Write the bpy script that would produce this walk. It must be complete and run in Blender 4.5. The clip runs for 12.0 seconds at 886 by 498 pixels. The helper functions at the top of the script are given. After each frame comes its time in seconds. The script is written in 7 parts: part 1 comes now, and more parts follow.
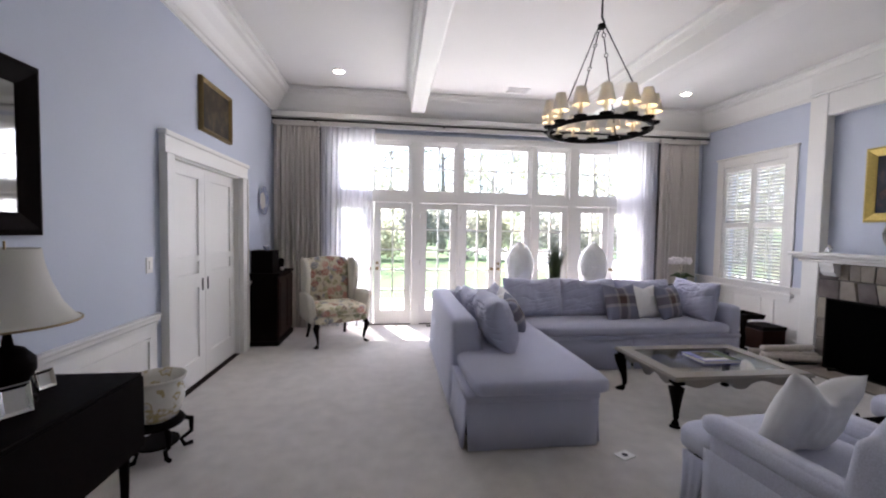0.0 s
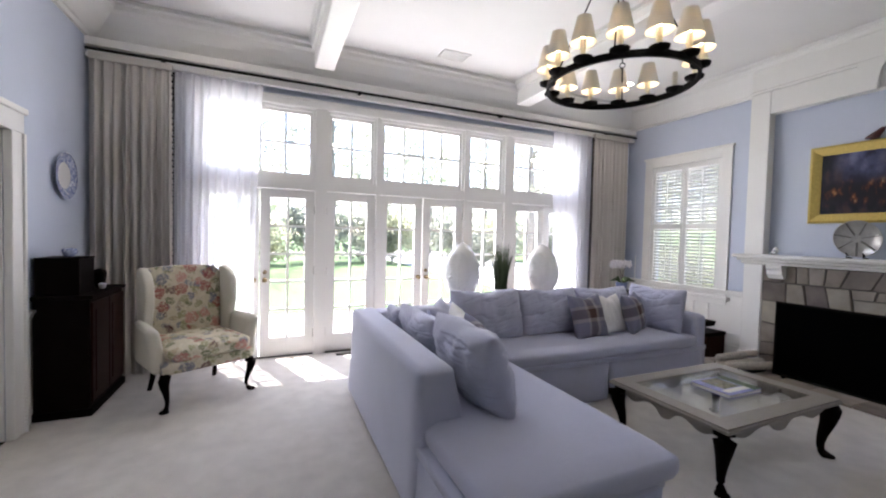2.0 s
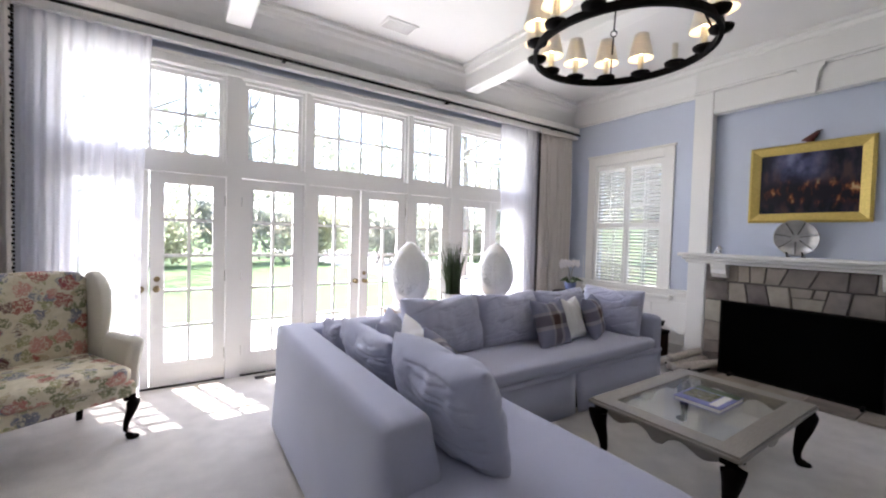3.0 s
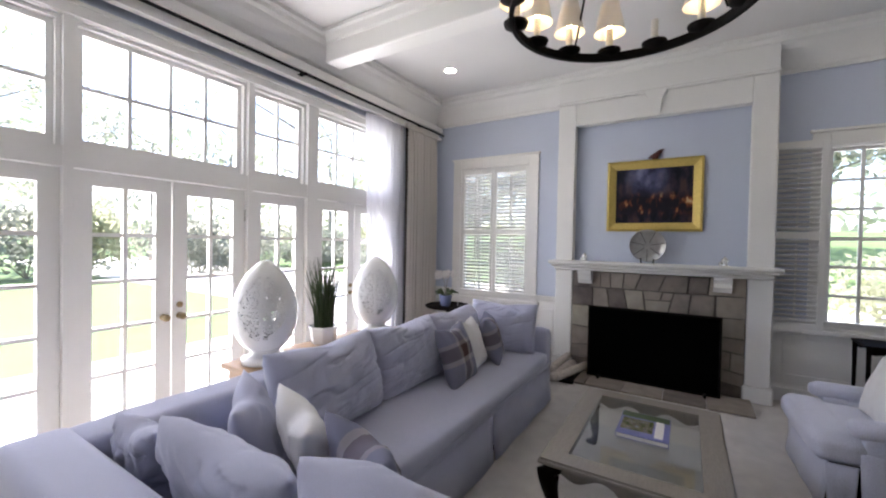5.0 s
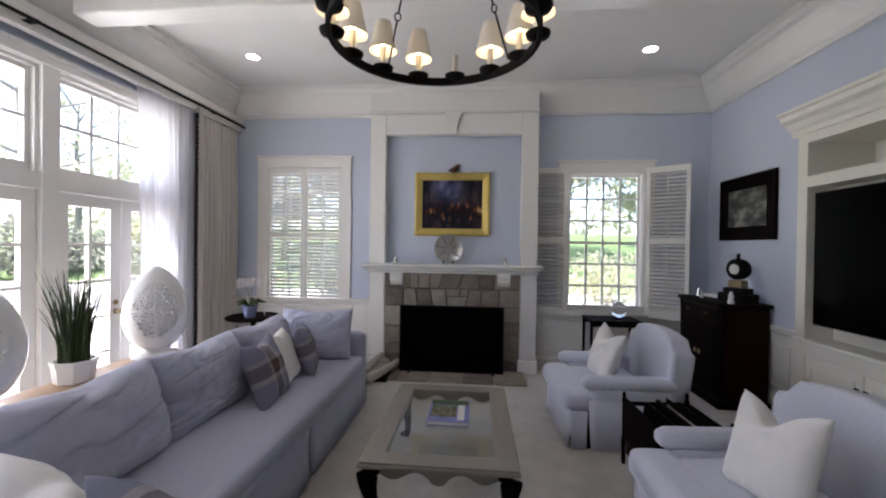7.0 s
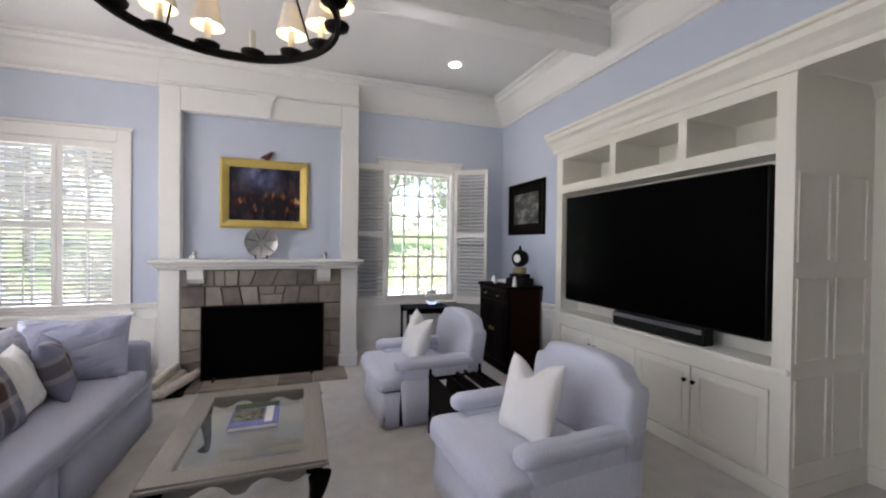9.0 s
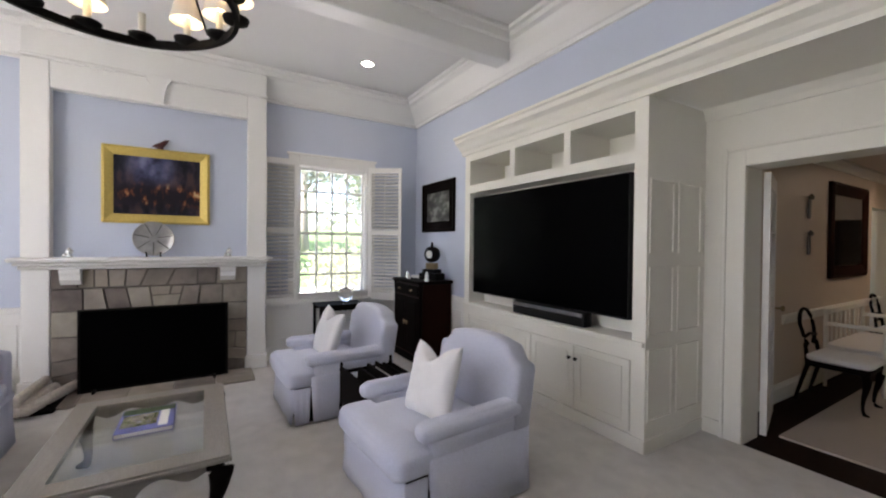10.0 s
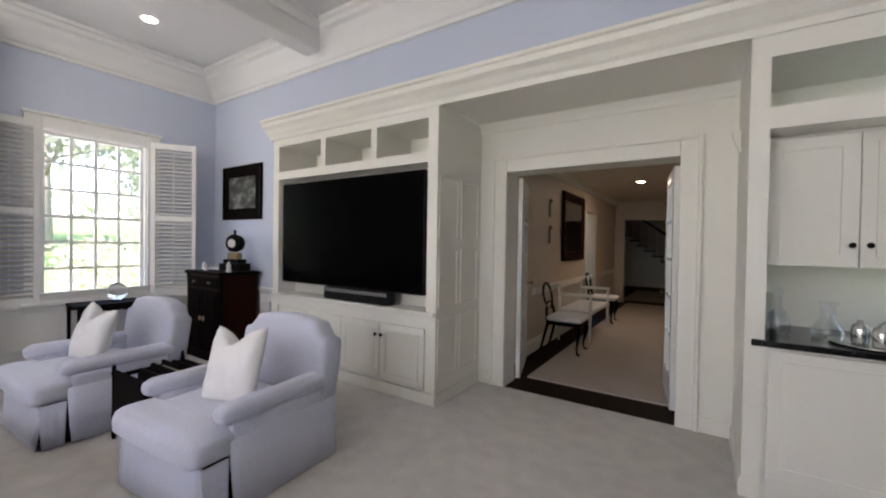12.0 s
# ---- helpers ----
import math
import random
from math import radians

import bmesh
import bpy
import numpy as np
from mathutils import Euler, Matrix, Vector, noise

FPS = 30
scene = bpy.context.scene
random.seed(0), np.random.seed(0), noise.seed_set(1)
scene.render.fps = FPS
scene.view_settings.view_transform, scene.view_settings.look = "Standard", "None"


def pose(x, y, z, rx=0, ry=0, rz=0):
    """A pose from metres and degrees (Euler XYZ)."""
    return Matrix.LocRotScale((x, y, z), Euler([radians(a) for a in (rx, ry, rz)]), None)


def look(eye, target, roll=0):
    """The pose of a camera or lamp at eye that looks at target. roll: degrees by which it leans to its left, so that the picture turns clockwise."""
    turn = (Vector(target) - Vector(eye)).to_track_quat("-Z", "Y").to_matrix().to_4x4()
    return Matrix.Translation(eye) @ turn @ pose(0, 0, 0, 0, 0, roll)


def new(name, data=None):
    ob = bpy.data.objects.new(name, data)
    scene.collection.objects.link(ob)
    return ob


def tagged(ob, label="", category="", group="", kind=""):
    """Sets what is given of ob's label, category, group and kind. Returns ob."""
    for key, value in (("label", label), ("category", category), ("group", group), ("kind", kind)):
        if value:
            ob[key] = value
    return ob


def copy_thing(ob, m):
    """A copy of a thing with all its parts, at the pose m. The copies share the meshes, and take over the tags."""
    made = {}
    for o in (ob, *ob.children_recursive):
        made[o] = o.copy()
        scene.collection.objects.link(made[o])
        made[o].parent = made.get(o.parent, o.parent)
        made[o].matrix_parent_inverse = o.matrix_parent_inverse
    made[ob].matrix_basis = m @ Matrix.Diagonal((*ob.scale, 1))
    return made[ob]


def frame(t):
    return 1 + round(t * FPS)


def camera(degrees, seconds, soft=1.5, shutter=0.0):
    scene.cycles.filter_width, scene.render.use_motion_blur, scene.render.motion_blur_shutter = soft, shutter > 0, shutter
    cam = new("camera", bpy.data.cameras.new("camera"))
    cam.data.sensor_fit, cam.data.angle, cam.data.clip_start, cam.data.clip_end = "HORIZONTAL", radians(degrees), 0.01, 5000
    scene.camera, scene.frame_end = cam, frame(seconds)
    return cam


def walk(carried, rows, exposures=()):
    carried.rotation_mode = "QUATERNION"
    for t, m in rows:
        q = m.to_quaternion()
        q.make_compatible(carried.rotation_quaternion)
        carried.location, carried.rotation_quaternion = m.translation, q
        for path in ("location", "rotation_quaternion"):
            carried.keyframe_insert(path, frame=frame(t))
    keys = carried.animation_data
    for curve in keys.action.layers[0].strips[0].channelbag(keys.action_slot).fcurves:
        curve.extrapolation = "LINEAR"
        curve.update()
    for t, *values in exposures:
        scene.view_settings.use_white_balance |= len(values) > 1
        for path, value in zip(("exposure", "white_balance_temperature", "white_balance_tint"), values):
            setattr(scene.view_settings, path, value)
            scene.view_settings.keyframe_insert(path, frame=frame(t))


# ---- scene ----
cam = camera(96.5, 12.0, soft=2.1)
PATH = [
    (0, (0.211, 1.094, 1.5), (0.458, 3.077, 1.411), 1.0),
    (0.5, (0.173, 1.476, 1.494), (0.518, 3.444, 1.403), 1.1),
    (1, (0.106, 1.823, 1.464), (0.576, 3.765, 1.39), 1.3),
    (1.5, (0.067, 2.142, 1.442), (0.689, 4.042, 1.374), 1.3),
    (2, (0.033, 2.481, 1.448), (0.824, 4.317, 1.383), 1.4),
    (2.5, (0.075, 2.754, 1.435), (1.018, 4.517, 1.37), 1.5),
    (3, (0.115, 3.087, 1.437), (1.226, 4.749, 1.374), 1.6),
    (5, (0.361, 4.04, 1.516), (2.062, 5.092, 1.481), 1.1),
    (5.5, (0.37, 4.119, 1.535), (2.185, 4.958, 1.509), 1.0),
    (6, (0.372, 4.136, 1.531), (2.277, 4.744, 1.516), 0.9),
    (6.5, (0.36, 4.132, 1.554), (2.325, 4.502, 1.535), 0.8),
    (7, (0.341, 4.064, 1.552), (2.334, 4.235, 1.537), 0.8),
    (7.5, (0.323, 3.99, 1.549), (2.322, 3.963, 1.537), 0.6),
    (9.5, (0.21, 3.948, 1.503), (2.018, 3.095, 1.479), 0.7),
    (10, (0.105, 3.937, 1.487), (1.822, 2.911, 1.465), 0.6),
    (10.5, (-0.002, 3.965, 1.478), (1.592, 2.757, 1.46), 0.7),
    (11, (-0.068, 4.003, 1.472), (1.38, 2.624, 1.446), 0.8),
    (11.5, (-0.097, 4.025, 1.424), (1.184, 2.489, 1.401), 0.9),
    (12, (-0.109, 4.036, 1.395), (0.985, 2.362, 1.368), 0.9),
]
walk(cam, [(t, look(eye, target, roll)) for t, eye, target, roll in PATH],
     [(t, e, k, 21 if t < 0.5 else 18) for t, e, k in ((0, 2.38, 6150), (1.0, 2.43, 6150), (2.5, 2.48, 6150), (5.0, 2.31, 6200), (6.0, 2.20, 6200), (7.0, 2.13, 6250), (9.5, 2.75, 6400), (10.5, 2.76, 6450), (12.0, 2.85, 6450))])

# ---- world and sun ----
SUN_AZ, SUN_EL = -20.0, 60.0
world = bpy.data.worlds.new("sky_world")
scene.world = world
world.use_nodes = True
wn = world.node_tree.nodes
sky = wn.new("ShaderNodeTexSky")
sky.sky_type, sky.sun_disc = "NISHITA", False
sky.sun_elevation, sky.sun_rotation = radians(SUN_EL), radians(SUN_AZ)
wn["Background"].inputs["Strength"].default_value = 0.15
world.node_tree.links.new(sky.outputs[0], wn["Background"].inputs["Color"])
sun_data = bpy.data.lights.new("sun", "SUN")
sun_data.energy, sun_data.angle, sun_data.color = 5.0, radians(0.6), (1.0, 0.95, 0.86)
sun = new("sun", sun_data)
sun.matrix_world = look((0, 0, 30), (-math.sin(radians(SUN_AZ)) * math.cos(radians(SUN_EL)),
                                     -math.cos(radians(SUN_AZ)) * math.cos(radians(SUN_EL)), 30 - math.sin(radians(SUN_EL))))


def opening_light(name, eye, target, w, h, watts):
    """The sky's light through an opening."""
    d = bpy.data.lights.new(name, "AREA")
    d.shape, d.size, d.size_y, d.energy, d.color = "RECTANGLE", w, h, watts, (1.0, 0.98, 0.97)
    new(name, d).matrix_world = look(eye, target)


opening_light("sky_light_north", (1.86, 7.60, 1.50), (1.86, 0, 1.50), 5.1, 2.8, 42)


# ---- materials ----
def mat(name, color, rough=0.6, metal=0.0, scale=30.0, vary=0.12, bump=0.1, coarse=2.0, coarse_vary=0.08, detail=4.0,
        island=0.0, sheen=0.0, coat=0.0, stretch=(1, 1, 1), spec=0.5, rumple=0.0):
    m = bpy.data.materials.new(name)
    m.use_nodes = True
    nt = m.node_tree
    b = nt.nodes["Principled BSDF"]
    co = nt.nodes.new("ShaderNodeTexCoord")
    mp = nt.nodes.new("ShaderNodeMapping")
    mp.inputs["Scale"].default_value = stretch
    nt.links.new(co.outputs["Object"], mp.inputs[0])
    n1 = nt.nodes.new("ShaderNodeTexNoise")
    n1.inputs["Scale"].default_value, n1.inputs["Detail"].default_value = scale, detail
    n2 = nt.nodes.new("ShaderNodeTexNoise")
    n2.inputs["Scale"].default_value, n2.inputs["Detail"].default_value = coarse, 6.0
    nt.links.new(mp.outputs[0], n1.inputs[0])
    nt.links.new(mp.outputs[0], n2.inputs[0])
    h = nt.nodes.new("ShaderNodeHueSaturation")
    h.inputs["Color"].default_value = (*color, 1)
    a1 = nt.nodes.new("ShaderNodeMath")
    a1.operation = "MULTIPLY_ADD"
    a1.inputs[1].default_value, a1.inputs[2].default_value = vary * 2, 1 - vary
    nt.links.new(n1.outputs[0], a1.inputs[0])
    a2 = nt.nodes.new("ShaderNodeMath")
    a2.operation = "MULTIPLY_ADD"
    a2.inputs[1].default_value, a2.inputs[2].default_value = coarse_vary * 2, -coarse_vary
    nt.links.new(n2.outputs[0], a2.inputs[0])
    ad = nt.nodes.new("ShaderNodeMath")
    nt.links.new(a1.outputs[0], ad.inputs[0])
    nt.links.new(a2.outputs[0], ad.inputs[1])
    last = ad
    if island:
        oi = nt.nodes.new("ShaderNodeObjectInfo")
        a3 = nt.nodes.new("ShaderNodeMath")
        a3.operation = "MULTIPLY_ADD"
        a3.inputs[1].default_value, a3.inputs[2].default_value = island * 2, -island
        nt.links.new(oi.outputs["Random"], a3.inputs[0])
        hu = nt.nodes.new("ShaderNodeMath")
        hu.operation = "MULTIPLY_ADD"
        hu.inputs[1].default_value, hu.inputs[2].default_value = 0.05, 0.475
        nt.links.new(oi.outputs["Random"], hu.inputs[0])
        nt.links.new(hu.outputs[0], h.inputs["Hue"])
        ad2 = nt.nodes.new("ShaderNodeMath")
        nt.links.new(ad.outputs[0], ad2.inputs[0])
        nt.links.new(a3.outputs[0], ad2.inputs[1])
        last = ad2
    nt.links.new(last.outputs[0], h.inputs["Value"])
    nt.links.new(h.outputs[0], b.inputs["Base Color"])
    b.inputs["Roughness"].default_value, b.inputs["Metallic"].default_value = rough, metal
    b.inputs["Specular IOR Level"].default_value = spec
    if sheen:
        b.inputs["Sheen Weight"].default_value = sheen
    if coat:
        b.inputs["Coat Weight"].default_value = coat
    if bump:
        bp = nt.nodes.new("ShaderNodeBump")
        bp.inputs["Strength"].default_value, bp.inputs["Distance"].default_value = bump, 0.01
        nt.links.new(n1.outputs[0], bp.inputs["Height"])
        nt.links.new(bp.outputs[0], b.inputs["Normal"])
        if rumple:
            n3, b3 = nt.nodes.new("ShaderNodeTexNoise"), nt.nodes.new("ShaderNodeBump")
            n3.inputs["Scale"].default_value, n3.inputs["Detail"].default_value, n3.inputs["Distortion"].default_value = 4.5, 2.5, 1.0
            b3.inputs["Strength"].default_value, b3.inputs["Distance"].default_value = rumple, 0.16
            last = n3.outputs[0]
            for op, val in (("SUBTRACT", 0.5), ("ABSOLUTE", 0.0), ("MINIMUM", 0.075)):
                mth = nt.nodes.new("ShaderNodeMath")
                mth.operation, mth.inputs[1].default_value = op, val
                nt.links.new(last, mth.inputs[0])
                last = mth.outputs[0]
            nt.links.new(mp.outputs[0], n3.inputs[0])
            nt.links.new(last, b3.inputs["Height"])
            nt.links.new(bp.outputs[0], b3.inputs["Normal"])
            nt.links.new(b3.outputs[0], b.inputs["Normal"])
    return m


def glass_mat(name, tint=(1, 1, 1), gloss=0.02):
    m = bpy.data.materials.new(name)
    m.use_nodes = True
    nt = m.node_tree
    nt.nodes.remove(nt.nodes["Principled BSDF"])
    out = nt.nodes["Material Output"]
    tr, gl, mx, lw, pw = (nt.nodes.new(k) for k in ("ShaderNodeBsdfTransparent", "ShaderNodeBsdfGlossy", "ShaderNodeMixShader", "ShaderNodeLayerWeight", "ShaderNodeMath"))
    tr.inputs[0].default_value = (*tint, 1)
    gl.inputs["Roughness"].default_value = 0.02
    pw.operation = "POWER"
    pw.inputs[1].default_value = 4.0
    sc = nt.nodes.new("ShaderNodeMath")
    sc.operation = "MULTIPLY_ADD"
    sc.inputs[1].default_value, sc.inputs[2].default_value = 0.6, gloss
    nt.links.new(lw.outputs["Facing"], pw.inputs[0])
    nt.links.new(pw.outputs[0], sc.inputs[0])
    nt.links.new(sc.outputs[0], mx.inputs[0])
    nt.links.new(tr.outputs[0], mx.inputs[1])
    nt.links.new(gl.outputs[0], mx.inputs[2])
    nt.links.new(mx.outputs[0], out.inputs[0])
    return m


def cloth_mat(name, color, through_share, clear=0.0):
    """Thin cloth that lets light through."""
    m = bpy.data.materials.new(name)
    m.use_nodes = True
    nt = m.node_tree
    nt.nodes.remove(nt.nodes["Principled BSDF"])
    out = nt.nodes["Material Output"]
    df, tl, mx = (nt.nodes.new(k) for k in ("ShaderNodeBsdfDiffuse", "ShaderNodeBsdfTranslucent", "ShaderNodeMixShader"))
    wv = nt.nodes.new("ShaderNodeTexNoise")
    wv.inputs["Scale"].default_value = 90
    ramp = nt.nodes.new("ShaderNodeMixRGB")
    ramp.inputs[1].default_value = (*[c * 0.9 for c in color], 1)
    ramp.inputs[2].default_value = (*color, 1)
    nt.links.new(wv.outputs[0], ramp.inputs[0])
    nt.links.new(ramp.outputs[0], df.inputs[0])
    nt.links.new(ramp.outputs[0], tl.inputs[0])
    mx.inputs[0].default_value = through_share
    nt.links.new(df.outputs[0], mx.inputs[1])
    nt.links.new(tl.outputs[0], mx.inputs[2])
    last = mx
    if clear:
        tr, m2 = nt.nodes.new("ShaderNodeBsdfTransparent"), nt.nodes.new("ShaderNodeMixShader")
        m2.inputs[0].default_value = clear
        nt.links.new(mx.outputs[0], m2.inputs[1])
        nt.links.new(tr.outputs[0], m2.inputs[2])
        last = m2
    nt.links.new(last.outputs[0], out.inputs[0])
    return m


def glow_mat(name, color, strength):
    m = bpy.data.materials.new(name)
    m.use_nodes = True
    b = m.node_tree.nodes["Principled BSDF"]
    b.inputs["Base Color"].default_value = (*color, 1)
    b.inputs["Emission Color"].default_value = (*color, 1)
    b.inputs["Emission Strength"].default_value = strength
    return m


BLUE = mat("blue_wall_paint", (0.515, 0.56, 0.665), 0.55, scale=60, vary=0.03, bump=0.03, coarse_vary=0.03)
WHITE = mat("white_gloss_paint", (0.77, 0.76, 0.73), 0.35, scale=40, vary=0.02, bump=0.03, coarse_vary=0.03)
CREAM = mat("cream_panel_paint", (0.78, 0.76, 0.69), 0.4, scale=40, vary=0.02, bump=0.03, coarse_vary=0.03)
# Cream paint with the hall lamps' tan cast put into its colour.
HALL_PAINT = mat("lamplit_hall_paint", (0.59, 0.50, 0.41), 0.5, scale=40, vary=0.02, bump=0.03, coarse_vary=0.03)
CEIL_W = mat("ceiling_paint", (0.76, 0.75, 0.73), 0.8, scale=60, vary=0.02, bump=0.03, coarse_vary=0.03)
CARPET = mat("wool_carpet", (0.58, 0.55, 0.51), 0.95, scale=160, vary=0.30, bump=0.8, coarse=7.0, coarse_vary=0.22, sheen=0.2)
HALL_CARPET = mat("hall_carpet", (0.44, 0.38, 0.32), 0.95, scale=200, vary=0.2, bump=0.5, coarse=2.0, coarse_vary=0.08)
DARK_FLOOR = mat("dark_floor_boards", (0.013, 0.006, 0.004), 0.5, spec=0.04, scale=14, vary=0.35, bump=0.05, stretch=(1, 8, 1))
SOFA = mat("blue_sofa_linen", (0.43, 0.445, 0.57), 0.9, rumple=0.05, scale=350, vary=0.14, bump=0.25, coarse=5, coarse_vary=0.06, sheen=0.4)
ARMCH = mat("pale_blue_weave", (0.53, 0.545, 0.64), 0.9, rumple=0.03, scale=160, vary=0.28, bump=0.25, coarse=6, coarse_vary=0.05, sheen=0.4)
LINEN = mat("white_linen", (0.74, 0.73, 0.72), 0.9, rumple=0.06, scale=300, vary=0.08, bump=0.2, coarse=6, coarse_vary=0.04, sheen=0.3)
EBONY = mat("black_lacquer_wood", (0.006, 0.004, 0.0035), 0.5, spec=0.02, scale=20, vary=0.3, bump=0.05, stretch=(1, 1, 6))
MAHOG = mat("mahogany", (0.018, 0.005, 0.003), 0.4, spec=0.05, scale=12, vary=0.4, bump=0.04, stretch=(6, 6, 1))
IRON = mat("wrought_iron", (0.007, 0.006, 0.0055), 0.6, 0.0, spec=0.08, scale=40, vary=0.3, bump=0.2)
BRASS = mat("aged_brass", (0.30, 0.23, 0.13), 0.4, 1.0, scale=30, vary=0.1, bump=0.02)
STEEL = mat("polished_pewter", (0.72, 0.72, 0.70), 0.16, 1.0, scale=30, vary=0.1, bump=0.04)
GOLD = mat("gilded_frame", (0.56, 0.42, 0.12), 0.45, 0.45, scale=50, vary=0.25, bump=0.3)
STONE = mat("grey_fieldstone", (0.25, 0.215, 0.18), 0.8, scale=9, vary=0.35, bump=0.6, coarse=3.5, coarse_vary=0.35, island=0.45)
MORTAR = mat("mortar", (0.13, 0.115, 0.10), 0.95, scale=60, vary=0.15, bump=0.4)
SOOT = mat("sooty_firebox", (0.012, 0.011, 0.010), 0.95, scale=20, vary=0.3, bump=0.3)
MESH = mat("black_screen_mesh", (0.002, 0.002, 0.002), 0.95, spec=0.0, scale=400, vary=0.4, bump=0.3)
SCREEN = mat("television_glass", (0.0008, 0.0008, 0.001), 0.25, spec=0.03, scale=20, vary=0.05, bump=0.0)
PLASTIC = mat("black_plastic", (0.006, 0.006, 0.0065), 0.5, spec=0.2, scale=60, vary=0.1, bump=0.05)
GRANITE = mat("black_granite", (0.012, 0.012, 0.014), 0.15, scale=120, vary=0.5, bump=0.0)
DRAPE = cloth_mat("grey_beige_drape", (0.67, 0.635, 0.59), 0.28)
SHEER = cloth_mat("white_sheer", (0.80, 0.80, 0.84), 0.5, 0.30)
GLASS = glass_mat("window_glass")
TABLE_GLASS = glass_mat("table_glass", (0.95, 0.97, 0.96), 0.07)
CLEAR = mat("crystal", (0.96, 0.97, 0.97), 0.02, scale=5, vary=0.01, bump=0.0, coarse_vary=0.01)
CLEAR.node_tree.nodes["Principled BSDF"].inputs["Transmission Weight"].default_value = 1.0
SMOKE = glass_mat("thin_bar_glass", (0.86, 0.87, 0.87), 0.12)
LIMED = mat("limed_grey_wood", (0.25, 0.225, 0.19), 0.3, scale=25, vary=0.25, bump=0.1, stretch=(1, 6, 6))
OAK = mat("honey_wood", (0.40, 0.24, 0.12), 0.4, scale=16, vary=0.2, bump=0.05, stretch=(1, 6, 6))
PORCELAIN = mat("white_porcelain", (0.78, 0.77, 0.74), 0.2, scale=20, vary=0.03, bump=0.0, coat=0.5)
SHADE = cloth_mat("cream_shade", (0.70, 0.68, 0.64), 0.06)
BULB = glow_mat("candle_bulb", (1.0, 0.72, 0.38), 9)
DOWN = glow_mat("recessed_lamp", (1.0, 0.90, 0.74), 22)
WARM = glow_mat("warm_hall_lamp", (1.0, 0.78, 0.54), 46)
GRASS = mat("lawn_grass", (0.085, 0.14, 0.042), 0.9, scale=60, vary=0.35, bump=0.6, coarse=0.4, coarse_vary=0.2)
PATIO = mat("pale_patio", (0.64, 0.62, 0.58), 0.85, scale=25, vary=0.15, bump=0.3, coarse=1, coarse_vary=0.1, island=0.08)
# Both greens are paled to put the garden's glare and haze into the leaves.
LEAF = cloth_mat("green_foliage", (0.29, 0.30, 0.25), 0.6)
LEAF2 = cloth_mat("haze_paled_foliage", (0.46, 0.47, 0.33), 0.72)
OLDGILT = mat("dull_gilt", (0.20, 0.14, 0.06), 0.5, 0.4, scale=60, vary=0.3, bump=0.3, spec=0.2)
BLADE = mat("green_grass_blade", (0.045, 0.075, 0.022), 0.5, scale=30, vary=0.4, bump=0.0)
BARK = mat("bark", (0.26, 0.23, 0.20), 0.95, scale=10, vary=0.4, bump=0.8, stretch=(3, 3, 0.6))


def ramp_mat(name, stops, scale=4.0, rough=0.6, cells=False, stretch=(1, 1, 1), detail=5.0, bump=0.0):
    """A coat of many colours: stops of (place, colour) over noise or cells."""
    m = bpy.data.materials.new(name)
    m.use_nodes = True
    nt = m.node_tree
    b = nt.nodes["Principled BSDF"]
    co, mp = nt.nodes.new("ShaderNodeTexCoord"), nt.nodes.new("ShaderNodeMapping")
    mp.inputs["Scale"].default_value = stretch
    nt.links.new(co.outputs["Object"], mp.inputs[0])
    warp = nt.nodes.new("ShaderNodeTexNoise")
    warp.inputs["Scale"].default_value, warp.inputs["Detail"].default_value = scale, detail
    nt.links.new(mp.outputs[0], warp.inputs[0])
    src = warp.outputs[0]
    if cells:
        add = nt.nodes.new("ShaderNodeMixRGB")
        add.inputs[0].default_value = 0.10
        nt.links.new(mp.outputs[0], add.inputs[1])
        nt.links.new(warp.outputs[1], add.inputs[2])
        vo = nt.nodes.new("ShaderNodeTexVoronoi")
        vo.inputs["Scale"].default_value = scale
        nt.links.new(add.outputs[0], vo.inputs[0])
        src = vo.outputs["Color"]
    r = nt.nodes.new("ShaderNodeValToRGB")
    while len(r.color_ramp.elements) < len(stops):
        r.color_ramp.elements.new(0.5)
    for e, (p, c) in zip(r.color_ramp.elements, stops):
        e.position, e.color = p, (*c, 1)
    nt.links.new(src, r.inputs[0])
    nt.links.new(r.outputs[0], b.inputs["Base Color"])
    b.inputs["Roughness"].default_value = rough
    b.inputs["Specular IOR Level"].default_value = 0.2
    if bump:
        bp = nt.nodes.new("ShaderNodeBump")
        bp.inputs["Strength"].default_value, bp.inputs["Distance"].default_value = bump, 0.01
        nt.links.new(warp.outputs[0], bp.inputs["Height"])
        nt.links.new(bp.outputs[0], b.inputs["Normal"])
    return m


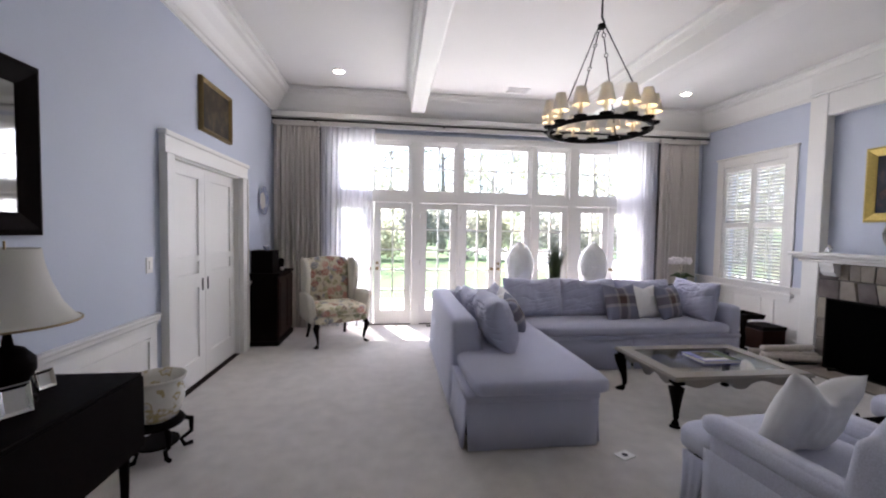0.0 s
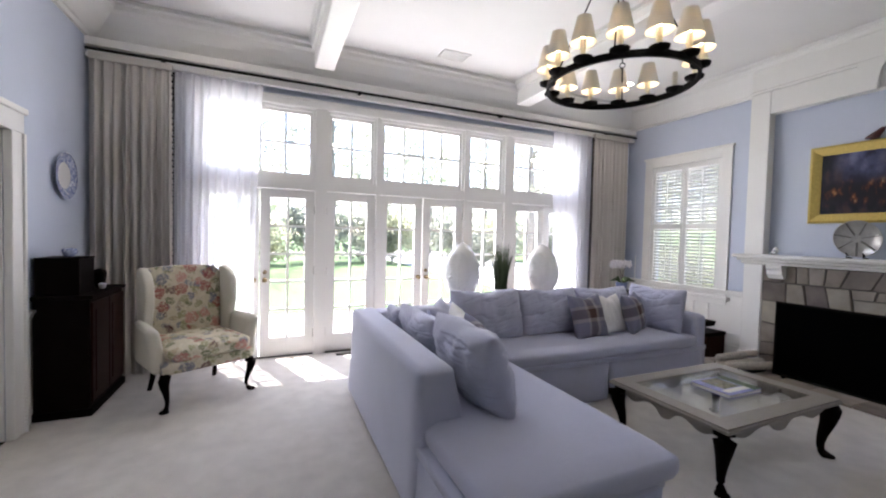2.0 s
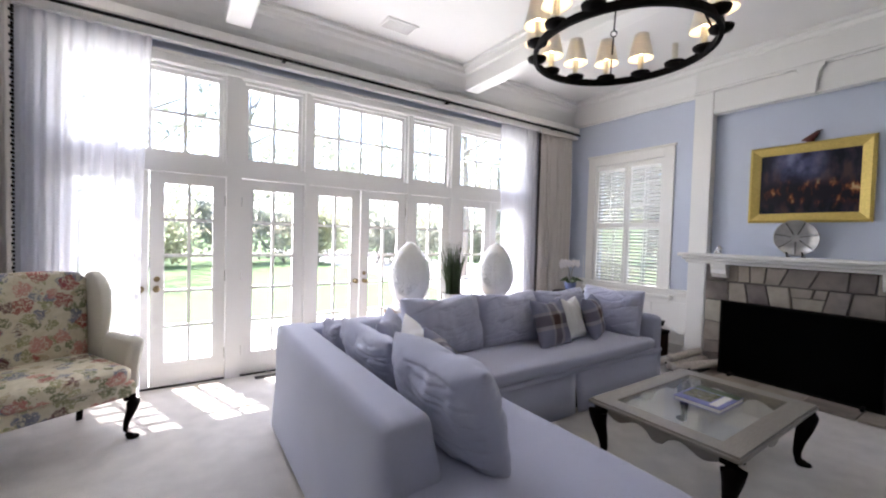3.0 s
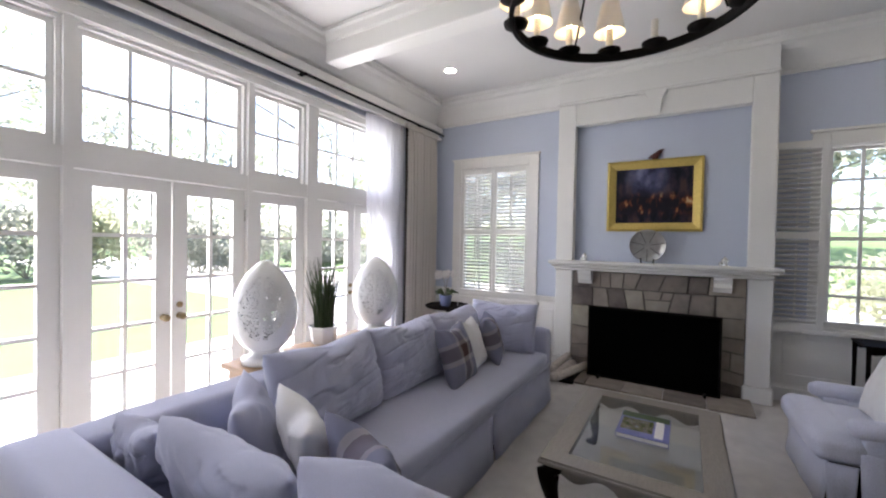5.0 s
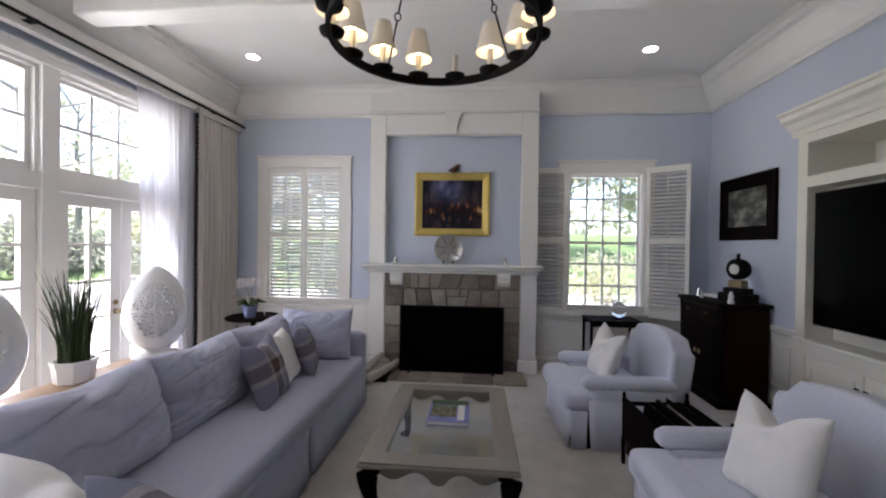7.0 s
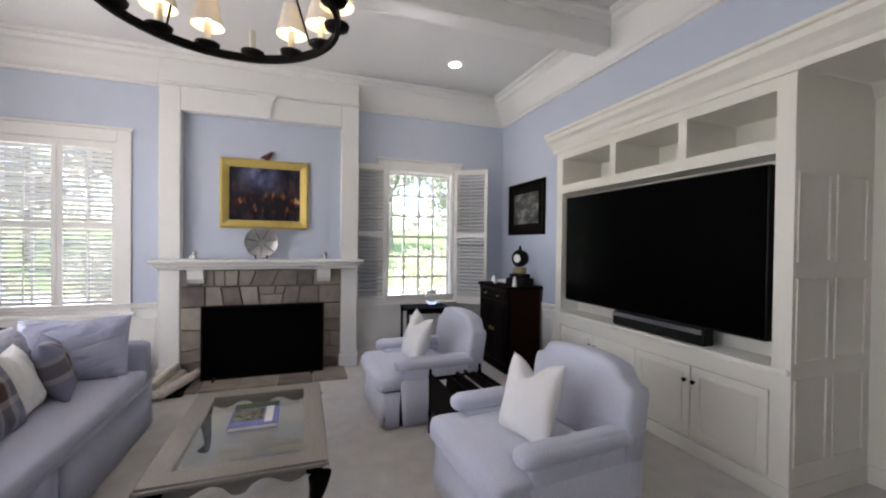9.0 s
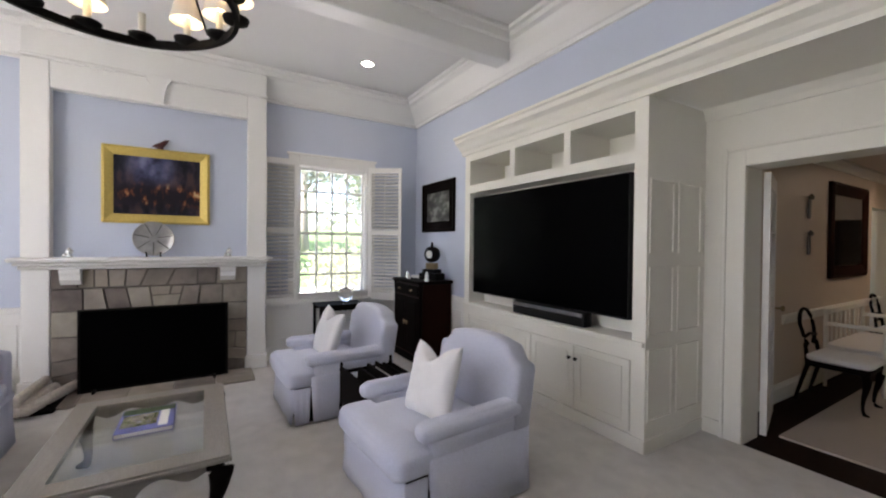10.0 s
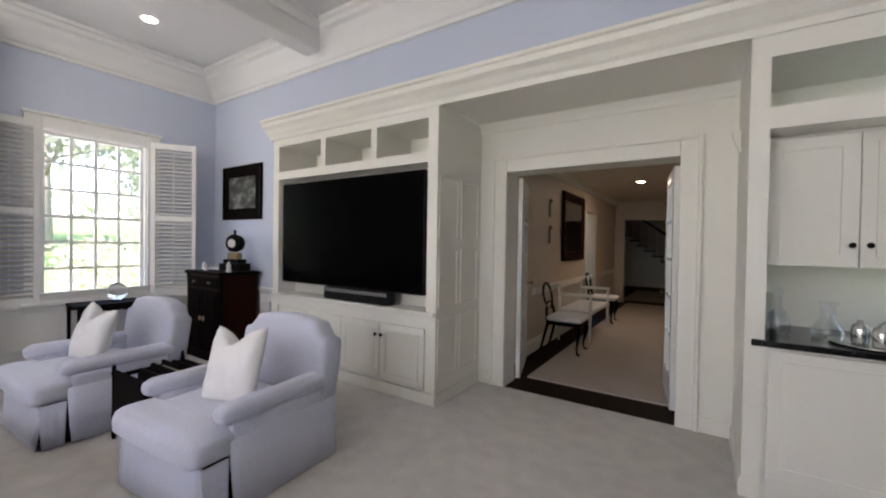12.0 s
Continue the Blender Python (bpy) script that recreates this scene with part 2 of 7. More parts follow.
def plaid_mat(name):
    """Woven checks in blue grey, brown and cream, by the cloth's own x and z."""
    m = bpy.data.materials.new(name)
    m.use_nodes = True
    nt = m.node_tree
    b = nt.nodes["Principled BSDF"]
    b.inputs["Roughness"].default_value = 0.95
    co, sp = nt.nodes.new("ShaderNodeTexCoord"), nt.nodes.new("ShaderNodeSeparateXYZ")
    nt.links.new(co.outputs["Object"], sp.inputs[0])
    sides = []
    for axis in (0, 2):
        ad = nt.nodes.new("ShaderNodeMath")
        ad.operation = "MULTIPLY_ADD"
        ad.inputs[1].default_value, ad.inputs[2].default_value = 3.4, 0.5
        fr = nt.nodes.new("ShaderNodeMath")
        fr.operation = "FRACT"
        nt.links.new(sp.outputs[axis], ad.inputs[0])
        nt.links.new(ad.outputs[0], fr.inputs[0])
        r = nt.nodes.new("ShaderNodeValToRGB")
        r.color_ramp.interpolation = "CONSTANT"
        for _ in range(3):
            r.color_ramp.elements.new(0.5)
        for e, (p, c) in zip(r.color_ramp.elements, ((0.0, (0.20, 0.205, 0.28)), (0.30, (0.42, 0.39, 0.38)), (0.42, (0.085, 0.048, 0.042)), (0.72, (0.36, 0.33, 0.33)), (0.82, (0.20, 0.205, 0.28)))):
            e.position, e.color = p, (*c, 1)
        nt.links.new(fr.outputs[0], r.inputs[0])
        sides.append(r)
    mx = nt.nodes.new("ShaderNodeMixRGB")
    mx.inputs[0].default_value = 0.5
    nt.links.new(sides[0].outputs[0], mx.inputs[1])
    nt.links.new(sides[1].outputs[0], mx.inputs[2])
    nt.links.new(mx.outputs[0], b.inputs["Base Color"])
    return m


def floral_mat(name):
    """Cream linen strewn with loose roses, leaves and blue sprigs."""
    m = bpy.data.materials.new(name)
    m.use_nodes = True
    nt = m.node_tree
    b = nt.nodes["Principled BSDF"]
    b.inputs["Roughness"].default_value = 0.9
    co = nt.nodes.new("ShaderNodeTexCoord")
    warp = nt.nodes.new("ShaderNodeTexNoise")
    warp.inputs["Scale"].default_value, warp.inputs["Detail"].default_value = 28, 4
    nt.links.new(co.outputs["Object"], warp.inputs[0])
    mixed = nt.nodes.new("ShaderNodeMixRGB")
    mixed.inputs[0].default_value = 0.07
    nt.links.new(co.outputs["Object"], mixed.inputs[1])
    nt.links.new(warp.outputs[1], mixed.inputs[2])

    def ramp(src, stops, sharp=False):
        r = nt.nodes.new("ShaderNodeValToRGB")
        r.color_ramp.interpolation = "CONSTANT" if sharp else "LINEAR"
        while len(r.color_ramp.elements) < len(stops):
            r.color_ramp.elements.new(0.5)
        for e, (p, c) in zip(r.color_ramp.elements, stops):
            e.position, e.color = p, (*c, 1)
        nt.links.new(src, r.inputs[0])
        return r.outputs[0]

    def over(low, high, fac):
        x = nt.nodes.new("ShaderNodeMixRGB")
        nt.links.new(fac, x.inputs[0])
        nt.links.new(low, x.inputs[1])
        nt.links.new(high, x.inputs[2])
        return x.outputs[0]
    base = ramp(warp.outputs[0], [(0.3, (0.56, 0.51, 0.37)), (0.7, (0.66, 0.61, 0.48))])
    for scale, colours, reach in ((13, [(0.0, (0.11, 0.13, 0.05)), (0.35, (0.26, 0.26, 0.12)), (0.6, (0.17, 0.19, 0.25)), (0.8, (0.40, 0.33, 0.20))], 0.50),
                                  (8.5, [(0.0, (0.30, 0.05, 0.05)), (0.3, (0.50, 0.20, 0.17)), (0.55, (0.10, 0.025, 0.03)), (0.75, (0.16, 0.17, 0.24))], 0.46)):
        vo = nt.nodes.new("ShaderNodeTexVoronoi")
        vo.inputs["Scale"].default_value = scale
        nt.links.new(mixed.outputs[0], vo.inputs[0])
        spot = ramp(vo.outputs["Distance"], [(reach * 0.86, (0.85, 0.85, 0.85)), (reach, (0, 0, 0))])
        tone = ramp(vo.outputs["Color"], colours, True)
        petal = nt.nodes.new("ShaderNodeTexNoise")
        petal.inputs["Scale"].default_value, petal.inputs["Detail"].default_value = 75, 2
        nt.links.new(mixed.outputs[0], petal.inputs[0])
        gap = ramp(petal.outputs[0], [(0.40, (0.1, 0.1, 0.1)), (0.50, (1, 1, 1))])
        cut = nt.nodes.new("ShaderNodeMixRGB")
        cut.blend_type, cut.inputs[0].default_value = "MULTIPLY", 1.0
        nt.links.new(spot, cut.inputs[1])
        nt.links.new(gap, cut.inputs[2])
        base = over(base, tone, cut.outputs[0])
    nt.links.new(base, b.inputs["Base Color"])
    return m


FLORAL = floral_mat("floral_linen")
IVORY = mat("ivory_linen", (0.62, 0.59, 0.50), 0.9, scale=300, vary=0.1, bump=0.2, coarse=5, coarse_vary=0.05)
PLAID = plaid_mat("plaid_wool")
def street_mat(name):
    """An evening street in oils: violet-blue sky between dark houses, lamplight low down."""
    m = bpy.data.materials.new(name)
    m.use_nodes = True
    nt = m.node_tree
    b = nt.nodes["Principled BSDF"]
    b.inputs["Roughness"].default_value, b.inputs["Specular IOR Level"].default_value = 0.4, 0.2
    co = nt.nodes.new("ShaderNodeTexCoord")
    sp = nt.nodes.new("ShaderNodeSeparateXYZ")
    nt.links.new(co.outputs["Object"], sp.inputs[0])

    def noise_ramp(scale, stretch, stops):
        mp, nz, r = (nt.nodes.new(k) for k in ("ShaderNodeMapping", "ShaderNodeTexNoise", "ShaderNodeValToRGB"))
        mp.inputs["Scale"].default_value = stretch
        nz.inputs["Scale"].default_value, nz.inputs["Detail"].default_value = scale, 6
        nt.links.new(co.outputs["Object"], mp.inputs[0])
        nt.links.new(mp.outputs[0], nz.inputs[0])
        while len(r.color_ramp.elements) < len(stops):
            r.color_ramp.elements.new(0.5)
        for e, (p, c) in zip(r.color_ramp.elements, stops):
            e.position, e.color = p, (*c, 1)
        nt.links.new(nz.outputs[0], r.inputs[0])
        return r.outputs[0]

    def reach(axis, low, high):
        r = nt.nodes.new("ShaderNodeMapRange")
        r.interpolation_type = "SMOOTHSTEP"
        r.inputs["From Min"].default_value, r.inputs["From Max"].default_value = low, high
        nt.links.new(sp.outputs[axis], r.inputs["Value"])
        return r.outputs[0]

    def over(low, high, fac):
        x = nt.nodes.new("ShaderNodeMixRGB")
        nt.links.new(fac, x.inputs[0])
        nt.links.new(low, x.inputs[1])
        nt.links.new(high, x.inputs[2])
        return x.outputs[0]
    houses = noise_ramp(11, (1, 1, 0.45), [(0.40, (0.006, 0.006, 0.012)), (0.52, (0.022, 0.018, 0.030)), (0.62, (0.06, 0.035, 0.035))])
    sky_tone = noise_ramp(7, (1, 1, 0.7), [(0.36, (0.02, 0.02, 0.045)), (0.5, (0.075, 0.08, 0.16)), (0.66, (0.20, 0.21, 0.33))])
    lamps = noise_ramp(17, (1, 1, 0.5), [(0.50, (0.012, 0.008, 0.014)), (0.58, (0.06, 0.02, 0.014)), (0.64, (0.26, 0.09, 0.03)), (0.72, (0.50, 0.36, 0.18))])
    across = nt.nodes.new("ShaderNodeMath")
    across.operation = "MULTIPLY"
    nt.links.new(reach(0, 0.22, -0.02), across.inputs[0])
    nt.links.new(reach(0, -0.34, -0.12), across.inputs[1])
    up = nt.nodes.new("ShaderNodeMath")
    up.operation = "MULTIPLY"
    nt.links.new(across.outputs[0], up.inputs[0])
    nt.links.new(reach(2, -0.04, 0.14), up.inputs[1])
    tone = over(houses, sky_tone, up.outputs[0])
    low = nt.nodes.new("ShaderNodeMath")
    low.operation = "MULTIPLY"
    nt.links.new(reach(2, 0.06, -0.06), low.inputs[0])
    nt.links.new(reach(2, -0.30, -0.12), low.inputs[1])
    nt.links.new(over(tone, lamps, low.outputs[0]), b.inputs["Base Color"])
    return m


NIGHT = street_mat("night_street_painting")
CARDINAL = mat("dark_red_glaze", (0.07, 0.012, 0.012), 0.4, scale=30, vary=0.3, bump=0.05)
MOUNTAIN = ramp_mat("mountain_print", [(0.3, (0.02, 0.02, 0.018)), (0.5, (0.09, 0.09, 0.08)), (0.7, (0.34, 0.34, 0.31))], 5, 0.3, stretch=(1, 1, 1.8), detail=6)
OLDOIL = ramp_mat("old_oil_painting", [(0.3, (0.012, 0.010, 0.006)), (0.5, (0.04, 0.03, 0.018)), (0.65, (0.11, 0.08, 0.04)), (0.8, (0.05, 0.03, 0.02))], 6, 0.35, detail=7)
SILVERED = mat("mirror_silver", (0.85, 0.86, 0.86), 0.03, 1.0, scale=5, vary=0.02, bump=0.0)
# Darker copy of the mirror silver, toning down its bright window reflection.
DIMGLASS = mat("darkened_mirror", (0.42, 0.42, 0.41), 0.05, 1.0, scale=5, vary=0.05, bump=0.0)
PEWTER = mat("pale_plate", (0.46, 0.45, 0.43), 0.3, 0.5, scale=20, vary=0.35, bump=0.05)
DULL = mat("dull_pewter", (0.20, 0.19, 0.18), 0.4, 1.0, scale=30, vary=0.15, bump=0.05)
CHINA = ramp_mat("painted_china", [(0.35, (0.66, 0.64, 0.58)), (0.52, (0.70, 0.68, 0.62)), (0.58, (0.42, 0.33, 0.14)), (0.64, (0.70, 0.67, 0.6)), (0.75, (0.30, 0.33, 0.42))], 11, 0.2, detail=3)
BLUECHINA = ramp_mat("blue_white_china", [(0.36, (0.62, 0.65, 0.72)), (0.46, (0.12, 0.15, 0.33)), (0.56, (0.52, 0.56, 0.68)), (0.66, (0.14, 0.17, 0.36))], 22, 0.2, detail=3)
COVER = ramp_mat("printed_cover", [(0.35, (0.03, 0.05, 0.02)), (0.45, (0.12, 0.14, 0.05)), (0.52, (0.32, 0.28, 0.20)), (0.58, (0.10, 0.08, 0.06)), (0.72, (0.40, 0.42, 0.50))], 40, 0.25, stretch=(1, 1, 1), detail=3)
PAPER = mat("page_paper", (0.72, 0.70, 0.64), 0.8, scale=80, vary=0.08, bump=0.05)
LOG = mat("birch_log", (0.58, 0.53, 0.47), 0.9, scale=18, vary=0.4, bump=0.5, stretch=(1, 1, 3))
BLUEPOT = mat("blue_glazed_pot", (0.20, 0.24, 0.42), 0.3, scale=20, vary=0.1, bump=0.02, coat=0.4)
BOOKBLUE = mat("blue_book_cover", (0.15, 0.16, 0.38), 0.3, scale=25, vary=0.3, bump=0.0, coarse=9, coarse_vary=0.4)
PETAL = mat("white_petal", (0.82, 0.78, 0.78), 0.6, scale=30, vary=0.05, bump=0.02)
CANDLE = mat("ivory_candle_sleeve", (0.74, 0.70, 0.60), 0.5, scale=30, vary=0.04, bump=0.02)


# ---- building helpers ----
def box(bm, x0, y0, z0, x1, y1, z1):
    v = [bm.verts.new((x, y, z)) for z in (z0, z1) for x, y in ((x0, y0), (x1, y0), (x1, y1), (x0, y1))]
    for f in ((3, 2, 1, 0), (4, 5, 6, 7), (0, 1, 5, 4), (1, 2, 6, 5), (2, 3, 7, 6), (3, 0, 4, 7)):
        bm.faces.new([v[i] for i in f])
    return bm


def boxes(*items):
    bm = bmesh.new()
    for it in items:
        box(bm, *it)
    return bm


def rbox(x0, y0, z0, x1, y1, z1, r=0.01, seg=2):
    bm = box(bmesh.new(), x0, y0, z0, x1, y1, z1)
    r = min(r, 0.49 * min(abs(x1 - x0), abs(y1 - y0), abs(z1 - z0)))
    bmesh.ops.bevel(bm, geom=bm.edges[:], offset=r, segments=seg, profile=0.5, affect="EDGES")
    return bm


def join(*bms):
    out = bms[0]
    for b in bms[1:]:
        me = bpy.data.meshes.new("tmp")
        b.to_mesh(me)
        out.from_mesh(me)
        b.free()
        bpy.data.meshes.remove(me)
    return out


def moved(bm, m):
    bmesh.ops.transform(bm, matrix=m, verts=bm.verts[:])
    return bm


def lathe(profile, n=20, cap=True):
    """Turn a list of (radius, z) about z."""
    bm = bmesh.new()
    rings = []
    for r, z in profile:
        rings.append([bm.verts.new((r * math.cos(2 * math.pi * i / n), r * math.sin(2 * math.pi * i / n), z)) for i in range(n)])
    for a, b in zip(rings, rings[1:]):
        for i in range(n):
            bm.faces.new((a[i], a[(i + 1) % n], b[(i + 1) % n], b[i]))
    if cap:
        bm.faces.new(rings[0][::-1])
        bm.faces.new(rings[-1])
    return bm


def tube(points, radii, n=8):
    """A round rod along a line of points."""
    bm = bmesh.new()
    pts = [Vector(p) for p in points]
    if not hasattr(radii, "__len__"):
        radii = [radii] * len(pts)
    rings = []
    for i, p in enumerate(pts):
        d = (pts[min(i + 1, len(pts) - 1)] - pts[max(i - 1, 0)]).normalized()
        u = d.cross(Vector((0, 0, 1)) if abs(d.z) < 0.9 else Vector((1, 0, 0))).normalized()
        w = d.cross(u)
        rings.append([bm.verts.new(p + radii[i] * (math.cos(2 * math.pi * k / n) * u + math.sin(2 * math.pi * k / n) * w)) for k in range(n)])
    for a, b in zip(rings, rings[1:]):
        for k in range(n):
            bm.faces.new((a[k], a[(k + 1) % n], b[(k + 1) % n], b[k]))
    bm.faces.new(rings[0][::-1])
    bm.faces.new(rings[-1])
    bmesh.ops.recalc_face_normals(bm, faces=bm.faces[:])
    return bm


def extrude(outline, y0, y1):
    """An outline of (x, z) pushed along y."""
    bm = bmesh.new()
    a = [bm.verts.new((x, y0, z)) for x, z in outline]
    b = [bm.verts.new((x, y1, z)) for x, z in outline]
    bm.faces.new(a)
    bm.faces.new(b[::-1])
    n = len(a)
    for i in range(n):
        bm.faces.new((a[i], b[i], b[(i + 1) % n], a[(i + 1) % n]))
    bmesh.ops.recalc_face_normals(bm, faces=bm.faces[:])
    return bm


def cushion(w, h, t, pinch=0.06, crease=0.012, seed=0, n=16, square=4.0, chop=0.0, corner=0.0, wrinkle=0.0):
    """A stuffed cushion standing in the x-z plane, its middle at the origin."""
    bm = bmesh.new()
    sides = []
    for s in (1, -1):
        grid = []
        for j in range(n + 1):
            row = []
            for i in range(n + 1):
                u, v = 2 * i / n - 1, 2 * j / n - 1
                swell = ((1 - abs(u) ** square) * (1 - abs(v) ** square)) ** 0.5
                x = w / 2 * u * (1 - pinch * (1 - v * v) * abs(u))
                z = h / 2 * v * (1 - pinch * (1 - u * u) * abs(v))
                x, z = x * (1 - corner * abs(v) ** 6), z * (1 - corner * abs(u) ** 6)
                z -= chop * math.exp(-(u / 0.38) ** 2) * max(0, v) ** 2
                ridge = 1 - abs(noise.noise(Vector((u * 2.6 + v * 2.2 + seed * 5.1, v * 1.1 - u, s * 2.0))) * 2.6)
                ridge = max(0, ridge) ** 3 * (0.35 + abs(v) * 0.65)
                k = noise.noise(Vector((u * 2.2 + seed * 7.3, v * 2.2, s * 3.1 + seed)))
                k2 = noise.noise(Vector((u * 5 + seed * 3.3, v * 1.6, s * 5.1 - seed)))
                if wrinkle:
                    fold = noise.noise(Vector((u * 1.4 + v * 4.2 + seed * 2.9, u * 0.8 - v * 1.6, s * 1.3 + seed * 1.7)))
                    k -= wrinkle * 1.1 * max(0, 1 - abs(fold) * 5) ** 2 * (0.3 + 0.7 * max(abs(u), abs(v)))
                row.append(bm.verts.new((x, s * (t / 2 * swell + (crease * k + crease * 0.6 * k2 - crease * 0.7 * ridge) * min(1, swell * 1.5)), z)))
            grid.append(row)
        for j in range(n):
            for i in range(n):
                q = (grid[j][i], grid[j][i + 1], grid[j + 1][i + 1], grid[j + 1][i])
                bm.faces.new(q if s < 0 else q[::-1])
    bmesh.ops.remove_doubles(bm, verts=bm.verts[:], dist=0.0005)
    return bm


def soft(x0, y0, z0, x1, y1, z1, r=0.05, bulge=0.02, seed=0, crease=0.004, n=10):
    """A stuffed block: rounded edges, swelling faces, slight creases."""
    bm = bmesh.new()
    c, h = Vector(((x0 + x1) / 2, (y0 + y1) / 2, (z0 + z1) / 2)), Vector(((x1 - x0) / 2, (y1 - y0) / 2, (z1 - z0) / 2))
    r = min(r, 0.98 * min(h))
    for ax in range(3):
        u, v = [k for k in range(3) if k != ax]
        for s in (1, -1):
            grid = []
            for j in range(n + 1):
                row = []
                for i in range(n + 1):
                    a, b = 2 * i / n - 1, 2 * j / n - 1
                    a, b = math.sin(a * math.pi / 2) * 0.4 + a * 0.6, math.sin(b * math.pi / 2) * 0.4 + b * 0.6
                    p = Vector((0, 0, 0))
                    p[ax], p[u], p[v] = s * h[ax], a * h[u], b * h[v]
                    q = Vector([max(-h[k] + r, min(h[k] - r, p[k])) for k in range(3)])
                    d = p - q
                    p = q + (d.normalized() * r if d.length > 0 else d)
                    w = (1 - a ** 4) * (1 - b ** 4)
                    p[ax] += s * (bulge * w + crease * noise.noise((p + c) * 5 + Vector((seed * 3.7, 0, 0))) * min(1, 2 * w))
                    row.append(bm.verts.new(p + c))
                grid.append(row)
            for j in range(n):
                for i in range(n):
                    bm.faces.new((grid[j][i], grid[j][i + 1], grid[j + 1][i + 1], grid[j + 1][i]))
    bmesh.ops.remove_doubles(bm, verts=bm.verts[:], dist=0.0004)
    bmesh.ops.recalc_face_normals(bm, faces=bm.faces[:])
    return bm


def skirt(x0, x1, z0, z1, y, side=1, pleat=0.018, wave=0.004):
    """One side of a loose skirt along x, its lower corners drawn apart."""
    bm = bmesh.new()
    n = 14
    rows = []
    for z, f in ((z1, 0.0), ((z0 + z1) / 2, 0.5), (z0, 1.0)):
        line = []
        for i in range(n + 1):
            a = i / n
            x = x0 + (x1 - x0) * a
            x += pleat * f * (1 - 2 * a)
            line.append((x, y + side * (0.024 * f * f + wave * f * math.sin(a * 17)), z))
        rows.append(line)
    outer = [[bm.verts.new(p) for p in line] for line in rows]
    inner = [[bm.verts.new((p[0], p[1] - side * 0.012, p[2])) for p in line] for line in rows]
    for grid in (outer, inner):
        for a, b in zip(grid, grid[1:]):
            for i in range(n):
                bm.faces.new((a[i], a[i + 1], b[i + 1], b[i]))
    for i in range(n):
        bm.faces.new((outer[0][i], inner[0][i], inner[0][i + 1], outer[0][i + 1]))
        bm.faces.new((outer[2][i], outer[2][i + 1], inner[2][i + 1], inner[2][i]))
    for k in (0, n):
        for j in (0, 1):
            bm.faces.new((outer[j][k], outer[j + 1][k], inner[j + 1][k], inner[j][k]))
    bmesh.ops.recalc_face_normals(bm, faces=bm.faces[:])
    return bm


TURN_Y = Matrix(((0, 1, 0, 0), (1, 0, 0, 0), (0, 0, 1, 0), (0, 0, 0, 1)))


def skirt_y(y0, y1, z0, z1, x, side=1):
    bm = moved(skirt(y0, y1, z0, z1, x, side), TURN_Y)
    bmesh.ops.recalc_face_normals(bm, faces=bm.faces[:])
    return bm


def cabriole(h, out=(1, 1), r=0.03, foot=0.035):
    """A bowed leg: knee at the top, pad foot at the bottom, swelling towards out."""
    marks = ((0.0, 0.0, 1.05), (0.14, 0.022, 1.15), (0.35, 0.014, 0.86), (0.6, -0.004, 0.58), (0.82, -0.012, 0.42), (0.93, -0.004, 0.44), (1.0, 0.012, 0.6))
    pts, rad = [], []
    for k in range(15):
        t = k / 14
        for (t0, s0, r0), (t1, s1, r1) in zip(marks, marks[1:]):
            if t0 <= t <= t1 + 1e-9:
                f = (t - t0) / (t1 - t0)
                sway, wide = s0 + (s1 - s0) * f, r0 + (r1 - r0) * f
                break
        pts.append((out[0] * sway, out[1] * sway, h * (1 - t) + 0.012 * t))
        rad.append(r * wide)
    pad = moved(lathe([(foot * 0.6, 0), (foot, 0.006), (foot, 0.014), (foot * 0.6, 0.024)], 12), pose(out[0] * 0.02, out[1] * 0.02, 0))
    return join(tube(pts, rad, 10), pad)


def mesh_ob(name, bm, material, smooth=False):
    me = bpy.data.meshes.new(name)
    bm.to_mesh(me)
    bm.free()
    me.materials.append(material)
    if smooth:
        me.shade_smooth()
    return new(name, me)


def part(name, bm, material, parent, label="", smooth=False):
    ob = mesh_ob(name, bm, material, smooth)
    ob.parent = parent
    if label:
        ob["label"] = label
    return ob


def pieces(name, parent, material, items):
    """Boards that make up a thing, each a part of its own."""
    for it in items:
        part(name, boxes(it), material, parent)


def part_of(name, mesh, parent, m):
    """One more object on a mesh that is there already."""
    ob = new(name, mesh)
    ob.parent = parent
    ob.matrix_basis = m
    return ob


def thing(name, label, category, x=0, y=0, z=0, rz=0, group="", kind=""):
    ob = new(name)
    ob.empty_display_size = 0.1
    ob.matrix_basis = pose(x, y, z, 0, 0, rz)
    return tagged(ob, label, category, group, kind)


def setting(name, bm, material, label, category, smooth=False):
    return tagged(mesh_ob(name, bm, material, smooth), label, category, "", "structure")


def holed(axis, p0, p1, a0, a1, z0, z1, holes):
    """A wall slab from p0 to p1 across the axis, a0 to a1 along it, with holes (a0, a1, z0, z1)."""
    bm = bmesh.new()
    cuts_a = sorted({a0, a1, *[c for h in holes for c in h[:2]]})
    for s, e in zip(cuts_a, cuts_a[1:]):
        spans, low = [], z0
        for h in sorted([h for h in holes if h[0] <= s + 1e-6 and h[1] >= e - 1e-6], key=lambda h: h[2]):
            if h[2] > low:
                spans.append((low, h[2]))
            low = h[3]
        if low < z1:
            spans.append((low, z1))
        for l, t in spans:
            if axis == "y":
                box(bm, s, p0, l, e, p1, t)
            else:
                box(bm, p0, s, l, p1, e, t)
    return bm


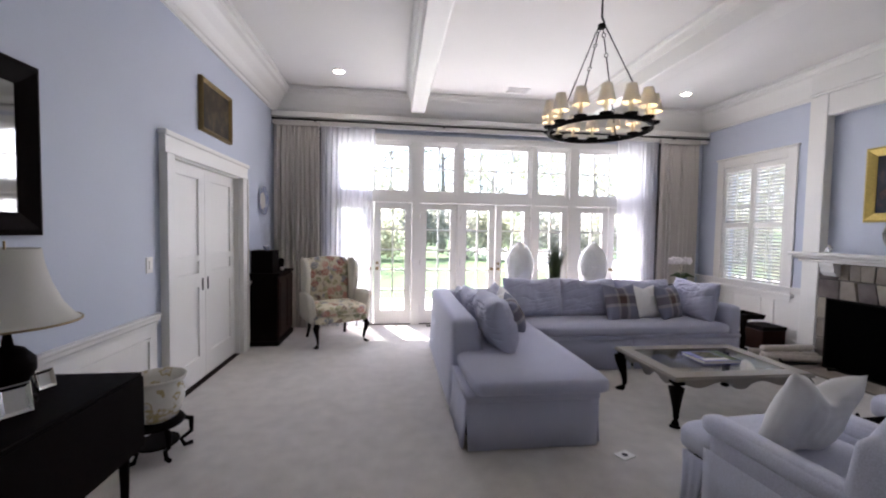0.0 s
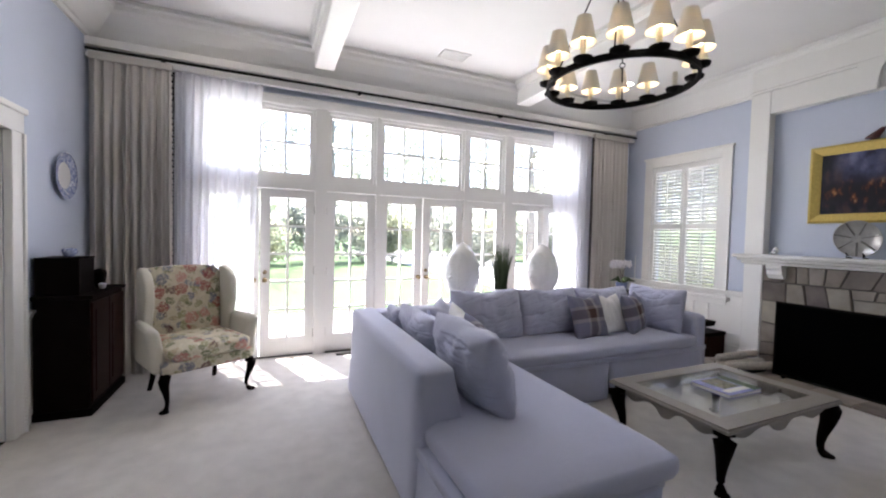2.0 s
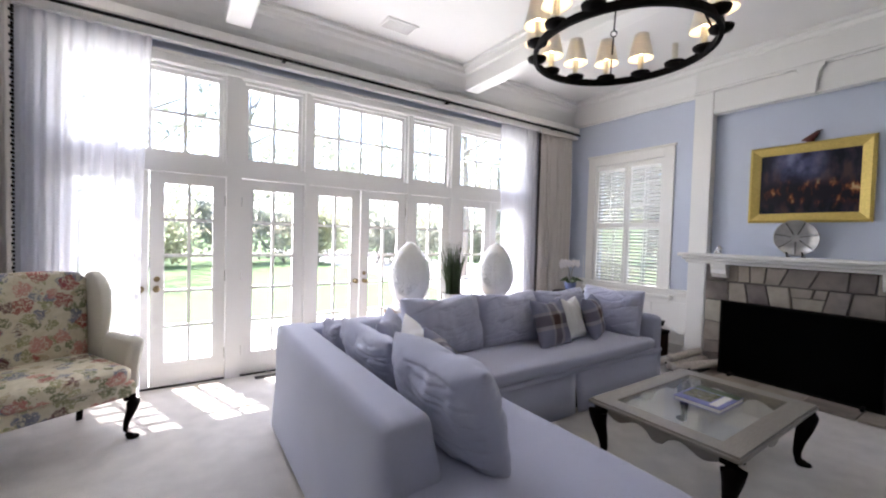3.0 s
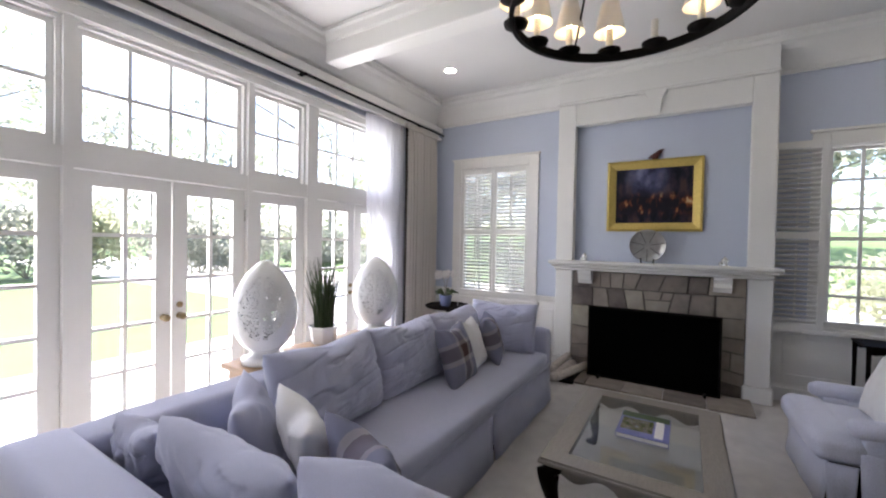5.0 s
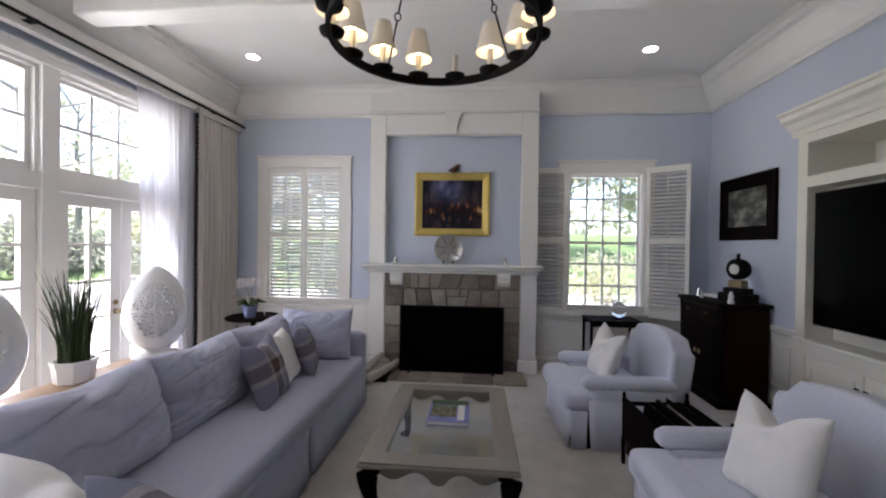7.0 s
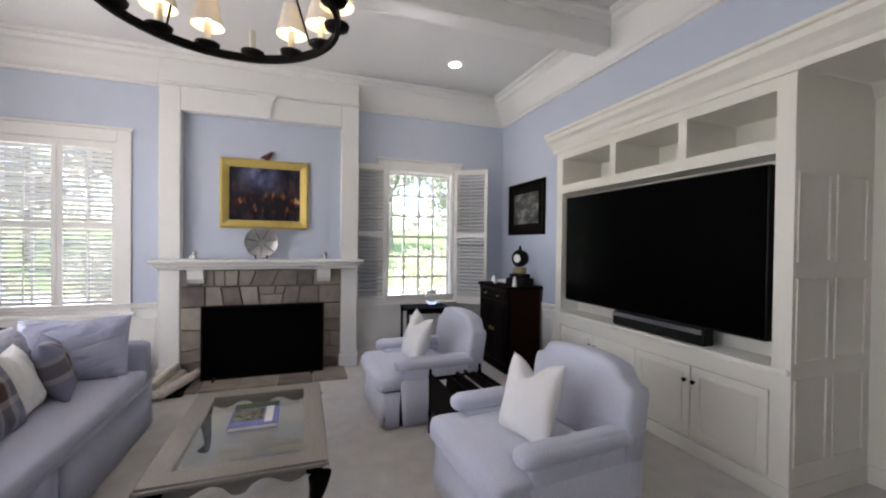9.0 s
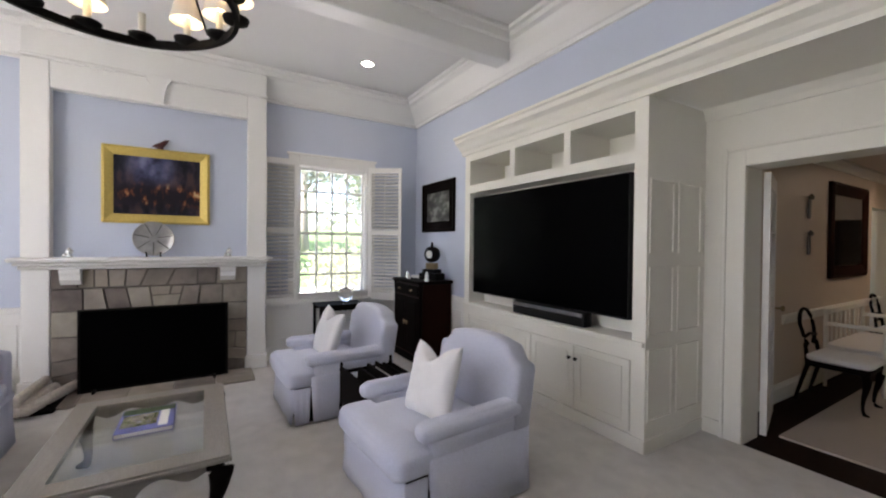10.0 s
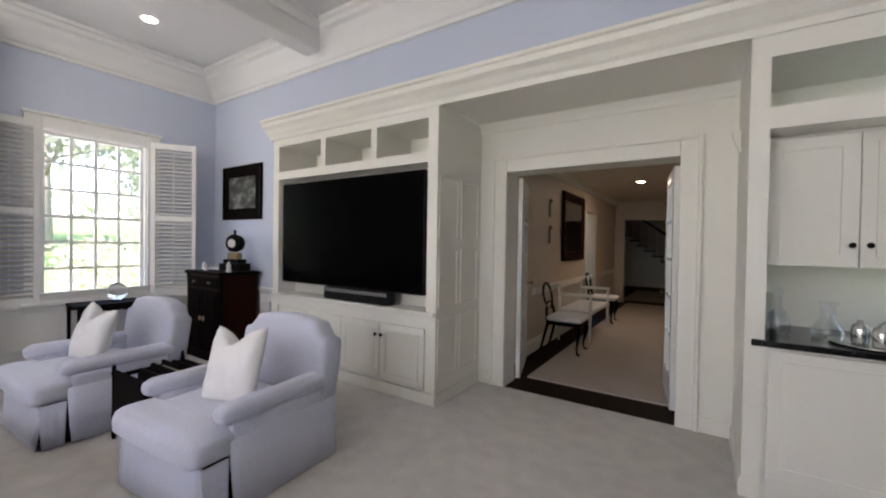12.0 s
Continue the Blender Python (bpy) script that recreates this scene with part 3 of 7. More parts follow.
def sweep(profile, start, end, inward):
    """A moulding: profile of (out, z) drawn from start to end (x, y), standing out along inward."""
    bm = bmesh.new()
    rings = [[bm.verts.new((p[0] + inward[0] * o, p[1] + inward[1] * o, z)) for o, z in profile] for p in (start, end)]
    n = len(profile)
    for i in range(n):
        bm.faces.new((rings[0][i], rings[1][i], rings[1][(i + 1) % n], rings[0][(i + 1) % n]))
    bm.faces.new(rings[0][::-1])
    bm.faces.new(rings[1])
    bmesh.ops.recalc_face_normals(bm, faces=bm.faces[:])
    return bm


# ---- the room: plan ----
XW, XE, YN, YS, TOP = -1.60, 5.50, 7.40, 1.20, 3.57
FACE_Y = 1.249
RX0, RX1, RY = -0.32, 1.78, 0.46          # the recess before the hall
HX0, HX1 = 0.04, 1.49                     # the hall's opening
BAY = [(-0.70, 0.49), (0.62, 1.22), (1.27, 2.45), (2.50, 3.10), (3.23, 4.42)]
DOOR_TOP, TR0, TR1 = 1.945, 2.08, 2.90
WIN_L, WIN_R = (5.87, 6.91, 0.74, 2.58), (2.0, 2.91, 0.74, 2.50)

setting("floor", boxes((XW - 0.2, RY, -0.2, XE + 0.2, YN + 0.15, 0)), CARPET, "pale greige cut-pile wool carpet", "carpet")
setting("ceiling", boxes((XW - 0.2, YS - 0.2, TOP, XE + 0.2, YN + 0.2, TOP + 0.2)), CEIL_W, "white painted plaster ceiling", "ceiling")
setting("wall_north", holed("y", YN, YN + 0.2, XW - 0.2, XE + 0.2, -0.1, TOP, [(-0.76, 4.48, -0.1, 2.96)]), BLUE,
        "periwinkle blue painted wall around the glazed garden doors", "wall")
setting("wall_east", holed("x", XE, XE + 0.2, YS - 0.2, YN, -0.1, TOP, [WIN_L, WIN_R]), BLUE, "periwinkle blue painted wall with white woodwork", "wall")
setting("wall_west", holed("x", XW - 0.2, XW, YS - 0.2, YN, -0.1, TOP, [(4.56, 6.02, -0.1, 2.08)]), BLUE, "periwinkle blue painted wall with pocket doors", "wall")
setting("wall_south", join(boxes((XW, YS - 0.2, 2.60, XE, YS, TOP), (4.06, YS - 0.2, -0.1, XE, YS, 2.60))), BLUE, "periwinkle blue painted wall above the built-in cabinets", "wall")
ROOM2 = 0.2
setting("wall_recess", holed("y", ROOM2, RY, RX0 - 0.1, RX1 + 0.1, -0.1, 2.62, [(HX0, HX1, -0.1, 2.10)]), CREAM, "cream painted wall around the hall doorway", "wall")
setting("recess_soffit", boxes((RX0 - 0.1, RY - 0.2, 2.59, RX1 + 0.1, FACE_Y, 2.75)), CREAM, "cream painted soffit over the hall doorway", "soffit")

CROWN = [(0, 3.24), (0.03, 3.24), (0.04, 3.27), (0.06, 3.28), (0.09, 3.31), (0.13, 3.36), (0.19, 3.42), (0.22, 3.46), (0.26, 3.48), (0.27, 3.52), (0.30, 3.53), (0.30, 3.568), (0, 3.568)]
for nm, a, b, d in (("crown_north", (XW, YN), (XE, YN), (0, -1)), ("crown_east", (XE, YS), (XE, YN), (-1, 0)),
                    ("crown_west", (XW, YS), (XW, YN), (1, 0)), ("crown_south", (XW, YS), (XE, YS), (0, 1))):
    setting(nm, sweep(CROWN, a, b, d), WHITE, "deep white moulded plaster crown", "crown moulding")
for nm, x0, x1 in (("beam_1", 0.44, 0.65), ("beam_2", 3.09, 3.29)):
    setting(nm, join(rbox(x0, 1.42, 3.27, x1, 7.14, 3.565, 0.015), sweep([(0, 3.45), (0.03, 3.46), (0.05, 3.52), (0.07, 3.53), (0.07, 3.565), (0, 3.565)], (x0, 1.45), (x0, 7.1), (-1, 0)),
                     sweep([(0, 3.45), (0.03, 3.46), (0.05, 3.52), (0.07, 3.53), (0.07, 3.565), (0, 3.565)], (x1, 1.45), (x1, 7.1), (1, 0))), WHITE, "white boxed ceiling beam", "beam")

RAIL = [(0, 0.74), (0.012, 0.74), (0.016, 0.77), (0.03, 0.785), (0.035, 0.81), (0.045, 0.82), (0.045, 0.835), (0, 0.835)]
BASE = [(0, 0), (0.022, 0), (0.022, 0.13), (0.012, 0.15), (0.008, 0.17), (0, 0.17)]


def wainscot(tag, a, b, d, panels):
    """White dado below the rail between two points, with raised panel mouldings."""
    ax, ay = a
    length = math.hypot(b[0] - ax, b[1] - ay)
    ux, uy = (b[0] - ax) / length, (b[1] - ay) / length
    w = thing("dado_" + tag, "white panelled dado with moulded chair rail", "wainscot", kind="structure")
    part("board", sweep([(0.001, 0), (0.006, 0), (0.006, 0.76), (0.001, 0.76)], a, b, d), WHITE, w)
    part("chair_rail", sweep(RAIL, a, b, d), WHITE, w)
    part("skirting", sweep(BASE, a, b, d), WHITE, w)
    step = length / panels
    for k in range(panels):
        s, e = k * step + 0.09, (k + 1) * step - 0.09
        part("panel_moulding", join(*[sweep([(0.006, z0), (0.018, z0), (0.018, z1), (0.006, z1)], (ax + ux * p, ay + uy * p), (ax + ux * q, ay + uy * q), d)
                                      for p, q, z0, z1 in ((s, e, 0.64, 0.665), (s, e, 0.25, 0.275), (s, s + 0.025, 0.275, 0.64), (e - 0.025, e, 0.275, 0.64))]), WHITE, w)


wainscot("west", (XW, 1.3), (XW, 4.36), (1, 0), 3)
wainscot("west_corner", (XW, 6.24), (XW, YN), (1, 0), 1)
wainscot("east_north", (XE, 5.42), (XE, YN), (-1, 0), 3)
wainscot("east_south", (XE, YS), (XE, 3.30), (-1, 0), 3)
wainscot("south", (4.10, YS), (XE, YS), (0, 1), 2)


# ---- garden doors and transoms ----
def glazed(parent, x0, x1, z0, z1, y, cols, rows, stile, top, bottom, depth=0.045, bar=0.026):
    """A glazed leaf: frame, bars and single panes."""
    part("leaf_frame", boxes((x0, y, z0, x0 + stile, y + depth, z1), (x1 - stile, y, z0, x1, y + depth, z1),
                             (x0 + stile, y, z0, x1 - stile, y + depth, z0 + bottom), (x0 + stile, y, z1 - top, x1 - stile, y + depth, z1)), WHITE, parent)
    gx0, gx1, gz0, gz1 = x0 + stile, x1 - stile, z0 + bottom, z1 - top
    bars = bmesh.new()
    for i in range(1, cols):
        c = gx0 + (gx1 - gx0) * i / cols
        box(bars, c - bar / 2, y + 0.004, gz0, c + bar / 2, y + depth - 0.004, gz1)
    for j in range(1, rows):
        c = gz0 + (gz1 - gz0) * j / rows
        box(bars, gx0, y + 0.006, c - bar / 2, gx1, y + depth - 0.006, c + bar / 2)
    part("glazing_bars", bars, WHITE, parent)
    pw, ph = (gx1 - gx0) / cols, (gz1 - gz0) / rows
    first = None
    for i in range(cols):
        for j in range(rows):
            m = pose(gx0 + pw * (i + 0.5), y + depth / 2, gz0 + ph * (j + 0.5))
            if first is None:
                first = part("pane", boxes((-pw / 2, -0.002, -ph / 2, pw / 2, 0.002, ph / 2)), GLASS, parent)
                first.matrix_basis = m
            else:
                part_of("pane", first.data, parent, m)


def knob_set(parent, x, z, y, both=True):
    k = join(moved(lathe([(0.026, 0), (0.026, 0.006), (0.010, 0.010), (0.010, 0.04), (0.024, 0.045), (0.028, 0.058), (0.02, 0.072), (0.004, 0.075)], 14), pose(x, y, z, 90)),)
    part("door_knob", k, BRASS, parent, "brass knob", True)
    if both:
        part("deadbolt", moved(lathe([(0.024, 0), (0.024, 0.01), (0.02, 0.014)], 14), pose(x, y, z + 0.085, 90)), BRASS, parent, "brass deadbolt", True)


YG = YN + 0.035
frame_bm = bmesh.new()
for a, b in zip(BAY, BAY[1:]):
    box(frame_bm, a[1], YN - 0.01, 0, b[0], YN + 0.12, 2.96)
box(frame_bm, -0.76, YN - 0.02, 0, -0.70, YN + 0.12, 2.96)
box(frame_bm, 4.42, YN - 0.02, 0, 4.48, YN + 0.12, 2.96)
for a, b in BAY:
    box(frame_bm, a, YN - 0.006, DOOR_TOP + 0.004, b, YN + 0.12, TR0)
    box(frame_bm, a, YN - 0.006, TR1, b, YN + 0.12, 2.96)
    box(frame_bm, a, YN + 0.02, -0.02, b, YN + 0.14, 0.012)
setting("door_frame", frame_bm, WHITE, "white painted frame of posts and heads between the garden doors", "door frame")
setting("door_header", boxes((-0.86, YN - 0.03, 2.905, 4.58, YN - 0.012, 2.975), (-0.90, YN - 0.045, 2.975, 4.62, YN, 3.0)), WHITE, "white flat casing over the garden doors", "casing")
setting("door_threshold", boxes(*[(a + 0.004, YN - 0.004, 0.0, b - 0.004, YN + 0.019, 0.0125) for a, b in BAY]), IRON, "dark metal threshold strips under the garden doors", "threshold")
n_door = 0
for k, (a, b) in enumerate(BAY):
    leaves = [(a, b)] if k in (1, 3) else [(a, (a + b) / 2 - 0.002), ((a + b) / 2 + 0.002, b)]
    for i, (c, d) in enumerate(leaves):
        n_door += 1
        dr = thing("door_%d" % n_door, "white glazed French garden door, closed, ten panes", "French door", kind="structure")
        glazed(dr, c + 0.003, d - 0.003, 0.014, DOOR_TOP, YG, 2, 5, 0.105, 0.10, 0.21)
        if k in (0, 2, 4):
            knob_set(dr, d - 0.055 if i == 0 else c + 0.055, 0.90, YG, (k, i) in ((0, 1), (2, 1), (4, 0)))
        hx = c + 0.004 if i == 0 else d - 0.004
        for hz in (0.25, 1.0, 1.72):
            part("hinge", moved(lathe([(0.007, -0.05), (0.007, 0.05)], 8), pose(hx, YG - 0.006, hz)), STEEL, dr)
    tw = thing("window_%d" % (k + 1), "white fixed transom window with small panes", "transom window", kind="structure")
    glazed(tw, a + 0.003, b - 0.003, TR0 + 0.003, TR1 - 0.003, YG + 0.03, {0: 4, 1: 2, 2: 4, 3: 2, 4: 4}[k], 2, 0.062, 0.062, 0.062, bar=0.026)
    part("stop_bead", boxes((a + 0.003, YG - 0.01, TR0 + 0.003, a + 0.028, YG + 0.03, TR1 - 0.003), (b - 0.028, YG - 0.01, TR0 + 0.003, b - 0.003, YG + 0.03, TR1 - 0.003),
                            (a + 0.028, YG - 0.01, TR1 - 0.028, b - 0.028, YG + 0.03, TR1 - 0.003)), WHITE, tw)


# ---- east windows ----
def sash_window(name, label, win, cols, rows):
    """A window in the east wall; built along x, then turned to face into the room."""
    y0, y1, z0, z1 = win
    w = thing(name, label, "window", XE, y1, 0, -90, kind="structure")
    n = y1 - y0
    glazed(w, 0, n, z0, z1, 0.07, cols, rows, 0.04, 0.04, 0.05, 0.034, 0.026)
    part("meeting_rail", boxes((0.04, 0.06, (z0 + z1) / 2 - 0.018, n - 0.04, 0.118, (z0 + z1) / 2 + 0.018)), WHITE, w)
    c = 0.13
    part("casing", join(rbox(-c, -0.025, z0 - 0.02, 0, 0.0, z1 + c, 0.006), rbox(n, -0.025, z0 - 0.02, n + c, 0.0, z1 + c, 0.006),
                        rbox(0, -0.024, z1, n, 0.0, z1 + c, 0.006), rbox(-c - 0.02, -0.04, z1 + c, n + c + 0.02, 0.0, z1 + c + 0.03, 0.008)), WHITE, w)
    part("reveal", boxes((0, 0, z0, 0.012, 0.07, z1), (n - 0.012, 0, z0, n, 0.07, z1), (0.012, 0, z1 - 0.012, n - 0.012, 0.07, z1)), WHITE, w)
    part("window_sill", join(rbox(-c - 0.04, -0.06, z0 - 0.045, n + c + 0.04, 0.06, z0, 0.01), rbox(-c, -0.022, z0 - 0.11, n + c, 0, z0 - 0.046, 0.006)), WHITE, w)
    return w


sash_window("window_6", "white sash window behind closed louvred shutters", WIN_L, 4, 6)
sash_window("window_7", "white sash window with small panes and opened shutters", WIN_R, 4, 6)


def shutter(label, x, y, z, rz, w, h, tilt):
    """A louvred leaf, hinged at its origin, running along its own x."""
    s = thing("shutter", label, "shutter", x, y, z, rz, group="interior shutters")
    st, t = 0.045, 0.028
    mid = h * 0.51
    part("shutter_frame", join(rbox(0, 0, 0, st, t, h, 0.003, 1), rbox(w - st, 0, 0, w, t, h, 0.003, 1), boxes((st, 0.001, 0, w - st, t - 0.001, 0.09), (st, 0.001, h - 0.07, w - st, t - 0.001, h),
                                                                                                (st, 0.001, mid - 0.035, w - st, t - 0.001, mid + 0.035))), WHITE, s)
    slat = None
    for z0, z1 in ((0.09, mid - 0.035), (mid + 0.035, h - 0.07)):
        n = int((z1 - z0) / 0.047)
        for k in range(n):
            m = pose(w / 2, t / 2, z0 + (k + 0.5) * (z1 - z0) / n, tilt)
            if slat is None:
                slat = part("slat", rbox(-w / 2 + st, -0.026, -0.004, w / 2 - st, 0.026, 0.004, 0.003, 1), WHITE, s)
                slat.matrix_basis = m
            else:
                part_of("slat", slat.data, s, m)
        part("tilt_rod", boxes((w / 2 - 0.006, -0.014, z0 + 0.04, w / 2 + 0.006, -0.004, z1 - 0.04)), WHITE, s)
    return s


half = (WIN_L[1] - WIN_L[0]) / 2
for hx in (0, 1):
    shutter("white louvred shutter, closed over the window", XE - 0.006, WIN_L[1] - hx * half - 0.002, WIN_L[2] + 0.004, -90, half - 0.004, WIN_L[3] - WIN_L[2] - 0.01, -36)
shutter("white louvred shutter, folded back flat beside the window", XE - 0.03, 2.93, 0.70, 90, 0.41, 1.86, 30)
shutter("white louvred shutter, standing open into the room", XE - 0.035, 1.97, 0.70, 235, 0.47, 1.86, 30)

# ---- fireplace ----
FX, FY0, FY1 = 5.25, 3.33, 5.42


def fireplace():
    f = thing("fireplace", "white wooden chimneypiece around grey fieldstone, unlit", "fireplace", 5.4, (FY0 + FY1) / 2, 0)
    ox, oy = 5.4, (FY0 + FY1) / 2

    def L(x0, y0, z0, x1, y1, z1, r=0.008):
        return rbox(x0 - ox, y0 - oy, z0, x1 - ox, y1 - oy, z1, r, 1)
    c = 0.20
    part("chimney_breast", join(L(5.37, FY0 + 0.02, 1.30, XE, FY1 - 0.02, 3.20, 0.002)), BLUE, f, "blue painted panel")
    for y0, y1 in ((FY0, FY0 + c), (FY1 - c, FY1)):
        part("upper_pilaster", join(L(FX, y0, 1.32, 5.368, y1, 3.199), L(FX + 0.004, y0 - 0.003 if y0 < 4 else y1 - 0.02, 1.326, XE - 0.001, y0 + 0.02 if y0 < 4 else y1 + 0.003, 3.198, 0.002)), WHITE, f)
        part("lower_pilaster", join(L(FX, y0 + 0.0, 0.16, XE - 0.001, y1, 1.22), L(FX - 0.03, y0 - 0.02, 0.0, XE - 0.001, y1 + 0.02, 0.16, 0.012)), WHITE, f)
    part("frieze", L(FX + 0.004, FY0 + c, 2.94, 5.368, FY1 - c, 3.199), WHITE, f)
    part("bed_moulding", L(FX - 0.015, FY0 - 0.015, 3.20, 5.49, FY1 + 0.015, 3.235, 0.010), WHITE, f)
    part("top_board", L(FX + 0.004, FY0 + 0.002, 3.236, XE - 0.001, FY1 - 0.002, 3.50, 0.002), WHITE, f)
    key = join(extrude([(-0.095, 0.24), (0.095, 0.24), (0.065, 0.19), (0.05, 0.10), (0.042, 0.0), (-0.042, 0.0), (-0.05, 0.10), (-0.065, 0.19)], -0.035, 0.03), extrude([(-0.105, 0.275), (0.105, 0.275), (0.105, 0.24), (-0.105, 0.24)], -0.045, 0.03))
    part("keystone", moved(key, pose(FX - 0.005 - ox, 0, 2.93, 0, 0, 90)), WHITE, f)
    part("mantel_shelf", join(L(FX - 0.15, FY0 - 0.06, 1.285, 5.37, FY1 + 0.06, 1.325, 0.012), L(FX - 0.11, FY0 - 0.03, 1.25, 5.37, FY1 + 0.03, 1.286, 0.014), L(FX - 0.05, FY0 - 0.01, 1.21, 5.37, FY1 + 0.01, 1.251, 0.012)), WHITE, f)
    for yc in (FY0 + 0.40, FY1 - 0.36):
        cb = extrude([(0, 0), (-0.13, 0), (-0.13, -0.03), (-0.11, -0.06), (-0.11, -0.10), (-0.06, -0.15), (0, -0.15)], -0.075, 0.075)
        part("corbel", moved(cb, pose(FX + 0.03 - ox, yc - oy, 1.212)), WHITE, f)
    part("stone_backing", join(boxes((FX + 0.03 - ox, FY0 + c - oy, 0, XE - 0.001 - ox, 3.78 - oy, 1.212), (FX + 0.03 - ox, 4.97 - oy, 0, XE - 0.001 - ox, FY1 - c - oy, 1.212),
                               (FX + 0.03 - ox, 3.78 - oy, 0.79, XE - 0.001 - ox, 4.97 - oy, 1.212))), MORTAR, f, "grey mortar")
    part("firebox", boxes((FX + 0.04 - ox, 3.77 - oy, 0, XE - 0.002 - ox, 3.78 - oy, 0.79), (FX + 0.04 - ox, 4.97 - oy, 0, XE - 0.002 - ox, 4.98 - oy, 0.79),
                          (XE - 0.012 - ox, 3.781 - oy, 0.0, XE - 0.003 - ox, 4.969 - oy, 0.79)), SOOT, f, "sooty black firebox")
    rnd = random.Random(5)

    def split(q, size):
        """Break a four-cornered field into uneven stones."""
        w = ((q[1] - q[0]).length + (q[2] - q[3]).length) / 2
        h = ((q[3] - q[0]).length + (q[2] - q[1]).length) / 2
        if max(w, h) < size * rnd.uniform(0.85, 1.5):
            return [q]
        a = rnd.uniform(0.38, 0.62)
        b = a + rnd.uniform(-0.07, 0.07)
        if w > h * 1.25:
            p, r = q[0].lerp(q[1], a), q[3].lerp(q[2], b)
            return split((q[0], p, r, q[3]), size) + split((p, q[1], q[2], r), size)
        p, r = q[0].lerp(q[3], a), q[1].lerp(q[2], b)
        return split((q[0], q[1], r, p), size) + split((p, r, q[2], q[3]), size)

    def stones(y0, y1, z0, z1, size):
        for q in split((Vector((y0, z0)), Vector((y1, z0)), Vector((y1, z1)), Vector((y0, z1))), size):
            c = (q[0] + q[1] + q[2] + q[3]) / 4
            pts = [p + (c - p).normalized() * 0.009 for p in q]
            bm = extrude([(p.x - oy, p.y) for p in pts], 0, 0.03 + rnd.uniform(0, 0.02))
            bmesh.ops.bevel(bm, geom=bm.edges[:], offset=0.005, segments=1, affect="EDGES")
            part("stone", moved(bm, Matrix(((0, -1, 0, FX + 0.04 - ox), (1, 0, 0, 0), (0, 0, 1, 0), (0, 0, 0, 1)))), STONE, f)
    stones(FY0 + c, 3.78, 0.0, 0.80, 0.22)
    stones(4.97, FY1 - c, 0.0, 0.80, 0.22)
    stones(FY0 + c, FY1 - c, 0.80, 1.02, 0.30)
    stones(FY0 + c, FY1 - c, 1.02, 1.21, 0.23)
    return f


fireplace()
hearth = thing("hearth", "flat grey slate hearth laid flush in the carpet", "hearth", 5.0, 4.4, 0, kind="structure")
for k in range(5):
    part("slab", rbox(-0.22, -0.92 + k * 0.368 + 0.003, 0.002, 0.24, -0.92 + (k + 1) * 0.368 - 0.003, 0.026, 0.005, 1), STONE, hearth)

# ---- built-in television wall ----
FACE = 1.25
COR = [(0, 2.56), (0.02, 2.56), (0.025, 2.60), (0.05, 2.62), (0.08, 2.66), (0.12, 2.69), (0.13, 2.73), (0.15, 2.74), (0.15, 2.765), (0, 2.765)]


def panel_door(parent, x0, x1, z0, z1, y, knob_x, name="cabinet_door"):
    d = part(name, join(rbox(x0, y, z0, x1, y + 0.018, z1, 0.003, 1)), CREAM, parent)
    m = 0.06
    b = bmesh.new()
    for q in ((x0 + m, z0 + m, x1 - m, z0 + m + 0.014), (x0 + m, z1 - m - 0.014, x1 - m, z1 - m), (x0 + m, z0 + m + 0.014, x0 + m + 0.014, z1 - m - 0.014), (x1 - m - 0.014, z0 + m + 0.014, x1 - m, z1 - m - 0.014)):
        box(b, q[0], y + 0.0175, q[1], q[2], y + 0.025, q[3])
    part("door_moulding", b, CREAM, d)
    if knob_x is not None:
        zk = z1 - 0.11 if z1 < 1.0 else z0 + 0.12
        part("knob", moved(lathe([(0.006, 0), (0.006, 0.015), (0.014, 0.02), (0.016, 0.028), (0.008, 0.034)], 12), pose(knob_x, y + 0.018, zk, -90)), IRON, d, "dark bronze knob", True)


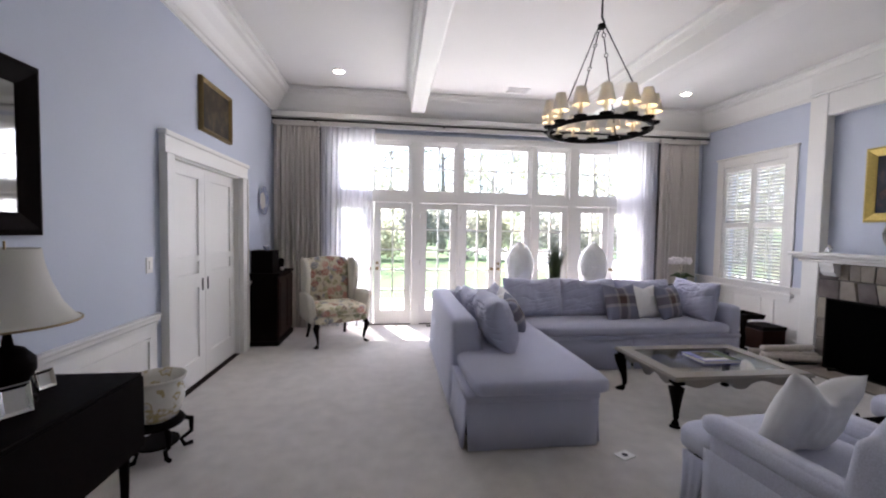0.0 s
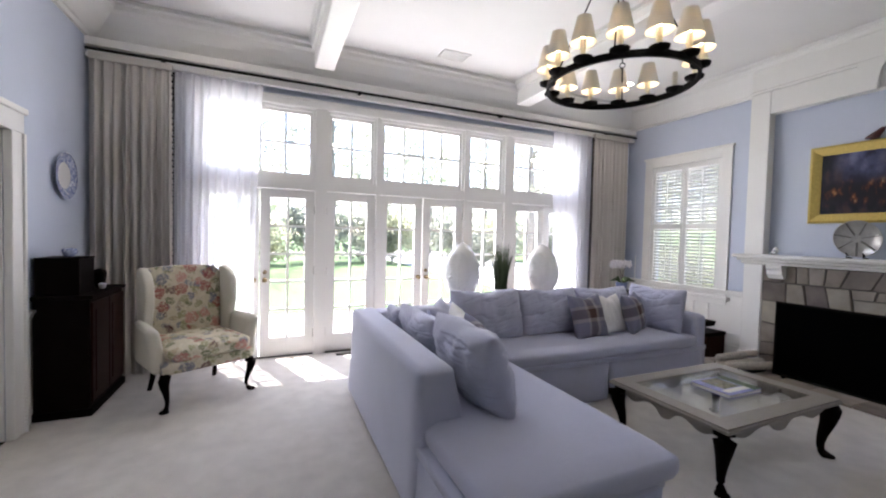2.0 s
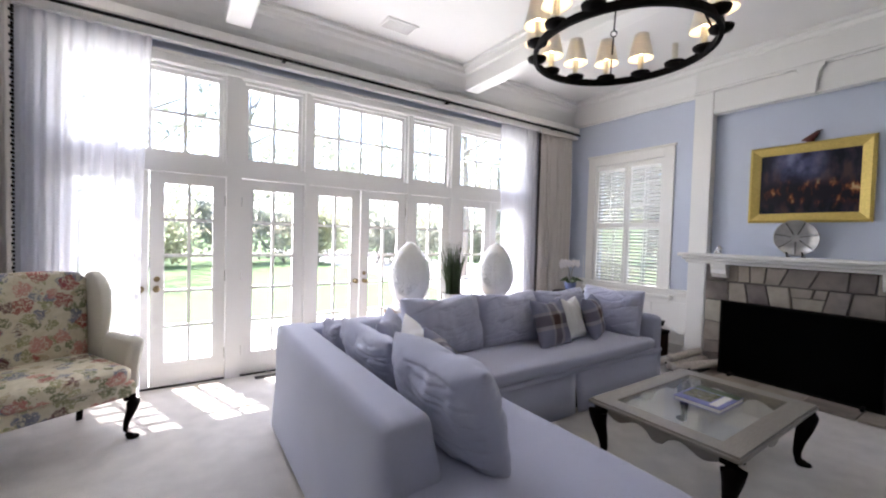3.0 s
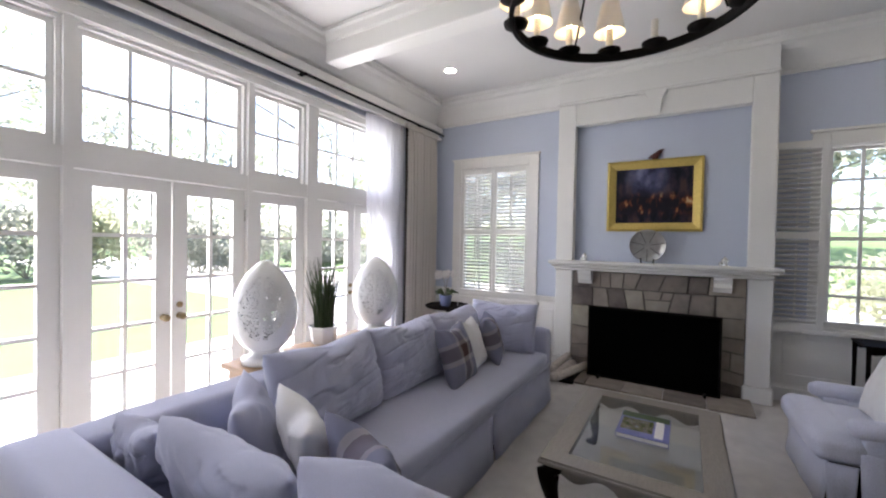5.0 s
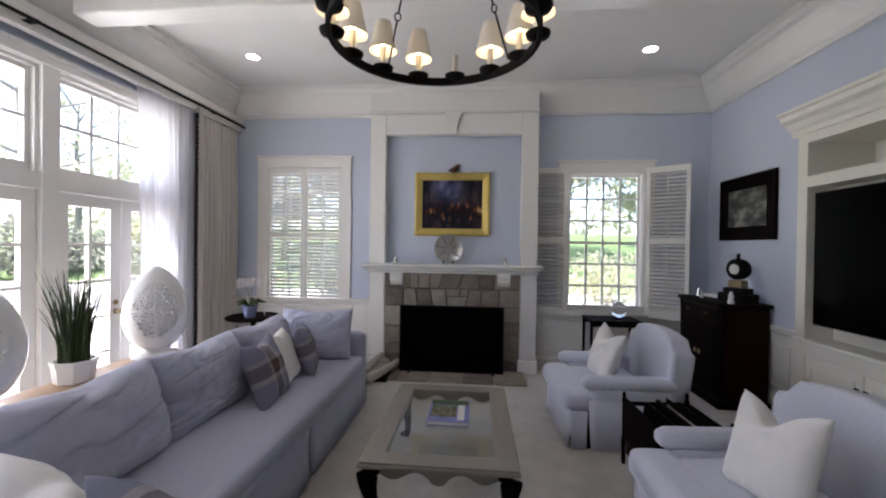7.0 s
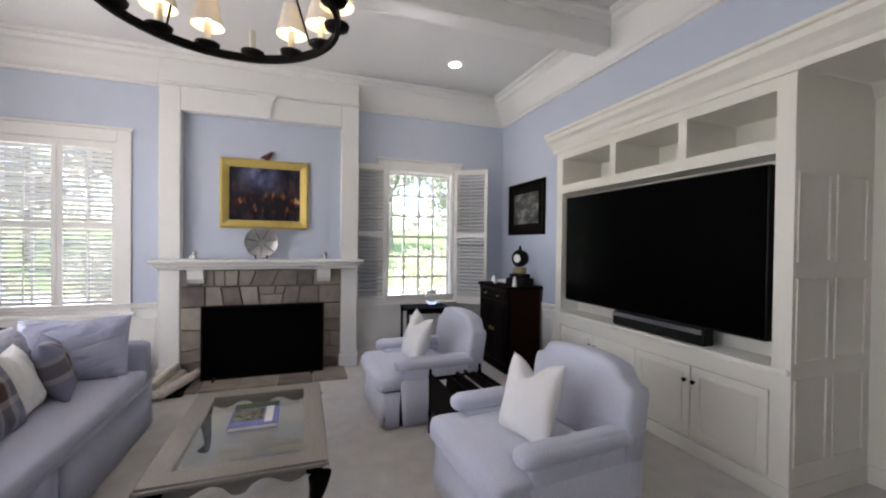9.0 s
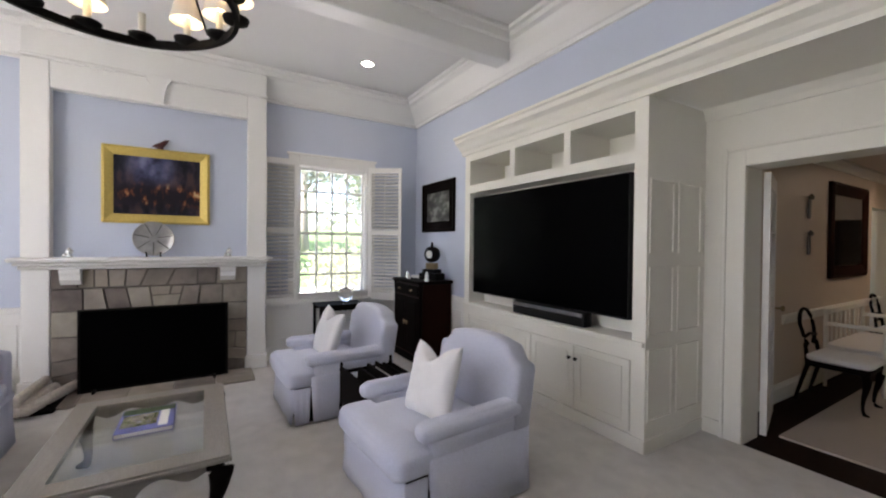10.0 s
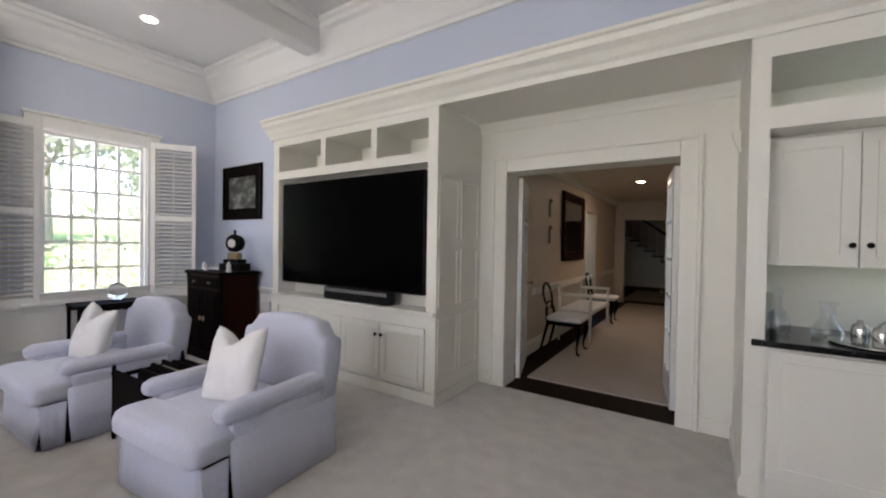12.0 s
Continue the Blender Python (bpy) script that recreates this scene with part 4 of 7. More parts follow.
def built_in():
    b = thing("television_cabinet", "cream painted built-in cabinet with open niches and panelled doors", "built-in cabinet", 1.78, FACE, 0)
    ox, oy = 1.78, FACE
    D, W = -0.55, 2.31
    pieces("carcass_board", b, CREAM, ((0, D, 0, 0.10, 0, 2.56), (W - 0.10, D, 0, W, 0, 2.56), (0.10, D, 0, W - 0.10, D + 0.02, 2.56), (0.10, D + 0.02, 0, W - 0.10, -0.02, 0.10), (0.10, D + 0.02, 0.66, W - 0.10, 0, 0.765),
                          (0.10, D + 0.02, 2.10, W - 0.10, 0, 2.19), (0.10, D + 0.02, 2.48, W - 0.10, 0, 2.56), (0.70, D + 0.02, 2.19, 0.77, 0, 2.48), (1.42, D + 0.02, 2.19, 1.49, 0, 2.48)))
    part("ledge", rbox(0.002, D + 0.021, 0.765, W - 0.002, 0.03, 0.80, 0.008), CREAM, b)
    part("plinth", rbox(-0.012, -0.02, 0, W, 0.014, 0.10, 0.004), CREAM, b)
    part("back_panel", boxes((0.10, D + 0.30, 0.80, W - 0.10, D + 0.32, 2.10)), CREAM, b)
    # Full board added behind the doors to lighten the black gaps between them.
    part("door_rail", boxes((0.1005, -0.034, 0.1005, W - 0.1005, -0.0165, 0.6595)), CREAM, b)
    for k in range(4):
        x0 = 0.115 + k * 0.522
        panel_door(b, x0, x0 + 0.514, 0.115, 0.645, -0.016, x0 + 0.514 - 0.03 if k in (0, 2) else x0 + 0.03)
    for y0, y1 in ((-0.72, -0.40), (-0.34, -0.03)):
        for z0, z1 in ((0.22, 0.74), (0.84, 1.34), (1.44, 1.98)):
            part("panel_moulding", boxes((-0.012, y0, z0, 0.0, y1, z0 + 0.014), (-0.012, y0, z1 - 0.014, 0.0, y1, z1), (-0.0118, y0, z0 + 0.014, 0.0, y0 + 0.014, z1 - 0.014), (-0.0118, y1 - 0.014, z0 + 0.014, 0.0, y1, z1 - 0.014)), CREAM, b)
    part("side_panel", boxes((-0.004, -0.79, 0, 0.0, 0, 2.58)), CREAM, b)
    part("side_skirting", boxes((-0.014, -0.79, 0, -0.004, -0.0, 0.10)), CREAM, b)
    part("rear_board", boxes((0.001, -0.79, 0, 0.09, D, 2.56)), CREAM, b)
    return b


built_in()
setting("cabinet_cornice", join(sweep(COR, (4.14, FACE), (XW, FACE), (0, 1)), boxes((XW, YS - 0.19, 2.565, 4.14, FACE, 2.76)), sweep(COR, (4.12, YS), (4.12, FACE + 0.01), (1, 0))), CREAM,
        "cream moulded cornice running over cabinets and hall recess", "cornice")

# ---- bar ----
def bar():
    b = thing("bar_cabinet", "cream painted built-in bar with cupboards above and below", "bar cabinet", XW, FACE, 0)
    W = RX0 - XW
    pieces("carcass_board", b, CREAM, ((W - 0.09, -0.79, 0, W, 0, 2.56), (0.002, -0.65, 0, W - 0.09, -0.63, 2.56), (0.002, -0.63, 2.44, W - 0.09, 0, 2.56), (0.002, -0.63, 2.05, W - 0.09, 0, 2.17),
                          (0.002, -0.63, 0, W - 0.09, -0.03, 0.10), (0.002, -0.63, 0.10, 0.02, -0.02, 0.86)))
    part("upper_cupboard", boxes((0.002, -0.629, 1.30, W - 0.091, -0.22, 2.049)), CREAM, b)
    for k in range(3):
        x0 = 0.01 + k * 0.388
        panel_door(b, x0, x0 + 0.384, 1.30, 2.03, -0.219, x0 + 0.03 if k != 1 else x0 + 0.35)
    part("lower_cupboard", boxes((0.021, -0.629, 0.10, W - 0.091, -0.03, 0.858)), CREAM, b)
    for k in range(2):
        x0 = 0.03 + k * 0.575
        panel_door(b, x0, x0 + 0.565, 0.13, 0.84, -0.029, x0 + 0.03 if k else x0 + 0.53)
    part("bracket", moved(extrude([(0, 0), (0.05, 0.0), (0.04, -0.06), (0.015, -0.12), (0, -0.16)], -0.02, 0.02), pose(W, -0.60, 2.20)), CREAM, b)
    sk = bmesh.new()
    box(sk, W, -0.79, 0, W + 0.012, 0, 0.10)
    part("skirting", sk, CREAM, b)
    return b


bar()
ct = thing("bar_counter", "polished black granite bar counter", "counter", XW, FACE, 0.86)
part("slab", join(rbox(0.003, -0.628, 0.0, RX0 - XW - 0.0905, 0.03, 0.035, 0.006), rbox(RX0 - XW - 0.0905, 0.001, 0.0, RX0 - XW - 0.03, 0.03, 0.035, 0.006)), GRANITE, ct)

# casing round the hall opening
CAS = 0.15
setting("door_casing", join(rbox(HX1, RY, 0, HX1 + CAS, RY + 0.022, 2.10 + CAS, 0.006), rbox(HX0 - CAS, RY, 0, HX0, RY + 0.022, 2.10 + CAS, 0.006), rbox(HX0, RY, 2.10, HX1, RY + 0.0215, 2.10 + CAS, 0.006),
                            rbox(HX1 + CAS - 0.03, RY + 0.02, 0, HX1 + CAS, RY + 0.035, 2.10 + CAS, 0.006), rbox(HX0 - CAS, RY + 0.02, 0, HX0 - CAS + 0.03, RY + 0.035, 2.10 + CAS, 0.006),
                            rbox(HX0 - CAS + 0.03, RY + 0.02, 2.07 + CAS, HX1 + CAS - 0.03, RY + 0.035, 2.10 + CAS, 0.006),
                            sweep([(0, 2.50), (0.015, 2.50), (0.03, 2.54), (0.06, 2.59), (0.06, 2.618), (0, 2.618)], (RX0, RY), (RX1, RY), (0, 1)),
                            rbox(RX0 + 0.001, RY, 0, HX0 - CAS - 0.001, RY + 0.02, 0.12, 0.006), rbox(HX1 + CAS + 0.001, RY, 0, RX1 - 0.015, RY + 0.02, 0.12, 0.006)),
        CREAM, "cream moulded casing around the hall doorway", "casing")

# ---- west pocket doors ----
dw = thing("door_9", "white panelled double pocket doors, closed", "double door", XW - 0.07, 5.29, 0, 90, kind="structure")
for s in (-1, 1):
    x0, x1 = (-0.73, -0.002) if s < 0 else (0.002, 0.73)
    leaf = part("door_leaf", boxes((x0, 0, 0.01, x1, 0.04, 2.08)), WHITE, dw)
    st = 0.12
    part("rails", boxes((x0, -0.015, 0.01, x0 + st, 0, 2.08), (x1 - st, -0.015, 0.01, x1, 0, 2.08), (x0 + st, -0.0148, 0.01, x1 - st, 0, 0.24), (x0 + st, -0.0148, 0.92, x1 - st, 0, 1.06), (x0 + st, -0.0148, 1.17, x1 - st, 0, 1.23), (x0 + st, -0.0148, 1.96, x1 - st, 0, 2.08)), WHITE, leaf)
    part("pull", rbox(s * 0.055 - 0.014, -0.018, 0.88, s * 0.055 + 0.014, -0.014, 1.0, 0.002), IRON, leaf, "dark bronze flush pull")
setting("west_door_casing", join(rbox(XW, 4.42, 0, XW + 0.05, 4.56, 2.08, 0.006), rbox(XW, 6.02, 0, XW + 0.05, 6.16, 2.08, 0.006), rbox(XW, 4.42, 2.08, XW + 0.052, 6.16, 2.22, 0.006), rbox(XW, 4.40, 2.21, XW + 0.07, 6.18, 2.255, 0.012),
                                 rbox(XW + 0.045, 4.42, 0, XW + 0.065, 4.45, 2.08, 0.006), rbox(XW + 0.045, 6.13, 0, XW + 0.065, 6.16, 2.08, 0.006),
                                 boxes((XW - 0.2, 4.56, 0, XW, 4.572, 2.08), (XW - 0.2, 6.008, 0, XW, 6.02, 2.08), (XW - 0.2, 4.572, 2.068, XW, 6.008, 2.08))), WHITE, "white moulded casing around the pocket doors", "casing")
setting("door_track", boxes((XW - 0.14, 4.573, 0.0005, XW + 0.004, 6.007, 0.006)), DARK_FLOOR, "dark wooden threshold under the pocket doors", "threshold")
setting("wall_behind_doors", boxes((XW - 0.9, 4.3, -0.1, XW - 0.88, 6.3, 2.4)), WHITE, "plain white wall behind the pocket doors", "wall")

# ---- hall ----
HE, HW, HEND, HTOP = 1.72, -0.75, -6.7, 2.50
setting("hall_floor", boxes((HW, HEND - 6.0, -0.1, HE + 0.8, RY, -0.004)), DARK_FLOOR, "dark stained hall floorboards", "floor")
setting("hall_carpet", boxes((HW + 0.35, HEND + 0.1, -0.004, HE - 0.32, 0.06, 0.012)), HALL_CARPET, "beige hall carpet runner", "carpet")
setting("hall_wall_east", holed("x", HE, HE + 0.12, HEND, ROOM2, -0.1, HTOP, [(-4.55, -3.75, -0.1, 2.05)]), HALL_PAINT, "cream painted hall wall", "wall")
setting("hall_wall_west", boxes((HW - 0.12, HEND - 6, -0.1, HW, ROOM2, HTOP)), HALL_PAINT, "cream painted hall wall", "wall")
setting("hall_ceiling", boxes((HW - 0.1, HEND - 6, HTOP, HE + 1.0, ROOM2, HTOP + 0.1)), HALL_PAINT, "cream hall ceiling", "ceiling")
setting("hall_end", holed("y", HEND - 0.15, HEND, HW, HE + 0.9, -0.1, HTOP, [(0.1, 1.5, -0.1, 2.05)]), HALL_PAINT, "cream wall at the hall's end with a wide opening", "wall")
setting("stair_hall_wall", boxes((HW, HEND - 5.6, -0.1, HE + 0.9, HEND - 5.5, HTOP), (HE + 0.8, HEND - 5.5, -0.1, HE + 0.9, HEND - 0.15, HTOP)), HALL_PAINT, "cream wall of the stair hall", "wall")

# ---- outside ----
# Unseen overhang, sized to cut the sun off the upper transom panes.
setting("eave", join(boxes((-2.6, YN + 0.2, 3.20, 6.5, YN + 0.62, 3.24)), rbox(-2.6, YN + 0.62, 3.14, 6.5, YN + 0.66, 3.34, 0.008)), WHITE, "unseen white eave that shades the upper transom panes", "eave")
setting("ground", boxes((-400, YN + 0.2, -0.5, 400, 400, -0.14), (XE + 0.2, -400, -0.5, 400, YN + 0.2, -0.142), (-400, -400, -0.5, XE + 0.2, YN + 0.2, -0.3)), GRASS, "bright green mown lawn", "lawn")
bank = bmesh.new()
vs = [bank.verts.new(p) for p in ((15, -60, -0.15), (45, -60, 3.0), (45, 60, 3.0), (15, 60, -0.15), (45, -60, -0.2), (45, 60, -0.2))]
for f in ((0, 1, 2, 3), (0, 4, 1), (3, 2, 5), (1, 4, 5, 2)):
    bank.faces.new([vs[i] for i in f])
setting("lawn_bank", bank, GRASS, "grassy bank rising beyond the drive", "lawn")
setting("drive", boxes((6.6, -30, -0.139, 14.8, 40, -0.125)), PATIO, "pale gravel drive beside the house", "drive")


def leaves(n, spots, size, seed):
    """Many small leaves scattered round the spots (x, y, z, spread)."""
    rnd = np.random.RandomState(seed)
    sp = np.array(spots)
    pick = rnd.randint(0, len(sp), n)
    c = sp[pick, :3] + rnd.normal(size=(n, 3)) * sp[pick, 3:4] * np.array((1, 1, 0.8))
    u = rnd.normal(size=(n, 3))
    u /= np.linalg.norm(u, axis=1)[:, None]
    w = np.cross(u, rnd.normal(size=(n, 3)))
    w /= np.linalg.norm(w, axis=1)[:, None]
    k = size * rnd.uniform(0.6, 1.3, (n, 1))
    v = np.stack([c - u * k, c + w * k * 0.45, c + u * k, c - w * k * 0.45], 1).reshape(-1, 3)
    me = bpy.data.meshes.new("leaves")
    me.from_pydata(v.tolist(), [], np.arange(4 * n).reshape(n, 4).tolist())
    return me


def tree(x, y, h, r, n, size, mt, seed, z=-0.14):
    t = thing("tree", "leafy garden tree with a brown trunk", "tree", x, y, z)
    rnd = random.Random(seed)
    bms = [tube([(0, 0, 0), (0.1, 0.05, h * 0.3), (0, 0.1, h * 0.62), (0.1, 0, h * 0.9)], [h * 0.020, h * 0.016, h * 0.010, 0.015], 9)]
    spots = []
    for k in range(10):
        a, zz = k * 2.4 + rnd.random(), h * (0.30 + 0.064 * k)
        rr = r * (1.05 - 0.55 * abs(zz / h - 0.5)) * rnd.uniform(0.7, 1.1)
        tip = (rr * math.cos(a), rr * math.sin(a), zz + h * 0.10)
        bms.append(tube([(0, 0.05, zz * 0.9), (tip[0] * 0.5, tip[1] * 0.5, zz + h * 0.02), tip], [h * 0.006, h * 0.0035, 0.008], 6))
        for q in range(4):
            f = rnd.uniform(0.45, 1.05)
            spots.append((tip[0] * f + rnd.uniform(-0.5, 0.5), tip[1] * f + rnd.uniform(-0.5, 0.5), zz + h * 0.1 * f + rnd.uniform(-0.4, 0.5), r * rnd.uniform(0.10, 0.2)))
    spots.append((0, 0, h * 0.95, r * 0.2))
    part("trunk", join(*bms), BARK, t, "brown bark trunk and limbs", True)
    me = leaves(n, spots, size, seed)
    me.materials.append(mt)
    cr = new("crown", me)
    cr.parent = t
    cr["kind"] = "stuff"


def shrub(x, y, r, h, n, size, mt, seed, z=-0.14):
    t = thing("shrub", "dense green garden shrub", "shrub", x, y, z)
    rnd = random.Random(seed)
    spots = [(rnd.uniform(-r, r) * 0.7, rnd.uniform(-r, r) * 0.6, h * rnd.uniform(0.18, 0.85), r * 0.2) for _ in range(26)]
    part("stems", join(*[tube([(0, 0, 0), (s[0] * 0.5, s[1] * 0.5, s[2] * 0.6), s[:3]], [0.03, 0.02, 0.008], 5) for s in spots[:7]]), BARK, t)
    me = leaves(n, spots, size, seed)
    me.materials.append(mt)
    cr = new("foliage", me)
    cr.parent = t
    cr["kind"] = "stuff"


rg = random.Random(77)
for k in range(17):
    shrub(-15 + k * 2.4 + rg.uniform(-0.5, 0.5), 23.5 + rg.uniform(-1.0, 2.0), rg.uniform(1.6, 2.2), rg.uniform(2.0, 3.4), 2200, 0.13, LEAF if k % 3 else LEAF2, 100 + k)
for k in range(10):
    tree(-20 + k * 4.8 + rg.uniform(-1, 1), 29 + rg.uniform(-2, 6), rg.uniform(9, 13), rg.uniform(3.4, 4.6), 1500, 0.17, LEAF2 if k % 2 else LEAF, 200 + k)
tree(-1.5, 18.5, 6.0, 2.4, 900, 0.11, LEAF2, 301)
tree(9.0, 15.0, 8.5, 3.2, 1300, 0.12, LEAF2, 302)
for k, (x, y, h) in enumerate(((21, -6, 10), (24, -1, 12), (20, 5.5, 9), (25, 10, 12), (22, 15, 10), (19, -12, 11), (29, 3, 13), (30, -9, 13), (28, 18, 12))):
    tree(x, y, h, h * 0.36, 3000, 0.21, LEAF2 if k % 3 == 0 else LEAF, 400 + k, 0.2)
for k in range(9):
    shrub(13.2 + rg.uniform(-0.6, 0.8), -9 + k * 3.0, rg.uniform(1.2, 1.6), rg.uniform(1.0, 1.9), 1600, 0.09, LEAF2 if k % 2 else LEAF, 500 + k)
spots = [(rg.uniform(-90, 110), 58 + rg.uniform(-6, 14), rg.uniform(1, 15), 2.2) for _ in range(240)] + [(62 + rg.uniform(-6, 10), rg.uniform(-60, 70), rg.uniform(2, 16), 2.2) for _ in range(200)]
far = leaves(9000, spots, 0.8, 9)
far.materials.append(LEAF2)
tagged(new("far_woods", far), "distant green woodland beyond the lawn", "woods", "", "stuff")

# ---- living room: seating ----
def sofa():
    s = thing("sectional_sofa", "blue-grey linen sectional sofa with chaise end and loose skirt", "sofa", 0.70, 3.68, 0)
    W, N, E, M = 0.98, 2.45, 3.50, 1.46     # chaise width, depth to the back wall, length to the arm, front of the long seat
    # Black filler blocks stand in for the shade within the skirt's pleats.
    part("base", boxes((0.05, 0.05, 0.02, W - 0.05, N - 0.05, 0.34), (W - 0.05, M + 0.05, 0.02, E - 0.05, N - 0.05, 0.34)), EBONY, s, "black blocks inside the skirt, darkening its pleat gaps")
    part("seat_frame", join(soft(0.006, 0.0, 0.33, W, N - 0.01, 0.39, 0.02, 0.0, 1), soft(W - 0.06, M, 0.332, E, N, 0.388, 0.02, 0.0, 2)), SOFA, s, smooth=True)
    part("skirt", skirt(0.01, W - 0.01, 0.012, 0.36, 0.012, -1), SOFA, s, smooth=True)
    part("skirt", skirt_y(0.01, 0.70, 0.012, 0.36, 0.012, -1), SOFA, s, smooth=True)
    part("skirt", skirt_y(0.01, M, 0.012, 0.36, W - 0.012, 1), SOFA, s, smooth=True)
    part("skirt", skirt(W, 2.16, 0.012, 0.36, M + 0.012, -1), SOFA, s, smooth=True)
    part("skirt", skirt(2.16, E - 0.01, 0.012, 0.36, M + 0.012, -1), SOFA, s, smooth=True)
    part("skirt", skirt_y(M + 0.01, N - 0.01, 0.012, 0.36, E - 0.012, 1), SOFA, s, smooth=True)
    part("skirt", skirt(0.01, E - 0.01, 0.012, 0.36, N - 0.012, 1), SOFA, s, smooth=True)
    back = soft(0.0, 0.62, 0.014, 0.22, N - 0.001, 0.77, 0.045, 0.004, 3, 0.004, 22)
    for v in back.verts:
        if v.co.x > 0.12:
            v.co.x += 0.10 * max(0, min(1, (0.72 - v.co.z) / 0.42))
        else:
            v.co.x -= 0.030 * max(0, (0.5 - v.co.z) / 0.5) ** 1.5
    part("chaise_back", back, SOFA, s, smooth=True)
    part("long_back", soft(0.15, N - 0.24, 0.30, E, N - 0.002, 0.768, 0.05, 0.004, 4), SOFA, s, smooth=True)
    part("arm", soft(E - 0.16, M + 0.01, 0.30, E + 0.005, N - 0.05, 0.70, 0.05, 0.004, 5), SOFA, s, smooth=True)
    part("chaise_cushion", soft(0.05, -0.04, 0.375, W + 0.06, N - 0.2, 0.505, 0.055, 0.008, 6), SOFA, s, smooth=True)
    part("seat_cushion", soft(W + 0.03, M - 0.02, 0.372, E - 0.15, N - 0.2, 0.502, 0.055, 0.008, 7), SOFA, s, smooth=True)

    def leaning(x, y, rz, w, h, t, tilt, seed, mt=SOFA):
        ob = part("back_cushion", cushion(w, h, t, 0.035, 0.015, seed, 64, 3.4, 0.02, 0.0, 1.2), mt, s, smooth=True)
        ob.matrix_basis = pose(x, y, 0.485 + h / 2 * math.cos(radians(tilt)), tilt, 0, rz)
    leaning(0.42, 0.86, -90, 0.72, 0.48, 0.28, 18, 1)
    leaning(0.39, 1.57, -90, 0.70, 0.43, 0.21, 20, 2)
    leaning(0.35, 2.06, -90, 0.30, 0.37, 0.16, 18, 7)
    leaning(1.20, 2.04, 180, 0.74, 0.48, 0.31, 15, 3)
    leaning(1.92, 2.05, 180, 0.72, 0.47, 0.30, 15, 4)
    leaning(2.66, 2.07, 180, 0.74, 0.46, 0.28, 14, 5)
    leaning(3.20, 1.86, 94, 0.66, 0.47, 0.24, 10, 6)
    return s


sofa()


def throw_pillow(label, x, y, z, rz, tilt, w, mt, seed, group="", roll=0, t=0.17, chop=0.03):
    p = tagged(mesh_ob("throw_pillow", cushion(w, w, t, 0.10, 0.012, seed, 30, 2.6, chop), mt, True), label, "pillow", group)
    p.matrix_basis = pose(x, y, z, tilt, roll, rz)
    return p


G = "sofa pillows"
throw_pillow("blue and brown plaid wool pillow leaning on the sofa", 2.90, 5.47, 0.69, 186, 20, 0.45, PLAID, 11, G, 0)
throw_pillow("plain cream wool pillow leaning on the sofa", 3.24, 5.53, 0.69, 192, 20, 0.42, LINEN, 12, G, -3)
throw_pillow("brown plaid pillow beside the sofa's arm", 3.52, 5.48, 0.69, 205, 18, 0.42, PLAID, 13, G, 1)
throw_pillow("grey-blue pillow in the sofa's corner", 1.40, 5.62, 0.68, 234, 20, 0.42, SOFA, 14, G, 6)
throw_pillow("cream knitted pillow in the sofa's corner", 1.46, 5.36, 0.675, 248, 24, 0.40, LINEN, 15, G, 10)
throw_pillow("brown plaid pillow in the sofa's corner", 1.45, 5.02, 0.665, 258, 26, 0.39, PLAID, 16, G, 8)


def armchair():
    a = thing("armchair", "pale blue upholstered armchair with rolled arms and skirt", "armchair", 2.29, 2.70, 0, 4, "pair of armchairs")
    # Solid black block in place of the shade behind the corner slits.
    part("base", boxes((-0.40, -0.42, 0.0, 0.40, 0.40, 0.30)), EBONY, a, "black block inside the skirt, darkening its corner slits")
    for nm, b in (("front", skirt(-0.43, 0.43, 0.012, 0.31, 0.44, 1)), ("back", skirt(-0.43, 0.43, 0.012, 0.60, -0.46, -1)), ("side", skirt_y(-0.46, 0.30, 0.012, 0.40, -0.44, -1)), ("side", skirt_y(-0.46, 0.30, 0.012, 0.40, 0.44, 1)),
                  ("side", skirt_y(0.30, 0.45, 0.012, 0.31, -0.43, -1)), ("side", skirt_y(0.30, 0.45, 0.012, 0.31, 0.43, 1))):
        part("skirt", b, ARMCH, a, smooth=True)
    part("seat_cushion", join(soft(-0.43, 0.24, 0.30, 0.43, 0.50, 0.465, 0.06, 0.012, 1), soft(-0.32, -0.28, 0.302, 0.32, 0.40, 0.463, 0.05, 0.014, 2)), ARMCH, a, smooth=True)
    for sx in (-1, 1):
        x0, x1 = sorted((sx * 0.31, sx * 0.435))
        part("arm", join(soft(x0, -0.44, 0.20, x1, 0.28, 0.50, 0.03, 0.0, 3), moved(soft(sx * 0.38 - 0.065, -0.42, 0.475, sx * 0.38 + 0.065, 0.34, 0.585, 0.05, 0.004, 4), Matrix.Rotation(0.0, 4, "X"))), ARMCH, a, smooth=True)
    outline = [(-0.44, 0.36), (-0.44, 0.75), (-0.425, 0.785), (-0.37, 0.80), (-0.345, 0.83), (-0.30, 0.885), (-0.15, 0.915), (0, 0.922), (0.15, 0.915), (0.30, 0.885), (0.345, 0.83), (0.37, 0.80), (0.425, 0.785), (0.44, 0.75), (0.44, 0.36)]
    bk = extrude(outline, -0.08, 0.10)
    bmesh.ops.bevel(bk, geom=[e for e in bk.edges if abs(e.verts[0].co.y - e.verts[1].co.y) < 1e-4], offset=0.042, segments=4, profile=0.5, affect="EDGES")
    part("backrest", moved(bk, pose(0, -0.35, 0.02, 8)), ARMCH, a, smooth=True)
    return a


